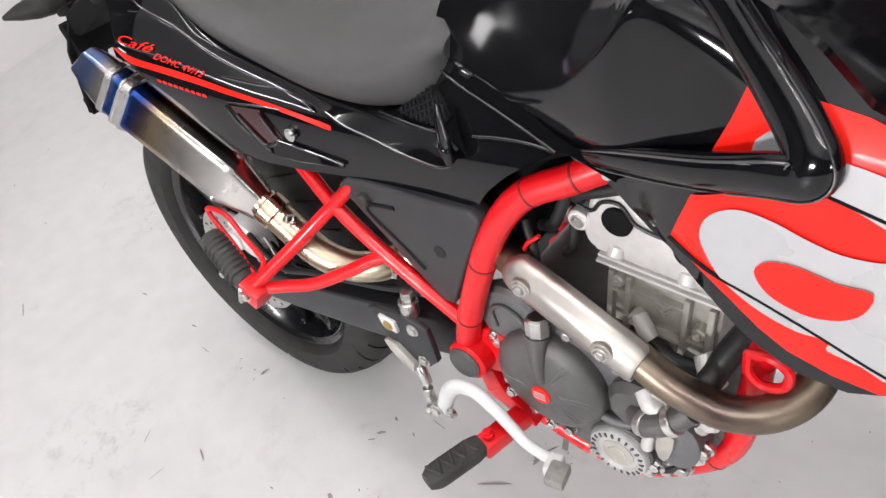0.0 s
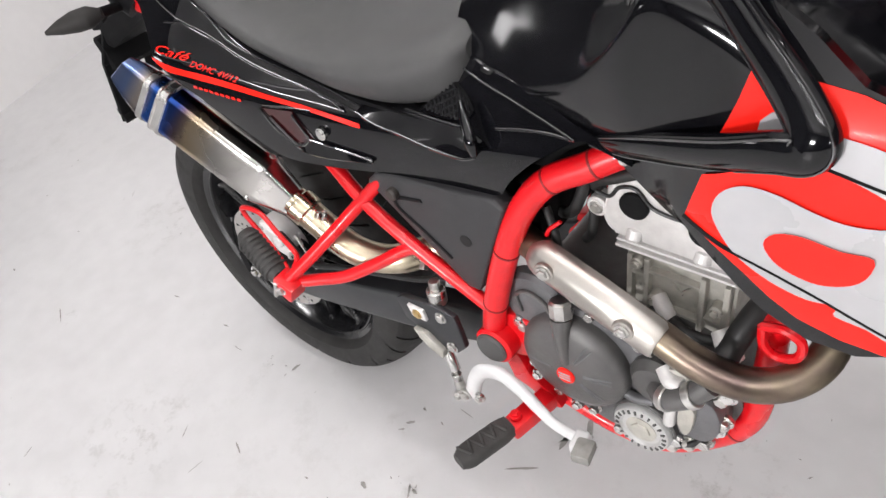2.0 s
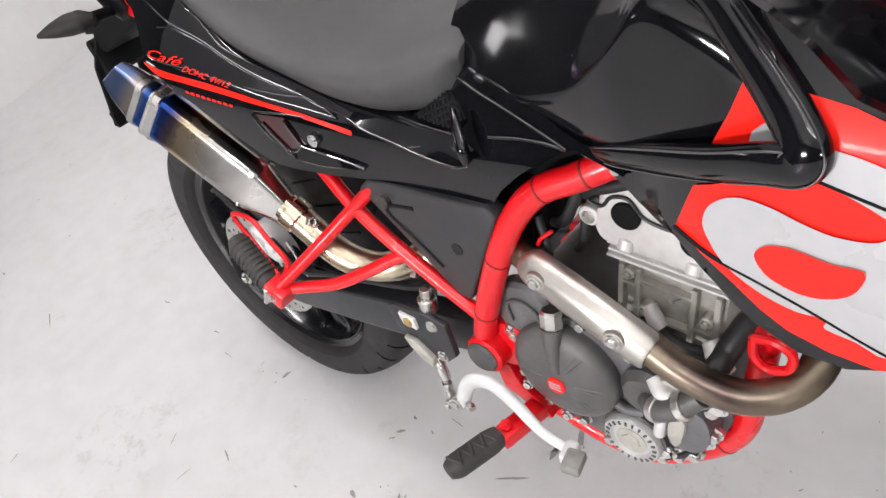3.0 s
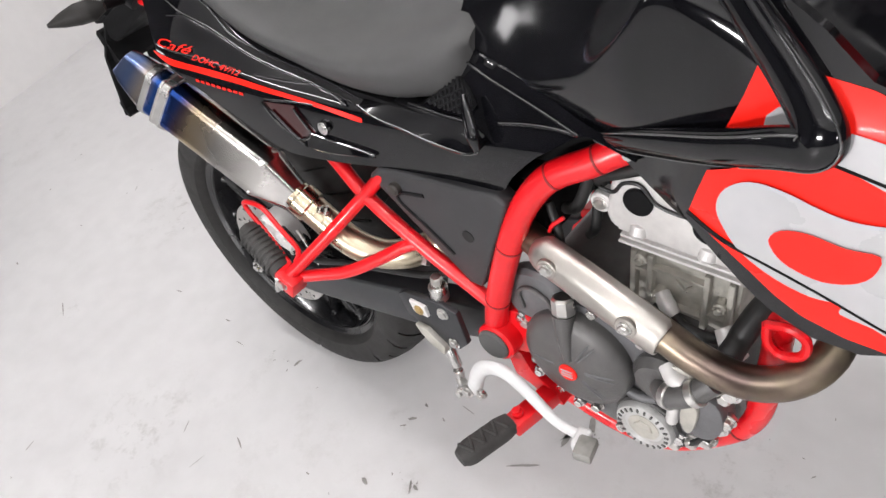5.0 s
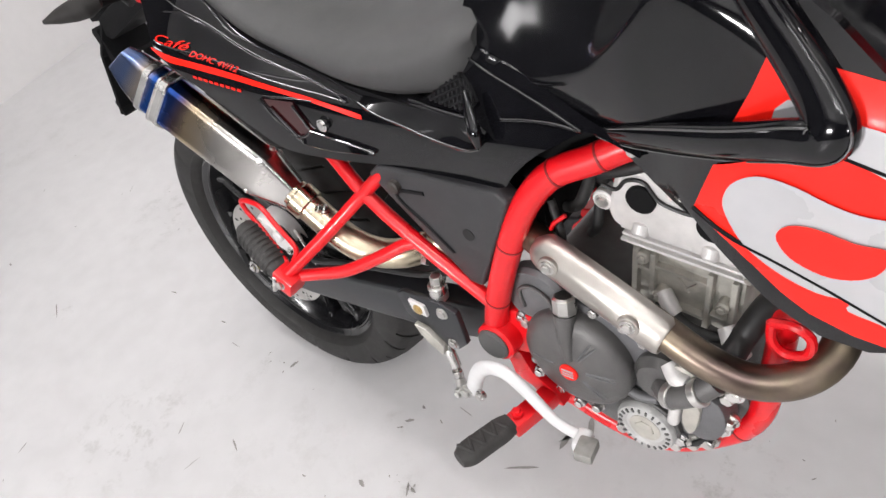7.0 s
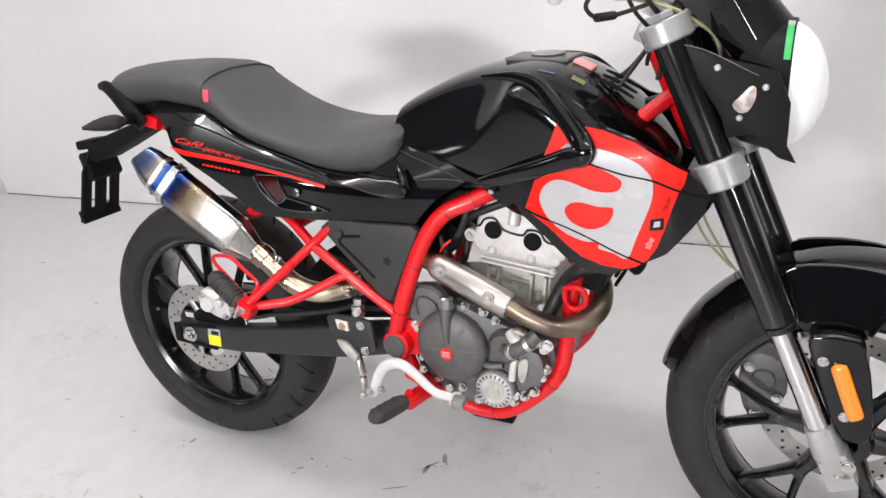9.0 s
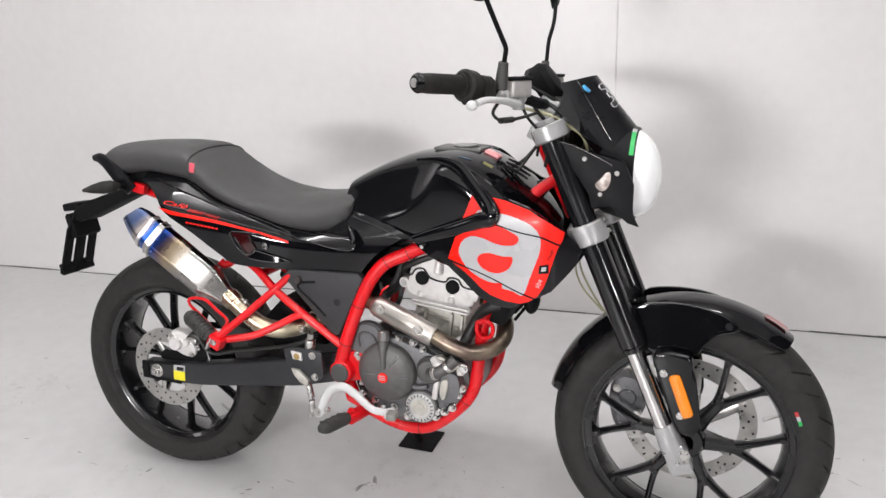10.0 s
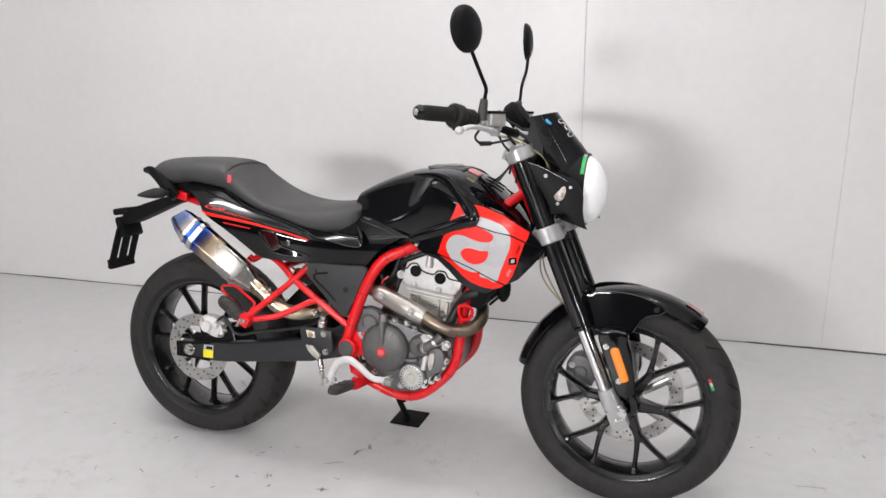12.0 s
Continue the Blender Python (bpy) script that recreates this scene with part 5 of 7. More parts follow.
prism(bm, smooth([(0.822, 0.395), (0.838, 0.410), (0.862, 0.405), (0.870, 0.375), (0.860, 0.345), (0.838, 0.335), (0.822, 0.350)], 3), -0.136, -0.118, 0.004)
part("side_plate", bm, CASE_LIGHT, engine)
bm = bmesh.new()
tube(bm, [(0.815, -0.122, 0.395), (0.811, -0.132, 0.37), (0.806, -0.130, 0.342)], 0.0075, n=12)
part("oil_pipe", bm, ALU, engine)
bm = bmesh.new()
tube(bm, [(0.806, -0.130, 0.440), (0.818, -0.138, 0.432), (0.832, -0.142, 0.432)], [0.011, 0.012, 0.010], n=12)
part("thermostat_cap", bm, ALU, engine)
bm = bmesh.new()
tube(bm, [(0.745, -0.128, 0.365), (0.765, -0.130, 0.362), (0.788, -0.128, 0.367)], 0.0065, n=10)
part("case_rib", bm, CASE_LIGHT, engine)
for u, w, r in ((0.828, 0.308, 0.008), (0.846, 0.322, 0.009), (0.806, 0.292, 0.008), (0.870, 0.372, 0.008), (0.868, 0.413, 0.008), (0.822, 0.425, 0.007), (0.618, 0.352, 0.007), (0.650, 0.312, 0.007), (0.700, 0.300, 0.007), (0.752, 0.470, 0.008), (0.612, 0.415, 0.007), (0.735, 0.282, 0.008), (0.715, 0.476, 0.007), (0.775, 0.455, 0.007)):
    bolt("bolt", (u, -0.123, w), (0, -1, 0), r * 0.95, engine, STEEL, 0.010)
bm = bmesh.new()
tube(bm, [(0.86, -0.125, 0.355), (0.835, -0.13, 0.318), (0.80, -0.125, 0.285)], 0.004, n=8)
tube(bm, [(0.70, -0.12, 0.487), (0.76, -0.13, 0.482), (0.81, -0.12, 0.455), (0.85, -0.10, 0.44)], 0.0045, n=8)
part("wiring", bm, HOSE, engine)

for outline, v0 in (([(0.808, 0.440), (0.824, 0.450), (0.847, 0.436), (0.869, 0.435), (0.860, 0.420), (0.837, 0.425), (0.817, 0.424)], -0.138), ([(0.824, 0.386), (0.836, 0.397), (0.844, 0.390), (0.838, 0.356), (0.829, 0.344), (0.822, 0.360)], -0.142)):
    bm = bmesh.new()
    prism(bm, smooth(outline, 2), v0, v0 + 0.018, 0.003)
    part("bare_casting", bm, ALU_DARK, engine, "bare stained aluminium casting")
for u, w, r in ((0.875, 0.423, 0.0085), (0.789, 0.386, 0.006), (0.839, 0.344, 0.0065), (0.863, 0.356, 0.007), (0.813, 0.306, 0.007), (0.606, 0.422, 0.006), (0.617, 0.325, 0.006), (0.673, 0.294, 0.006)):
    bm = bmesh.new()
    cyl(bm, (u, -0.112, w), (u, -0.1270, w), r * 1.45, n=18, edge=0.001)
    boss = part("case_boss", bm, CASE_LIGHT, engine)
    bolt("bolt", (u, -0.127, w), (0, -1, 0), r, boss, CHROME, 0.006)

# cylinder and head, tilted a little forwards
def tilted(bm, deg=6):
    bmesh.ops.transform(bm, matrix=Matrix.Translation((0.795, 0, 0.50)) @ pose(0, 0, 0, 0, deg, 0) @ Matrix.Translation((-0.795, 0, -0.50)), verts=bm.verts)
    return bm


bm = bmesh.new()
box(bm, (0.797, 0.0, 0.500), (0.128, 0.140, 0.105), edge=0.006)
part("cylinder", tilted(bm), ALU_DARK, engine, "stained grey cast cylinder")
RIBS = [((u, -0.0715, 0.492), (0.007, 0.016, 0.090), 0) for u in (0.742, 0.762, 0.826, 0.852)] + [((0.836, -0.072, 0.478), (0.030, 0.014, 0.005), 0)] + [((0.796, -0.072, w), (0.064, 0.014, 0.005), 0) for w in (0.470, 0.520)]
RIBS += [((0.752, -0.072, w), (0.020, 0.014, 0.005), 0) for w in (0.455, 0.512)]
RIBS += [((0.794, -0.071, 0.504), (0.026, 0.005, 0.003), 50), ((0.806, -0.071, 0.504), (0.026, 0.005, 0.003), -50)]
for place, size, turn in RIBS:
    bm = bmesh.new()
    box(bm, place, size, (0, turn, 0), 0.0018)
    part("cylinder_rib", tilted(bm), ALU_DARK, engine)
bm = bmesh.new()
box(bm, (0.795, 0.0, 0.5655), (0.142, 0.142, 0.035), edge=0.006)
box(bm, (0.798, 0.0, 0.5450), (0.134, 0.134, 0.018), edge=0.003)
head = part("cylinder_head", tilted(bm), ALU, engine, "light cast-aluminium cylinder head")
for k in range(4):
    bm = bmesh.new()
    box(bm, (0.795, -0.0725, 0.5435 + 0.0095 * k), (0.143 - 0.004 * (k % 2), 0.013, 0.0038), edge=0.0012)
    part("head_fin", tilted(bm), ALU, head)
bm = bmesh.new()
prism(bm, smooth([(0.712, 0.60), (0.712, 0.575), (0.730, 0.562), (0.795, 0.560), (0.868, 0.562), (0.880, 0.585), (0.880, 0.612), (0.868, 0.642), (0.835, 0.662), (0.765, 0.672), (0.726, 0.660)], 3), -0.082, 0.082, 0.006, 3)
headc = part("head_cover", tilted(bm), ALU, engine, "light cast-aluminium cam cover with black plugs")
bm = bmesh.new()
tube(bm, [(0.704, -0.0835, 0.615), (0.720, -0.0835, 0.614), (0.731, -0.0835, 0.629), (0.750, -0.0835, 0.633), (0.769, -0.0835, 0.615), (0.803, -0.0835, 0.612), (0.814, -0.0835, 0.624), (0.836, -0.0835, 0.624), (0.850, -0.0835, 0.609), (0.882, -0.0835, 0.607)], 0.0022, n=8)
part("cover_gasket", tilted(bm), HOSE, headc)
bm = bmesh.new()
tube(bm, [(0.722, -0.078, 0.615), (0.732, -0.079, 0.655), (0.768, -0.080, 0.666), (0.830, -0.080, 0.656), (0.862, -0.079, 0.640), (0.873, -0.078, 0.612)], 0.0055, n=10)
part("cover_lip", tilted(bm), ALU, headc)
for u, w in ((0.748, 0.611), (0.824, 0.604)):
    bm = bmesh.new()
    cyl(bm, (u, -0.080, w), (u, -0.0865, w), 0.0165, n=28, edge=0.001)
    part("cam_plug", tilted(bm), MATTE, headc, "round black rubber plug")
    bm = bmesh.new()
    cyl(bm, (u, -0.076, 0.576), (u, -0.084, 0.562), 0.0095, n=20, edge=0.003)
    part("head_boss", tilted(bm), ALU, headc)
bm = bmesh.new()
cyl(bm, (0.787, -0.086, 0.628), (0.787, -0.078, 0.664), 0.0115, n=20, edge=0.003)
part("cover_post", tilted(bm), ALU, headc)
bm = bmesh.new()
cyl(bm, (0.713, -0.082, 0.600), (0.713, -0.060, 0.600), 0.0125, n=20, edge=0.002)
tube(bm, [(0.713, -0.066, 0.600), (0.738, -0.06, 0.592)], 0.010, n=10, steps=1)
lug = part("engine_lug", bm, ALU, engine)
bolt("bolt", (0.713, -0.082, 0.600), (0, -1, 0), 0.006, lug, STEEL, 0.004)
# nuts and small bosses on the head and cylinder
for u, w, r in ((0.715, 0.648, 0.005), (0.866, 0.556, 0.005)):
    bm = bmesh.new()
    cyl(bm, (u, -0.070, w), (u, -0.0845, w), r * 1.35, n=18, edge=0.001)
    part("small_boss", tilted(bm), ALU, engine)
    bm = bmesh.new()
    cyl(bm, (u, -0.0840, w), (u, -0.0885, w), r, n=6, edge=0.0008)
    part("head_nut", tilted(bm), STEEL, engine)
for u, w in ((0.774, 0.484), (0.843, 0.500), (0.752, 0.530)):
    bm = bmesh.new()
    cyl(bm, (u, -0.066, w), (u, -0.084, w), 0.0075, n=18, edge=0.0015)
    cyl(bm, (u, -0.083, w), (u, -0.088, w), 0.0048, n=6, edge=0.0006)
    part("cylinder_boss", tilted(bm), ALU_DARK, engine)
bm = bmesh.new()
tube(bm, [(0.790, -0.088, 0.474), (0.812, -0.098, 0.470), (0.838, -0.098, 0.466), (0.866, -0.085, 0.462)], 0.0065, n=12)
breather = part("breather_hose", bm, HOSE, engine)
bm = bmesh.new()
tube(bm, [(0.776, -0.078, 0.490), (0.786, -0.086, 0.482), (0.796, -0.090, 0.474)], [0.009, 0.010, 0.0075], n=14, steps=3)
part("hose_fitting", bm, ALU, breather)
bm = bmesh.new()
tube(bm, [(0.852, -0.092, 0.482), (0.863, -0.100, 0.470), (0.876, -0.104, 0.456)], [0.010, 0.013, 0.009], n=12, steps=3)
part("hose_fitting", bm, ALU, engine)
# throttle body, hoses and wiring behind the frame tube
bm = bmesh.new()
tube(bm, [(0.735, 0.0, 0.60), (0.69, 0.0, 0.615), (0.62, 0.0, 0.61)], 0.030, n=18)
box(bm, (0.60, 0.0, 0.58), (0.10, 0.20, 0.09), edge=0.015)
box(bm, (0.66, 0.0, 0.66), (0.18, 0.16, 0.05), edge=0.01)
part("throttle_body", bm, MATTE, engine)
for pts, r in (([(0.66, -0.07, 0.57), (0.685, -0.085, 0.59), (0.700, -0.085, 0.62), (0.712, -0.080, 0.66)], 0.007), ([(0.68, -0.06, 0.53), (0.700, -0.075, 0.56), (0.706, -0.065, 0.61), (0.735, -0.060, 0.665)], 0.006),
               ([(0.70, -0.060, 0.650), (0.745, -0.070, 0.682), (0.80, -0.07, 0.690)], 0.009), ([(0.66, -0.10, 0.60), (0.675, -0.110, 0.565), (0.672, -0.11, 0.54)], 0.005), 
               ([(0.70, -0.05, 0.60), (0.715, -0.08, 0.635), (0.75, -0.09, 0.655), (0.80, -0.085, 0.675)], 0.0075)):
    bm = bmesh.new()
    tube(bm, pts, r, n=10)
    part("hose", bm, HOSE, engine)
bm = bmesh.new()
tube(bm, [(0.668, -0.118, 0.575), (0.676, -0.121, 0.588), (0.69, -0.118, 0.600)], 0.0025, n=6)
part("red_wire", bm, RED, engine)

# ---- exhaust ----
bm = bmesh.new()
tube(bm, [(0.885, -0.005, 0.555), (0.918, -0.015, 0.545), (0.950, -0.045, 0.520), (0.958, -0.085, 0.492), (0.938, -0.120, 0.475), (0.898, -0.140, 0.470), (0.850, -0.146, 0.484), (0.800, -0.142, 0.505), (0.735, -0.1337, 0.5275), (0.67, -0.1253, 0.550), (0.61, -0.105, 0.556), (0.55, -0.075, 0.53), (0.49, -0.075, 0.488), (0.455, -0.10, 0.472)], 0.0182, n=22)
header = part("exhaust_header", bm, HEADER, bike, "heat-browned steel exhaust header")
bm = bmesh.new()
tube(bm, [(0.915, -0.012, 0.546), (0.922, -0.016, 0.543)], 0.030, n=22, steps=1)
part("header_flange", bm, STEEL, header)
bm = bmesh.new()
cyl(bm, (0.948, -0.06, 0.535), (0.950, -0.062, 0.560), 0.0085, n=14, edge=0.001)
cyl(bm, (0.949, -0.061, 0.545), (0.949, -0.061, 0.550), 0.0115, n=6)
part("lambda_sensor", bm, BRUSHED, header)


def heat_shield():
    """A curved sheet over the pipe."""
    bm = bmesh.new()
    a, b = Vector((0.660, -0.124, 0.555)), Vector((0.815, -0.144, 0.501))
    d = (b - a).normalized()
    out = Vector((0, -1, 0)) - d * Vector((0, -1, 0)).dot(d)
    out.normalize()
    up = out.cross(d).normalized()
    if up.z < 0:
        up = -up
    n = 16
    outer, inner = [], []
    for t, r, w0 in ((-0.065, 0.012, 0.4), (-0.035, 0.0185, 0.65), (0.01, 0.0228, 0.87), (0.05, 0.0245, 1), (0.5, 0.0255, 1), (0.97, 0.0245, 1), (1.0, 0.0228, 0.9)):
        c = a + (b - a) * t - up * 0.0030
        for store, rr in ((outer, r), (inner, r - 0.0022)):
            store.append([c + out * (rr * 0.95 * math.cos(q)) + up * (rr * 1.05 * math.sin(q)) for q in [radians(-98 * w0 + 196 * w0 * i / (n - 1)) for i in range(n)]])
    rows = [o + i[::-1] for o, i in zip(outer, inner)]
    loft(bm, rows)
    return bm


shield = part("heat_shield", heat_shield(), BRUSHED, header, "brushed steel heat shield with two bolts")
for t in (0.13, 0.77):
    c = Vector((0.660, -0.124, 0.555)).lerp(Vector((0.815, -0.144, 0.501)), t) + Vector((0, -0.0235, 0.002))
    bm = bmesh.new()
    cyl(bm, c + Vector((0, 0.004, 0)), c + Vector((0, -0.002, 0)), 0.0125, n=24, edge=0.001)
    part("shield_washer", bm, BRUSHED, shield)
    bolt("bolt", c + Vector((0, -0.002, 0)), (0, -1, 0), 0.0065, shield, STEEL, 0.005)
bm = bmesh.new()
tube(bm, [(0.455, -0.10, 0.472), (0.425, -0.125, 0.466), (0.385, -0.142, 0.466), (0.345, -0.153, 0.484), (0.300, -0.157, 0.521), (0.268, -0.158, 0.549)], 0.0212, n=22)
link = part("link_pipe", bm, LINK, bike, "straw-coloured steel link pipe")
for t0, t1, r in (((0.478, -0.088, 0.482), (0.458, -0.099, 0.473), 0.0250), ((0.290, -0.157, 0.529), (0.272, -0.158, 0.545), 0.0245)):
    bm = bmesh.new()
    cyl(bm, t0, t1, r, n=26, edge=0.002)
    part("pipe_clamp", bm, LINK, link)
bolt("bolt", (0.458, -0.122, 0.468), (0.1, -0.7, -0.6), 0.007, link, STEEL, 0.012)
bolt("bolt", (0.318, -0.158, 0.533), (-0.2, -0.7, 0.6), 0.006, link, STEEL, 0.010)


# corners of the can's cross-section, outwards and upwards, as shares of its half width and height
FACETS = [(0.30, 1.0), (0.98, -0.16), (0.46, -0.88), (-0.80, -0.85), (-1.04, 0.22), (-0.45, 0.92)]


def muffler_ring(t, h, wd, cut=0.0, rise=0.0):
    """A cross-section with flat sides and rounded corners, t metres along the can."""
    side = Vector((0.08, 1, 0.0))
    axis = AXIS.normalized()
    side = (side - axis * side.dot(axis)).normalized()
    up = side.cross(axis).normalized()
    if up.z < 0:
        up = -up
    c = TIP + axis * t + up * rise
    ring = []
    for i, b in enumerate(FACETS):
        a, d = FACETS[i - 1], FACETS[(i + 1) % len(FACETS)]
        for k in range(6):
            f = k / 5
            p, q, r = (1 - f) ** 2, 2 * f * (1 - f), f * f
            x, z = (p * (b[n] + (a[n] - b[n]) * 0.17) + q * b[n] + r * (b[n] + (d[n] - b[n]) * 0.17) for n in (0, 1))
            ring.append(c - side * (x * wd) + up * (z * h) + axis * (cut * z))
    return ring


def can(name, stops, material, parent, label=""):
    bm = bmesh.new()
    loft(bm, [muffler_ring(*s) for s in stops])
    return part(name, bm, material, parent, label, angle=30)


muffler = can("muffler", [(0.086, 0.0475, 0.0355), (0.088, 0.049, 0.037), (0.20, 0.049, 0.037), (0.258, 0.049, 0.037), (0.262, 0.047, 0.035)], MUFFLER, bike, "titanium silencer with blue heat tint")
can("rear_cone", [(-0.003, 0.026, 0.019, 0.010, 0.012), (-0.001, 0.029, 0.022, 0.010, 0.012), (0.024, 0.041, 0.030, 0.006, 0.006), (0.050, 0.0475, 0.0355), (0.080, 0.0485, 0.0365)], MUFFLER, muffler, "tapered end cap tinted blue")
can("outlet", [(-0.0038, 0.019, 0.014, 0.010, 0.012), (0.02, 0.019, 0.014, 0.010, 0.012)], HOSE, muffler)
can("muffler_band", [(0.052, 0.0485, 0.0365), (0.053, 0.0505, 0.0385), (0.061, 0.0505, 0.0385), (0.062, 0.0485, 0.0365)], STEEL, muffler, "polished steel band")
can("muffler_strap", [(0.076, 0.0505, 0.0385), (0.0775, 0.0535, 0.0415), (0.0805, 0.0535, 0.0415), (0.0815, 0.0520, 0.0400), (0.0885, 0.0520, 0.0400), (0.0895, 0.0535, 0.0415), (0.0925, 0.0535, 0.0415), (0.094, 0.0505, 0.0385)], STEEL, muffler)
can("front_cone", [(0.260, 0.0480, 0.0360), (0.264, 0.0462, 0.0342), (0.290, 0.035, 0.028), (0.312, 0.025, 0.023), (0.319, 0.0225, 0.022)], MUFFLER, muffler)
for i in (3, 9, 15, 21, 27, 33):
    p = Vector(muffler_ring(0.252, 0.049, 0.037)[i])
    c = TIP + AXIS * 0.252
    bolt("rivet", p, p - c, 0.0032, muffler, STEEL, 0.002, False)

# ---- front end ----
FORK_A, FORK_D = Vector((1.063, 0.0, 0.942)), Vector((0.394, 0.0, -0.919)).normalized()


def fork_at(t, s=0, v=0.103):
    p = FORK_A + FORK_D * t
    return Vector((p.x, s * v, p.z))


for s in (R, Lf):
    bm = bmesh.new()
    cyl(bm, fork_at(-0.036, s), fork_at(0.462, s), 0.0262, n=32, edge=0.003)
    cyl(bm, fork_at(0.462, s), fork_at(0.474, s), 0.0245, n=32, edge=0.002)
    leg = part("fork_leg", bm, FORK, bike, "black upside-down fork leg with a silver slider")
    bm = bmesh.new()
    cyl(bm, fork_at(-0.046, s), fork_at(-0.034, s), 0.020, n=6, edge=0.002)
    part("fork_cap", bm, SILVER, leg)
    bm = bmesh.new()
    cyl(bm, fork_at(0.47, s), fork_at(0.665, s), 0.0195, n=28)
    part("slider", bm, CHROME, leg)
    bm = bmesh.new()
    f = fork_at(0.69, s)
    tube(bm, [fork_at(0.645, s), fork_at(0.665, s), fork_at(0.69, s), fork_at(0.715, s) + Vector((0.004, 0, 0)), fork_at(0.75, s) + Vector((0.008, 0, 0))], [0.0215, 0.0235, 0.0245, 0.0245, 0.018], n=20, steps=4, power=3)
    box(bm, fork_at(0.722, s) + Vector((0.004, 0, 0)), (0.046, 0.044, 0.064), (0, -23.2, 0), 0.005, 2)
    part("fork_foot", bm, SILVER, leg)
    bolt("axle_bolt", Vector((1.364, s * 0.126, 0.296)), (0, s, 0), 0.009, leg, STEEL, 0.004, False)
    bolt("bolt", Vector((1.352, s * 0.127, 0.275)), (0, s, 0), 0.004, leg, STEEL, 0.004, False)
for name, t, h, r in (("upper_clamp", -0.018, 0.034, 0.037), ("lower_clamp", 0.205, 0.044, 0.038)):
    bm = bmesh.new()
    for s in (R, Lf):
        cyl(bm, fork_at(t - h / 2, s), fork_at(t + h / 2, s), r, n=32, edge=0.003)
    c = fork_at(t)
    box(bm, c - Vector((0.02, 0, 0.01)), (0.06, 0.19, h * 0.9), (0, 25, 0), 0.006)
    clamp = part(name, bm, SILVER, bike, "silver fork clamp")
    for s in (R, Lf):
        for k in (-0.3, 0.3):
            bolt("bolt", fork_at(t + k * h, s) + Vector((0.030, -s * 0.022, 0.015)), (0.9, 0, 0.4), 0.005, clamp, STEEL, 0.006)

# mudguard
def fender():
    bm = bmesh.new()
    cu, _, cw = FRONT
    rows = []
    n = 40
    for i in range(n + 1):
        a = radians(51.5 + (166 - 51.5) * i / n)
        end = min(1.0, min(i, n - i) / 4)
        r = 0.318 + 0.004 * math.sin(math.pi * i / n)
        half = 0.064 * (0.55 + 0.45 * end ** 0.5) if i > n / 2 else 0.066 * (0.62 + 0.38 * end ** 0.5)
        drop = 0.026 if i > n * 0.62 or i < n * 0.12 else 0.034
        sec = []
        for k in range(13):
            x = -1 + 2 * k / 12
            sec.append((x * half, r - drop * abs(x) ** 3.2))
        sec += [(x * 0.94, q - 0.004) for x, q in sec[::-1]]
        rows.append([(cu + q * math.cos(a), x, cw + q * math.sin(a)) for x, q in sec])
    loft(bm, rows)
    return bm


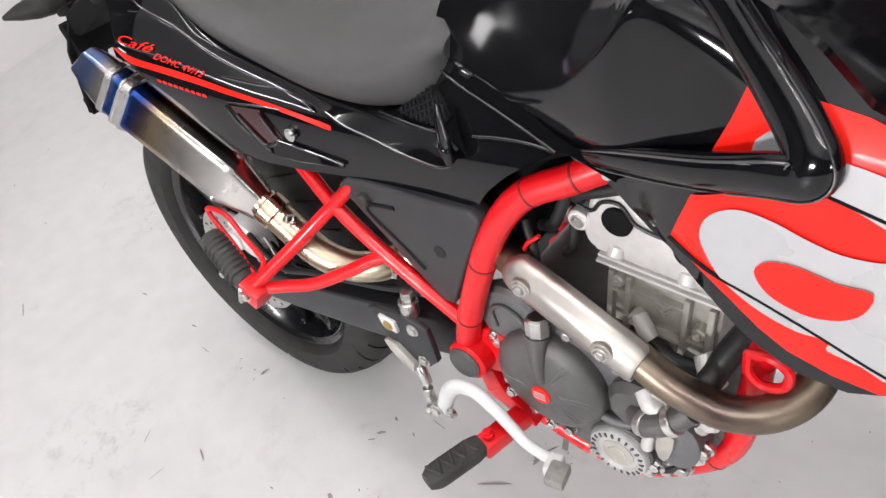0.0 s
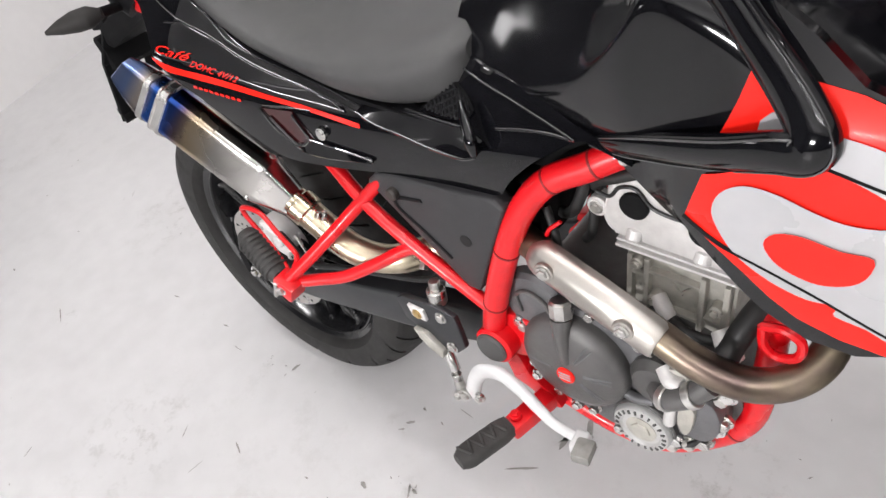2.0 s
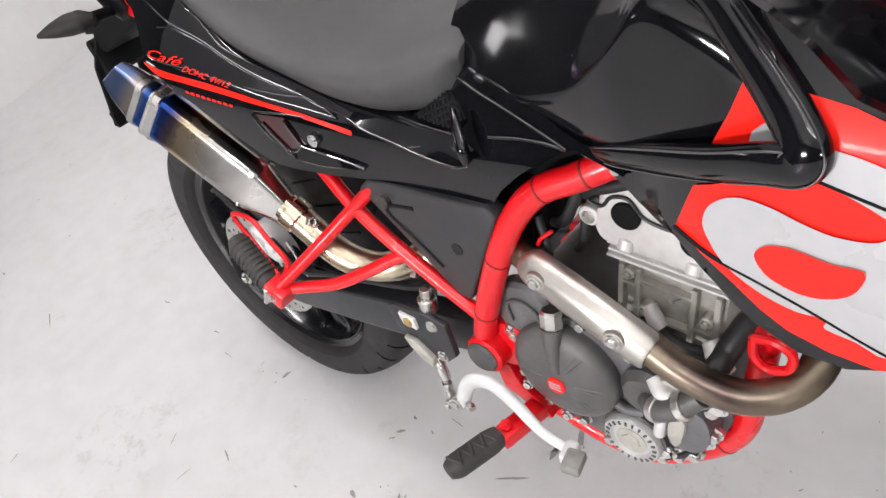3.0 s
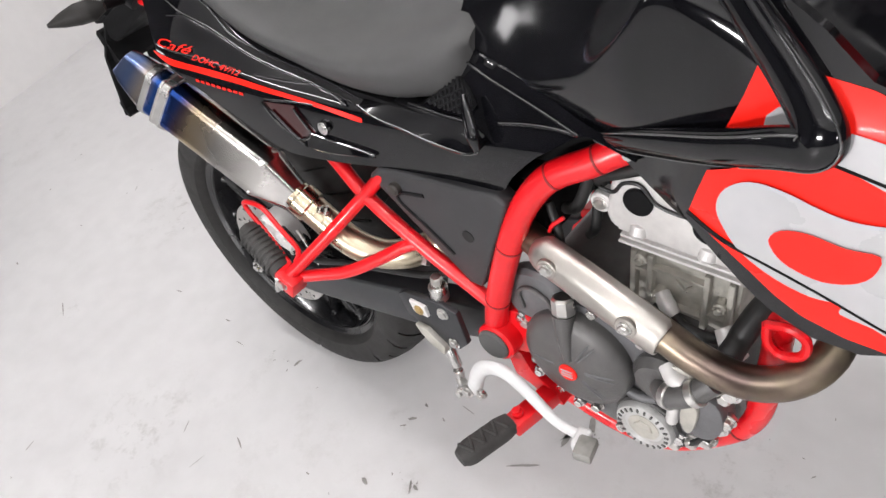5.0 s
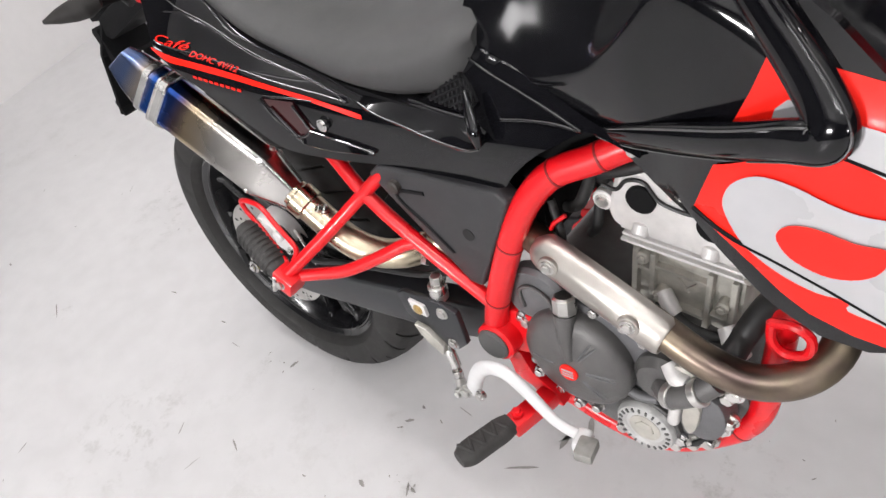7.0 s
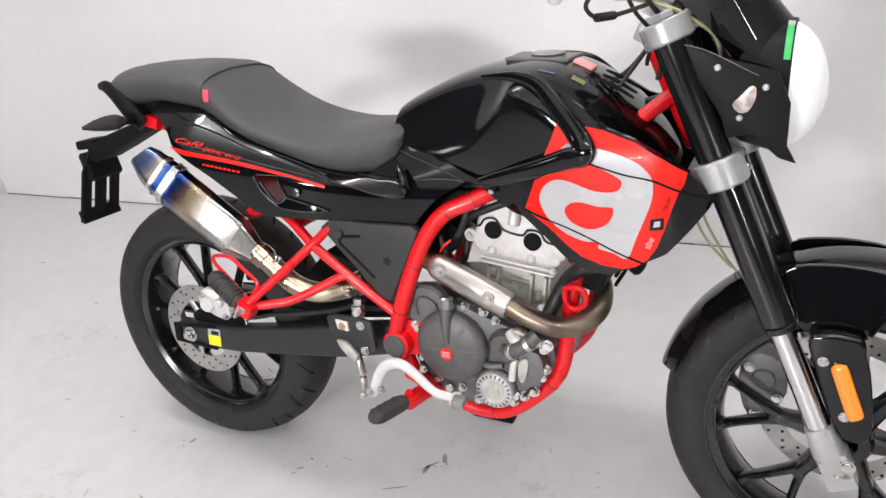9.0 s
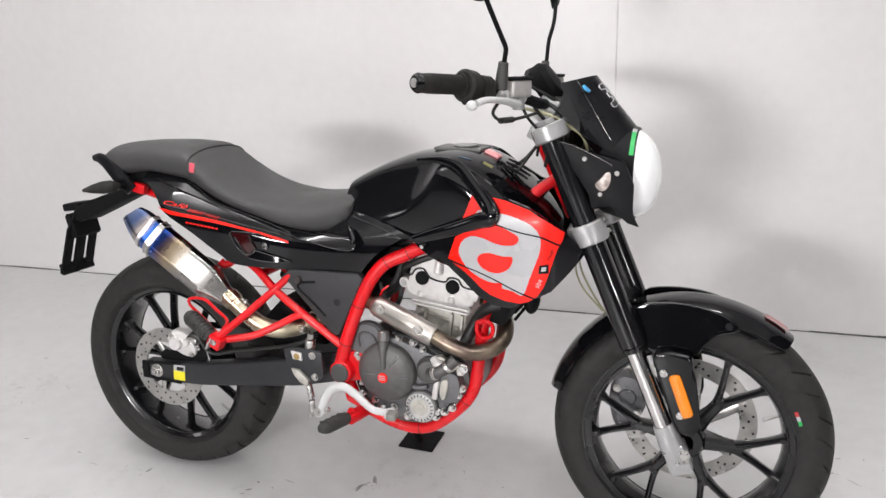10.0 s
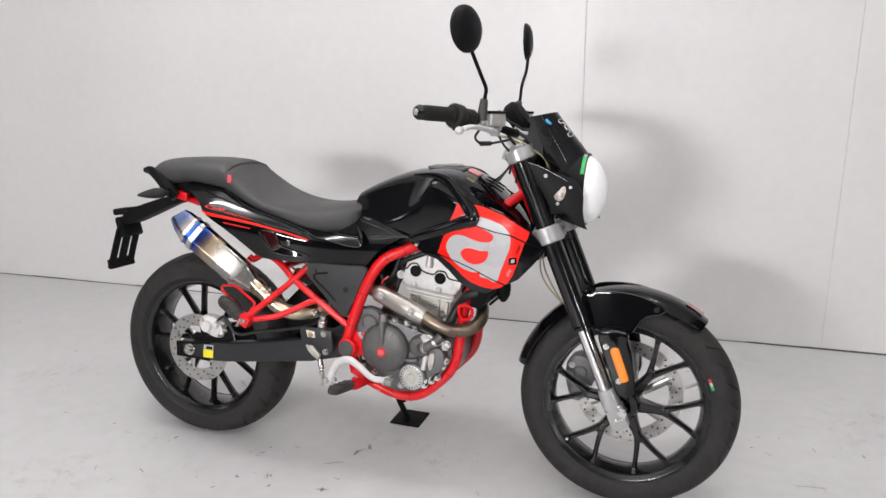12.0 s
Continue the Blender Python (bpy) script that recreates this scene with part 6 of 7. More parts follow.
guard = part("front_mudguard", fender(), GLOSS, bike, "glossy black front mudguard with side braces", angle=50)
bm = bmesh.new()
loft(bm, [[(FRONT[0] + 0.3228 * math.cos(radians(a)), x, FRONT[2] + 0.3228 * math.sin(radians(a))) for x in (-0.016, -0.006, 0.004, 0.014)] for a in range(55, 65)], caps=False, closed=False)
part("mudguard_red_strip", bm, LAMP_RED, guard, "red strip on the mudguard")
for s in (R, Lf):
    bm = bmesh.new()
    side = lambda u, w: -0.068 - 0.013 * max(0.0, min(1.0, (0.605 - w) / 0.10))  # noqa: E731
    brace = smooth([(1.246, 0.590), (1.30, 0.606), (1.37, 0.604), (1.425, 0.588), (1.452, 0.568), (1.440, 0.560), (1.412, 0.552), (1.388, 0.532), (1.372, 0.506), (1.350, 0.496), (1.282, 0.497), (1.262, 0.530)], 3)
    patch(bm, brace, side, 0, 0.010, 0.012, -s)
    bevel(bm, 0.003, 2, 50)
    part("mudguard_brace", bm, GLOSS, guard)
    for pts in ([(1.452, 0.568), (1.440, 0.560), (1.412, 0.552), (1.388, 0.532), (1.372, 0.506)], [(1.288, 0.5015), (1.318, 0.500), (1.350, 0.4995)]):
        bm = bmesh.new()
        tube(bm, [(u, s * (0.0715 - side(u, w) - 0.068), w) for u, w in pts], 0.0032, n=8, steps=5)
        part("brace_edge", bm, GLOSS, guard)
    bm = bmesh.new()
    crease = [(FRONT[0] + q * math.cos(radians(a)), s * v, FRONT[2] + q * math.sin(radians(a))) for a, q, v in ((53, 0.294, 0.050), (58, 0.2925, 0.0605), (66, 0.2925, 0.0655), (76, 0.294, 0.0675), (88, 0.2955, 0.0675), (100, 0.2945, 0.066))]
    tube(bm, crease, [0.0015, 0.0026, 0.003, 0.003, 0.003, 0.0015], n=8, steps=5)
    part("mudguard_crease", bm, GLOSS, guard)
    bolt("bolt", (1.432, s * 0.0745, 0.571), (0, s, 0.2), 0.006, guard, SATIN, 0.006, False)
    bm = bmesh.new()
    prism(bm, smooth([(1.290, 0.510), (1.360, 0.514), (1.368, 0.485), (1.378, 0.455), (1.388, 0.39), (1.388, 0.342), (1.350, 0.338), (1.322, 0.40), (1.300, 0.46)], 2), s * 0.118, s * 0.092, 0.008, 3)
    fg = part("fork_guard", bm, GLOSS, guard, "glossy black fork guard with an orange reflector")
    bm = bmesh.new()
    tube(bm, [(1.3325, s * 0.121, 0.4695), (1.3335, s * 0.121, 0.4665), (1.337, s * 0.121, 0.458), (1.363, s * 0.123, 0.392), (1.3665, s * 0.123, 0.384), (1.3675, s * 0.123, 0.3815)], [0.0060, 0.0100, 0.0125, 0.0125, 0.0100, 0.0060], n=20, steps=3, flat=0.5)
    part("orange_reflector", bm, ORANGE, fg, "long orange side reflector")
    bolt("bolt", (1.312, s * 0.119, 0.470), (0, s, 0), 0.006, fg, STEEL, 0.004, False)
    bolt("bolt", (1.350, s * 0.119, 0.380), (0, s, 0), 0.006, fg, STEEL, 0.004, False)
bm = bmesh.new()
cyl(bm, (FRONT[0], -0.125, FRONT[2] - 0.006), (FRONT[0], 0.125, FRONT[2] - 0.006), 0.012, n=16)
part("front_axle", bm, STEEL, bike)
bm = bmesh.new()
prism(bm, smooth([(1.185, 0.36), (1.215, 0.385), (1.255, 0.37), (1.265, 0.31), (1.235, 0.255), (1.205, 0.25), (1.185, 0.30)], 2), 0.04, 0.10, 0.006)
cyl(bm, (1.225, 0.035, 0.335), (1.225, 0.105, 0.335), 0.020, n=20, edge=0.002)
cyl(bm, (1.218, 0.035, 0.285), (1.218, 0.105, 0.285), 0.018, n=20, edge=0.002)
cal = part("front_caliper", bm, CASE_LIGHT, bike, "grey four-pot front brake caliper")
for u, w in ((1.20, 0.355), (1.215, 0.262), (1.25, 0.30)):
    bolt("bolt", (u, 0.039, w), (0, -1, 0), 0.007, cal, STEEL, 0.005)
bm = bmesh.new()
tube(bm, [(1.23, 0.09, 0.37), (1.20, 0.10, 0.46), (1.13, 0.105, 0.55), (1.09, 0.10, 0.64), (1.11, 0.07, 0.75)], 0.0026, n=8)
tube(bm, [(1.135, 0.02, 0.79), (1.11, 0.05, 0.72), (1.085, 0.08, 0.64), (1.10, 0.09, 0.58), (1.15, 0.10, 0.52)], 0.0024, n=8)
part("brake_hose", bm, CABLE, bike)

# headlight, number mask and its brackets
bm = bmesh.new()
ball(bm, (1.216, 0, 0.868), (0.060, 0.089, 0.094), (0, -4, 0), 36)
headlamp = part("headlight", bm, LENS, bike, "round white headlight lens")
bm = bmesh.new()
rows = []
for u, h, z, c in ((1.226, 0.092, 0.097, 0.868), (1.205, 0.096, 0.101, 0.868), (1.16, 0.090, 0.092, 0.872), (1.12, 0.068, 0.07, 0.880), (1.10, 0.03, 0.03, 0.885)):
    rows.append([(u, h * math.cos(2 * math.pi * i / 36), c + z * math.sin(2 * math.pi * i / 36)) for i in range(36)])
loft(bm, rows)
part("headlight_bowl", bm, SATIN, headlamp)
for s in (R, Lf):
    bm = bmesh.new()
    prism(bm, [(1.066, 0.948), (1.13, 0.925), (1.212, 0.905), (1.232, 0.86), (1.232, 0.80), (1.246, 0.775), (1.222, 0.782), (1.185, 0.815), (1.150, 0.808), (1.142, 0.838), (1.115, 0.878), (1.082, 0.912)], s * 0.119, s * 0.113, 0.0015)
    br = part("headlight_bracket", bm, SATIN, headlamp, "satin black headlight bracket plate")
    bm = bmesh.new()
    tube(bm, [(1.072, s * 0.1195, 0.944), (1.112, s * 0.1195, 0.934), (1.150, s * 0.1195, 0.917), (1.188, s * 0.1195, 0.898)], 0.0012, n=6)
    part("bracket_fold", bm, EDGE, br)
    bolt("screw", (1.132, s * 0.119, 0.909), (0, s, 0), 0.0037, br, SCREW, 0.0025, False)
    bolt("screw", (1.198, s * 0.119, 0.882), (0, s, 0), 0.0037, br, SCREW, 0.0025, False)
    bolt("screw", (1.166, s * 0.119, 0.838), (0, s, 0), 0.0034, br, SCREW, 0.0025, False)
    bm = bmesh.new()
    prism(bm, smooth([(1.155, 0.857), (1.164, 0.868), (1.178, 0.884), (1.186, 0.880), (1.185, 0.862), (1.176, 0.847), (1.164, 0.846)], 2), s * 0.1165, s * 0.1205, 0.0012)
    part("bracket_window", bm, mat("frosted_grey_plastic", (0.42, 0.36, 0.33), 0.25, var=0.6, scale=90), br)


def mask_point(t, x):
    """The number mask: t from its top to its foot, x from side to side."""
    top, foot = Vector((1.130, 0, 1.072)), Vector((1.230, 0, 0.952))
    c = top.lerp(foot, t)
    half = 0.074 + 0.026 * t
    back = abs(x) ** 2.4
    return Vector((c.x - (0.058 - 0.016 * t) * back, half * x, c.z - (0.014 + 0.088 * t) * back))


def mask_sheet(t0, t1, x0, x1, lift=0.0, thick=0.0, nt=14, nx=20):
    bm = bmesh.new()
    nrm = Vector((0.66, 0, 0.75))
    rows = []
    for i in range(nt + 1):
        t = t0 + (t1 - t0) * i / nt
        a = [mask_point(t, x0 + (x1 - x0) * k / nx) + nrm * lift for k in range(nx + 1)]
        rows.append(a + [p - nrm * thick for p in a[::-1]] if thick else a)
    loft(bm, rows, caps=bool(thick), closed=bool(thick))
    return bm


mask = part("number_mask", mask_sheet(0, 1, -1, 1, 0, 0.005), MASK, headlamp, "black flyscreen with an outlined number and stickers", angle=50)
for s in (R, Lf):
    bm = bmesh.new()
    tube(bm, [mask_point(t, s * 0.80) + Vector((0.002, 0, 0.002)) for t in (0.02, 0.3, 0.5, 0.72)], 0.0008, n=6)
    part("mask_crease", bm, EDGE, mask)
    bm = bmesh.new()
    lo = [mask_point(t, s * 1.0) for t in (0.05, 0.35, 0.7, 1.0)]
    rows = [[p, Vector((1.070 + 0.135 * k, s * (0.090 + 0.012 * k), 0.985 - 0.080 * k if k > 0.3 else 1.0 - 0.12 * k))] for p, k in zip(lo, (0.0, 0.35, 0.7, 1.0))]
    rows = [[a, b, b + Vector((0, -s * 0.005, 0)), a + Vector((0, -s * 0.005, 0))] for a, b in rows]
    loft(bm, rows)
    part("mask_cheek", bm, MASK, mask)
for name, a0, a1, material in (("green_sticker", 116, 152, GREEN), ("white_sticker", 108, 116, WHITE_DECAL)):
    bm = bmesh.new()
    rows = []
    for u, h, z in ((1.2240, 0.0945, 0.0995), (1.2195, 0.0954, 0.1005), (1.2150, 0.0962, 0.1014)):
        rows.append([(u, h * math.cos(radians(a0 + (a1 - a0) * i / 14)), 0.868 + z * math.sin(radians(a0 + (a1 - a0) * i / 14))) for i in range(15)])
    loft(bm, rows, caps=False, closed=False)
    part(name, bm, material, mask)
bm = bmesh.new()
cyl(bm, mask_point(0.13, -0.70) + Vector((-0.001, 0, -0.001)), mask_point(0.13, -0.70) + Vector((0.0018, -0.0006, 0.002)), 0.0095, n=24)
part("blue_sticker", bm, BLUE, mask, "round light blue sticker")
# an outlined digit, drawn as a closed line in the sheet's own directions
DIGIT = [(t, x * 0.72 - 0.06) for t, x in ((0.17, -0.50), (0.15, -0.42), (0.15, -0.12), (0.19, -0.02), (0.28, -0.02), (0.32, -0.09), (0.36, -0.02), (0.46, -0.02), (0.50, -0.12), (0.50, -0.42), (0.48, -0.50), (0.43, -0.50), (0.42, -0.24), (0.36, -0.22), (0.36, -0.36), (0.29, -0.36), (0.29, -0.22), (0.23, -0.24), (0.22, -0.50), (0.17, -0.50))]
bm = bmesh.new()
tube(bm, [mask_point(t, x) + Vector((0.0012, 0, 0.0014)) for t, x in DIGIT], 0.0012, n=6, steps=1)
part("number_outline", bm, WHITE_DECAL, mask, "thin white outlined digit")

# ---- handlebar and controls ----
bm = bmesh.new()
BAR = [(0.885, 0.405, 1.066), (0.934, 0.305, 1.060), (0.965, 0.235, 1.052), (1.000, 0.150, 1.034), (1.030, 0.085, 1.016), (1.036, 0.0, 1.012)]
tube(bm, [(u, -v, w) for u, v, w in BAR] + [(u, v, w) for u, v, w in BAR[-2::-1]], 0.0112, n=16)
bar = part("handlebar", bm, SATIN, bike, "black tubular handlebar with rubber grips")
for s in (R, Lf):
    g = lambda t: Vector((0.885, s * 0.405, 1.066)).lerp(Vector((0.934, s * 0.305, 1.060)), t)  # noqa: E731
    bm = bmesh.new()
    tube(bm, [g(0.06), g(0.10), g(0.9), g(0.94), g(1.0)], [0.0165, 0.0172, 0.0178, 0.021, 0.021], n=20, steps=3)
    grip = part("grip", bm, POD, bar, "black ribbed rubber grip")
    for i in range(14):
        bm = bmesh.new()
        cyl(bm, g(0.24 + 0.047 * i), g(0.258 + 0.047 * i), 0.0184, n=20)
        part("grip_rib", bm, POD, grip)
    bm = bmesh.new()
    cyl(bm, g(-0.04), g(0.08), 0.0160, 0.0182, n=22, edge=0.004)
    part("bar_end", bm, GLOSS, bar)
    bolt("bolt", g(-0.045), g(0) - g(1), 0.0062, bar, STEEL, 0.003, False)
    # throttle or clutch drum, then the ribbed switch housing
    along_bar = (Vector((0.965, s * 0.235, 1.052)) - Vector((0.934, s * 0.305, 1.060))).normalized()
    d0 = Vector((0.935, s * 0.303, 1.059))
    bm = bmesh.new()
    cyl(bm, d0, d0 + along_bar * 0.032, 0.0305, 0.0290, n=28, edge=0.005)
    box(bm, d0 + along_bar * 0.015 + Vector((0.006, 0, -0.020)), (0.030, 0.026, 0.030), (0, 0, s * 24), 0.008, 3)
    part("throttle_drum" if s == R else "grip_drum", bm, POD, bar)
    bm = bmesh.new()
    cyl(bm, d0 + along_bar * 0.034, d0 + along_bar * 0.076, 0.0215, n=28, edge=0.003)
    box(bm, d0 + along_bar * 0.055 + Vector((0.004, 0, -0.012)), (0.036, 0.036, 0.026), (0, 0, s * 24), 0.006, 2)
    pod = part("switch_pod", bm, POD, bar)
    for k in range(3):
        bm = bmesh.new()
        cyl(bm, d0 + along_bar * (0.040 + 0.013 * k), d0 + along_bar * (0.044 + 0.013 * k), 0.0232, n=28, edge=0.001)
        part("pod_rib", bm, POD, pod)
    bm = bmesh.new()
    box(bm, d0 + along_bar * 0.066 + Vector((-0.022, 0, 0.002)), (0.006, 0.012, 0.008), (0, 0, s * 24), 0.002, 1)
    part("switch_button", bm, RED if s == R else YELLOW, pod)
    # master cylinder with its reservoir, perch and lever knuckle
    bm = bmesh.new()
    box(bm, (1.000, s * 0.172, 1.049), (0.040, 0.060, 0.034), (0, 0, s * 22), 0.006, 3)
    res = part("master_cylinder", bm, mat("smoky_grey_reservoir", (0.40, 0.385, 0.37), 0.32, metal=0.1, var=0.2), bar, "grey master cylinder with a black lid")
    bm = bmesh.new()
    box(bm, (1.000, s * 0.172, 1.0685), (0.044, 0.064, 0.007), (0, 0, s * 22), 0.0025)
    part("reservoir_lid", bm, MATTE, res)
    for k in (-1, 1):
        bolt("lid_screw", Vector((1.000, s * 0.172, 1.072)) + Vector((-0.010, s * 0.024, 0)) * k, (0, 0, 1), 0.0032, res, SCREW, 0.002, False)
    bm = bmesh.new()
    tube(bm, [(0.986, s * 0.205, 1.040), (0.994, s * 0.180, 1.034), (1.005, s * 0.140, 1.030)], [0.010, 0.013, 0.0125], n=16, steps=3)
    box(bm, (0.982, s * 0.214, 1.046), (0.026, 0.018, 0.038), (0, 0, s * 22), 0.004)
    part("lever_perch", bm, LEVER, bar)
    bolt("bolt", (0.990, s * 0.222, 1.036), (0.3, s, 0), 0.005, bar, SCREW, 0.004, False)
    bm = bmesh.new()
    tube(bm, [(1.004, s * 0.172, 1.019), (1.000, s * 0.222, 1.026), (0.993, s * 0.268, 1.031), (0.983, s * 0.312, 1.033), (0.974, s * 0.338, 1.028)], [0.0125, 0.0095, 0.0085, 0.0080, 0.0085], n=14, flat=0.75, up=(0, 0, 1))
    ball(bm, (0.969, s * 0.349, 1.025), (0.0105, 0.0105, 0.0095), n=16)
    lever = part("brake_lever" if s == R else "clutch_lever", bm, LEVER, bar, "silver-grey hand lever with a ball end")
    bm = bmesh.new()
    cyl(bm, (1.006, s * 0.168, 1.008), (1.006, s * 0.168, 1.032), 0.0125, n=20, edge=0.002)
    part("lever_pivot", bm, SILVER, lever)
    bolt("bolt", (1.006, s * 0.168, 1.032), (0, 0, 1), 0.006, lever, SCREW, 0.004)
    bm = bmesh.new()
    tube(bm, [(0.990, s * 0.255, 1.026), (0.982, s * 0.262, 1.006), (0.992, s * 0.235, 0.990), (1.01, s * 0.185, 0.992), (1.03, s * 0.12, 0.998)], 0.0032, n=8)
    cyl(bm, (0.990, s * 0.240, 0.991), (1.004, s * 0.203, 0.991), 0.006, n=12)
    part("control_cable", bm, HOSE, bar)
    # mirror
    bm = bmesh.new()
    stem = [(0.986, -0.222, 1.060), (0.990, -0.226, 1.085), (0.996, -0.232, 1.112), (0.998, -0.237, 1.127), (0.991, -0.256, 1.155), (0.978, -0.290, 1.206), (0.975, -0.300, 1.224)]
    if s == Lf:
        stem = [(0.964, 0.224, 1.072), (0.967, 0.229, 1.095), (0.969, 0.233, 1.113), (0.971, 0.240, 1.150), (0.977, 0.262, 1.192), (0.976, 0.285, 1.240), (0.972, 0.298, 1.258)]
    tube(bm, stem, 0.0048, n=10)
    mirror = part("mirror", bm, MATTE, bar, "round black mirror on a bent stem")
    bm = bmesh.new()
    cyl(bm, Vector(stem[0]) - Vector((0.001, 0, 0.010)), Vector(stem[2]) - Vector((0.003, 0, 0.012)), 0.0135, 0.0095, n=14, edge=0.001)
    part("mirror_boot", bm, mat("grey_rubber_boot", (0.055, 0.052, 0.050), 0.6), mirror)
    n_way = Vector((0.93, -0.36, 0.08) if s == R else (0.99, 0.115, 0.05)).normalized()
    c = Vector((0.972, -0.318, 1.260) if s == R else (0.964, 0.318, 1.284))
    rot = Vector((0, 1, 0)).rotation_difference(n_way).to_matrix().to_4x4()
    bm = bmesh.new()
    lathe(bm, (0, 0, 0), [(0.0005, 0.016), (0.030, 0.0145), (0.046, 0.009), (0.0545, 0.001), (0.0555, -0.006), (0.0525, -0.007), (0.0005, -0.004)], 40)
    bmesh.ops.transform(bm, matrix=Matrix.Translation(c) @ rot, verts=bm.verts)
    part("mirror_shell", bm, SATIN, mirror)
    bm = bmesh.new()
    lathe(bm, (0, 0, 0), [(0.0005, -0.0068), (0.0505, -0.0068), (0.0505, -0.0082), (0.0005, -0.0082)], 40)
    bmesh.ops.transform(bm, matrix=Matrix.Translation(c) @ rot, verts=bm.verts)
    part("mirror_glass", bm, mat("mirror_glass", (0.9, 0.9, 0.9), 0.02, metal=1.0, var=0.0, rough_var=0.0), mirror)
for s in (R, Lf):
    bm = bmesh.new()
    box(bm, (1.036, s * 0.045, 1.000), (0.042, 0.030, 0.055), (0, 25, 0), 0.006)
    part("bar_clamp", bm, LEVER, bar)
bm = bmesh.new()
lathe(bm, (0, 0, 0), [(0.0005, 0.0), (0.040, 0.0), (0.047, 0.008), (0.047, 0.030), (0.036, 0.042), (0.0005, 0.046)], 36)
bmesh.ops.transform(bm, matrix=pose(1.010, -0.012, 1.042, 36, 0, -90), verts=bm.verts)
part("instrument", bm, MATTE, bike, "round black instrument housing")
bm = bmesh.new()
tube(bm, [(0.990, -0.092, 1.007), (1.029, -0.090, 1.000), (1.060, -0.088, 0.989), (1.091, -0.084, 0.972), (1.119, -0.078, 0.951), (1.130, -0.07, 0.92)], 0.0036, n=10)
part("cable", bm, CABLE, bike, "olive cable sleeve")
bm = bmesh.new()
tube(bm, [(1.02, -0.04, 1.02), (1.06, -0.07, 1.005), (1.09, -0.03, 0.96), (1.10, 0.0, 0.90)], 0.005, n=10)
tube(bm, [(1.0, 0.10, 1.02), (1.06, 0.05, 1.005), (1.08, 0.02, 0.95), (1.04, 0.03, 0.85), (0.95, 0.04, 0.82)], 0.006, n=10)
tube(bm, [(1.015, -0.02, 0.93), (0.985, -0.035, 0.885), (0.965, -0.05, 0.858)], 0.0035, n=8)
tube(bm, [(1.02, 0.0, 0.94), (0.985, -0.01, 0.895), (0.955, -0.02, 0.872)], 0.0035, n=8)
box(bm, (1.06, 0.0, 1.012), (0.05, 0.09, 0.03), (0, 20, 0), 0.006)
part("wiring", bm, HOSE, bike)
for s in (R, Lf):
    bm = bmesh.new()
    prism(bm, [(0.955, 0.830), (0.99, 0.838), (1.03, 0.80), (1.07, 0.755), (1.05, 0.72), (0.98, 0.70), (0.94, 0.75)], s * 0.055, s * 0.035, 0.006)
    part("inner_fairing", bm, MATTE, bike)

# radiator with the horn bracket
bm = bmesh.new()
box(bm, (0.968, 0.0, 0.615), (0.035, 0.22, 0.17), (0, 14, 0), 0.004)
radiator = part("radiator", bm, MATTE, bike, "black radiator behind the front wheel")
for i in range(9):
    bm = bmesh.new()
    box(bm, (0.988, 0.0, 0.545 + 0.0165 * i), (0.006, 0.20, 0.006), (0, 14, 0), 0.001, 1)
    part("radiator_fin", bm, MATTE, radiator)
bm = bmesh.new()
tube(bm, [(0.955, -0.10, 0.575), (0.925, -0.100, 0.565), (0.895, -0.085, 0.53), (0.872, -0.098, 0.48), (0.862, -0.132, 0.452)], 0.0135, n=16)
part("radiator_hose", bm, HOSE, radiator)
bm = bmesh.new()
tube(bm, [(0.905, -0.118, 0.535), (0.927, -0.120, 0.540), (0.942, -0.120, 0.530), (0.939, -0.119, 0.508), (0.920, -0.117, 0.498), (0.906, -0.117, 0.510), (0.905, -0.118, 0.535)], 0.0050, n=8, steps=5)
part("red_bracket", bm, RED, radiator)
bm = bmesh.new()
prism(bm, [(0.865, 0.60), (0.90, 0.595), (0.893, 0.570), (0.872, 0.575)], -0.085, -0.075, 0.002)
part("mount_tab", bm, ALU, radiator)
bm = bmesh.new()
ball(bm, (1.005, -0.02, 0.575), (0.020, 0.028, 0.040), n=18)
part("horn", bm, MATTE, radiator)

# ---- tail end ----
bm = bmesh.new()
prism(bm, [(-0.01, 0.800), (-0.07, 0.790), (-0.16, 0.765), (-0.25, 0.735), (-0.300, 0.712), (-0.315, 0.682), (-0.285, 0.672), (-0.22, 0.700), (-0.12, 0.745), (-0.03, 0.772), (0.02, 0.78)], -0.055, 0.025, 0.006)
carrier = part("plate_carrier", bm, MATTE, bike, "black plastic number plate carrier")
ax, ay = Vector((-0.300, 0, 0.690)), Vector((-0.355, 0, 0.522))
bar_at = lambda t, v: Vector((ax.x + (ay.x - ax.x) * t, v, ax.z + (ay.z - ax.z) * t))  # noqa: E731
for a, b, r in (((-0.15, -0.035), (0.28, -0.062), 0.015), ((0.26, -0.062), (1.0, -0.064), 0.0150), ((0.93, -0.076), (0.93, 0.036), 0.017), ((1.0, 0.024), (0.26, 0.022), 0.0150), ((0.28, 0.022), (-0.15, 0.00), 0.015), ((0.0, -0.02), (1.0, -0.02), 0.0170), ((0.17, -0.064), (0.17, 0.024), 0.036)):
    bm = bmesh.new()
    tube(bm, [bar_at(*a), bar_at(*b)], r, n=8, steps=1, flat=0.32, up=(0.3, 0, 0.1), power=4)
    part("carrier_bar", bm, MATTE, carrier)
bm = bmesh.new()
box(bm, (-0.322, -0.02, 0.712), (0.060, 0.055, 0.022), (0, -8, 0), 0.006)
part("plate_lamp", bm, MATTE, carrier)
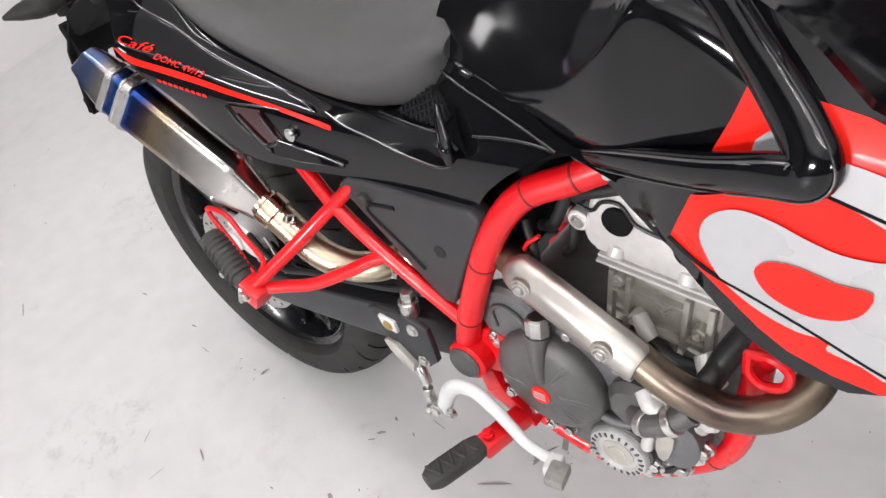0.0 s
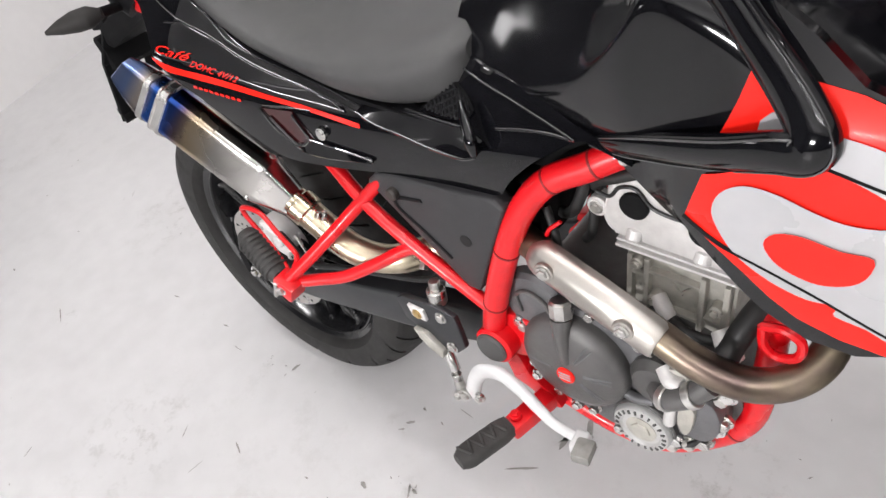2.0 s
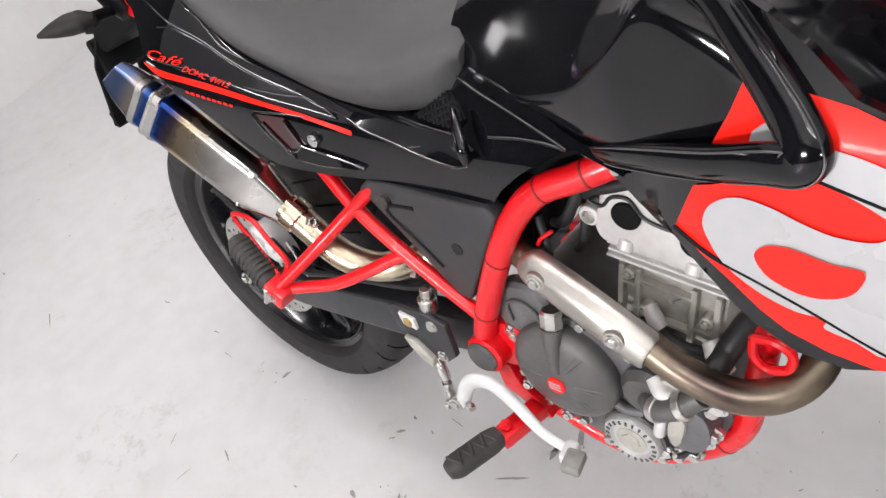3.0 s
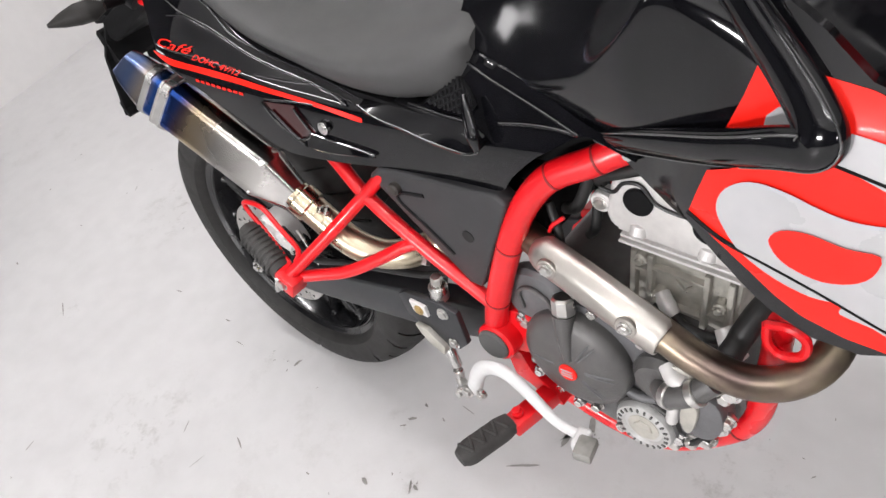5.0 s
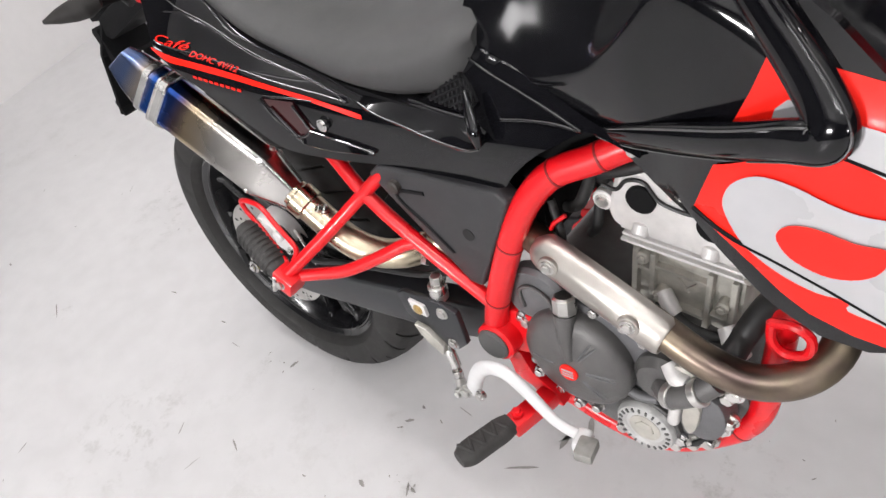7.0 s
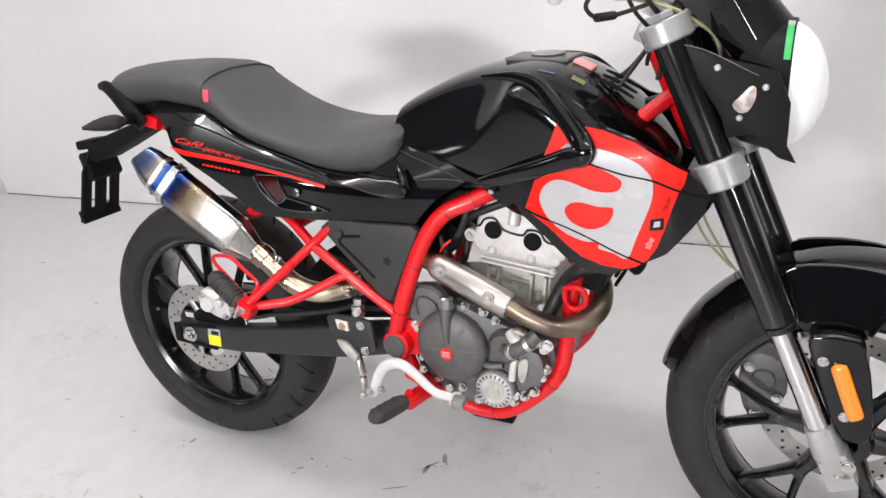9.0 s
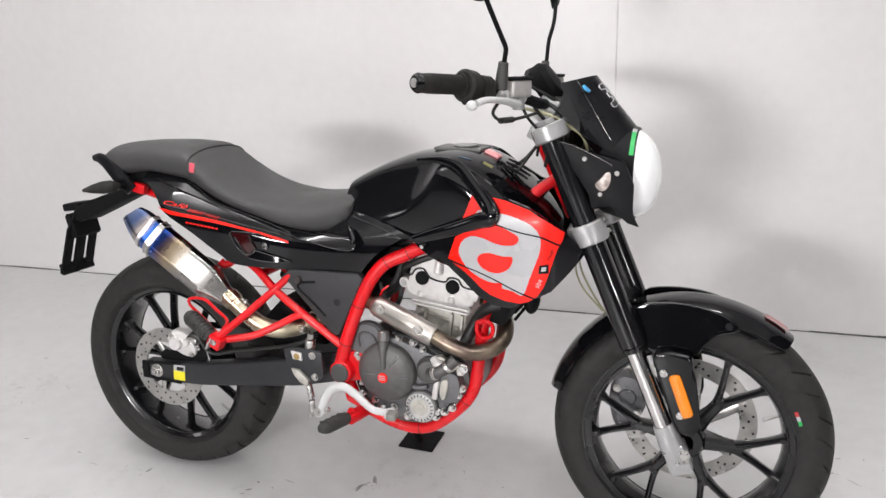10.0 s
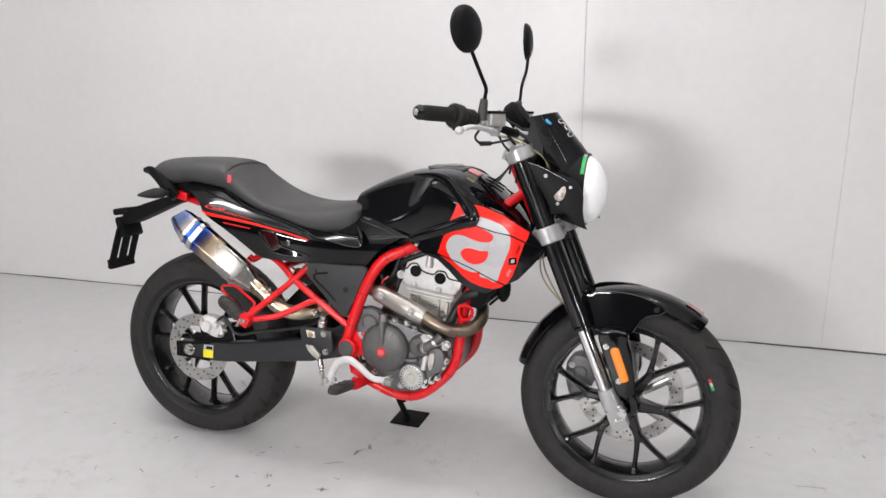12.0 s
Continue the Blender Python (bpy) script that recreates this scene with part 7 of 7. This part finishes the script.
for s in (R, Lf):
    bm = bmesh.new()
    tube(bm, [(-0.096, s * 0.216, 0.797), (-0.081, s * 0.198, 0.799), (-0.064, s * 0.180, 0.801), (-0.049, s * 0.165, 0.802), (-0.037, s * 0.150, 0.802)], [0.003, 0.0110, 0.0160, 0.0160, 0.007], n=18, flat=1.1)
    ind = part("tail_indicator", bm, POD, bike, "small black teardrop tail indicator")
    bm = bmesh.new()
    tube(bm, [(-0.075, s * 0.045, 0.785), (-0.068, s * 0.095, 0.790), (-0.050, s * 0.155, 0.801)], 0.008, n=10)
    part("indicator_stalk", bm, MATTE, ind)
    bolt("bolt", (-0.082, s * 0.098, 0.790), (0, s, 0), 0.006, ind, STEEL, 0.006)
    bolt("bolt", (-0.098, s * 0.098, 0.790), (0, s, 0), 0.006, ind, STEEL, 0.006)
    bm = bmesh.new()
    tube(bm, [(-0.050, s * 0.096, 0.782), (-0.078, s * 0.101, 0.812), (-0.108, s * 0.100, 0.842), (-0.148, s * 0.090, 0.860), (-0.182, s * 0.080, 0.860)], [0.018, 0.022, 0.020, 0.015, 0.008], n=14, flat=0.6)
    part("grab_rail", bm, SATIN, bike, "black passenger grab rail")
    bm = bmesh.new()
    box(bm, (-0.032, s * 0.085, 0.787), (0.038, 0.020, 0.026), (0, 12, 0), 0.004)
    part("tail_lug", bm, RED, bike)
bm = bmesh.new()
box(bm, (-0.103, 0, 0.829), (0.034, 0.190, 0.014), (0, -20, 0), 0.005)
part("tail_light", bm, LAMP_RED, bike, "red tail light lens")

# ---- foot brake and its hanger plate ----
bm = bmesh.new()
prism(bm, smooth([(0.426, 0.426), (0.440, 0.434), (0.500, 0.436), (0.530, 0.429), (0.536, 0.374), (0.518, 0.356), (0.490, 0.351), (0.471, 0.368), (0.452, 0.381), (0.433, 0.391)], 1), -0.166, -0.156, 0.003)
hanger = part("brake_hanger", bm, SWING, bike, "satin black hanger plate for the foot brake")
bm = bmesh.new()
prism(bm, [(0.450, 0.427), (0.478, 0.424), (0.480, 0.405), (0.455, 0.407)], -0.171, -0.164, 0.002)
part("adjuster_block", bm, ALU, hanger)
bm = bmesh.new()
prism(bm, smooth([(0.450, 0.383), (0.471, 0.381), (0.497, 0.357), (0.492, 0.340), (0.474, 0.350), (0.458, 0.366)], 1), -0.174, -0.164, 0.002)
part("hanger_arm", bm, ALU_DARK, hanger, "bare aluminium arm")
bolt("bolt", (0.466, -0.171, 0.415), (0, -1, 0), 0.006, hanger, BRASS, 0.003)
bolt("bolt", (0.506, -0.166, 0.420), (0, -1, 0), 0.007, hanger, STEEL, 0.005)
bolt("bolt", (0.511, -0.166, 0.366), (0, -1, 0), 0.007, hanger, STEEL, 0.005)
bm = bmesh.new()
cyl(bm, (0.492, -0.150, 0.430), (0.494, -0.150, 0.455), 0.013, n=18, edge=0.002)
cyl(bm, (0.494, -0.150, 0.455), (0.496, -0.150, 0.470), 0.008, n=6, edge=0.001)
part("banjo_fitting", bm, STEEL, hanger)
bm = bmesh.new()
tube(bm, [(0.478, -0.15, 0.352), (0.484, -0.155, 0.345), (0.492, -0.16, 0.330), (0.497, -0.162, 0.31)], 0.008, n=10)
cyl(bm, (0.496, -0.162, 0.325), (0.499, -0.165, 0.270), 0.0042, n=10)
cyl(bm, (0.499, -0.165, 0.305), (0.500, -0.166, 0.262), 0.0075, n=10, edge=0.001)
part("brake_rod", bm, STEEL, bike, "steel brake rod with adjuster")
bm = bmesh.new()
tube(bm, [(0.500, -0.160, 0.268), (0.515, -0.165, 0.272), (0.527, -0.168, 0.285), (0.540, -0.168, 0.318), (0.560, -0.168, 0.344), (0.590, -0.168, 0.353), (0.620, -0.170, 0.340), (0.648, -0.174, 0.322), (0.670, -0.178, 0.312), (0.695, -0.182, 0.312), (0.716, -0.184, 0.314)],
     [0.008, 0.0105, 0.0115, 0.0115, 0.0115, 0.0112, 0.0106, 0.0098, 0.0090, 0.0088, 0.0085], n=16, flat=0.75)
pedal = part("brake_pedal", bm, LEVER, bike, "pale grey curved foot brake lever")
bm = bmesh.new()
box(bm, (0.717, -0.190, 0.315), (0.019, 0.030, 0.018), (0, 0, 8), 0.006, 3)
part("pedal_pad", bm, LEVER, pedal)
bm = bmesh.new()
box(bm, (0.728, -0.200, 0.317), (0.024, 0.030, 0.016), (0, 0, 10), 0.004, 2)
part("pad_rubber", bm, mat("worn_grey_pad_rubber", (0.22, 0.215, 0.20), 0.6, var=0.3, scale=60), pedal)
for u, w, rr in ((0.519, 0.281, 0.0075), (0.503, 0.270, 0.0055), (0.546, 0.290, 0.006)):
    bolt("bolt", (u, -0.177, w), (0, -1, 0), rr, pedal, STEEL, 0.006)

# ---- side stand on its foot plate ----
bm = bmesh.new()
tube(bm, [(0.600, 0.085, 0.245), (0.604, 0.125, 0.18), (0.608, 0.185, 0.09), (0.612, 0.242, 0.017)], 0.010, n=12)
tube(bm, [(0.70, 0.085, 0.238), (0.665, 0.12, 0.18), (0.625, 0.17, 0.11)], 0.007, n=10)
stand = part("side_stand", bm, MATTE, bike, "black steel side stand with a square foot")
bm = bmesh.new()
box(bm, (0.615, 0.250, 0.0152), (0.105, 0.105, 0.006), (5, 0, 0), 0.001, 1)
part("stand_foot", bm, MATTE, stand)

# cables round the steering head
for pts, r in (([(1.005, -0.130, 1.040), (1.028, -0.095, 1.000), (1.048, -0.062, 0.955), (1.035, -0.045, 0.880)], 0.0040), ([(1.010, -0.080, 1.050), (1.058, -0.052, 1.015), (1.072, -0.035, 0.955), (1.052, -0.030, 0.895)], 0.0036),
               ([(0.995, -0.155, 1.042), (1.012, -0.118, 0.990), (1.030, -0.088, 0.955), (1.020, -0.060, 0.905)], 0.0032), ([(1.005, 0.120, 1.040), (1.040, 0.070, 0.990), (1.050, 0.030, 0.930), (1.020, 0.020, 0.870)], 0.0038)):
    bm = bmesh.new()
    tube(bm, pts, r, n=10)
    part("control_cable", bm, HOSE, bike)
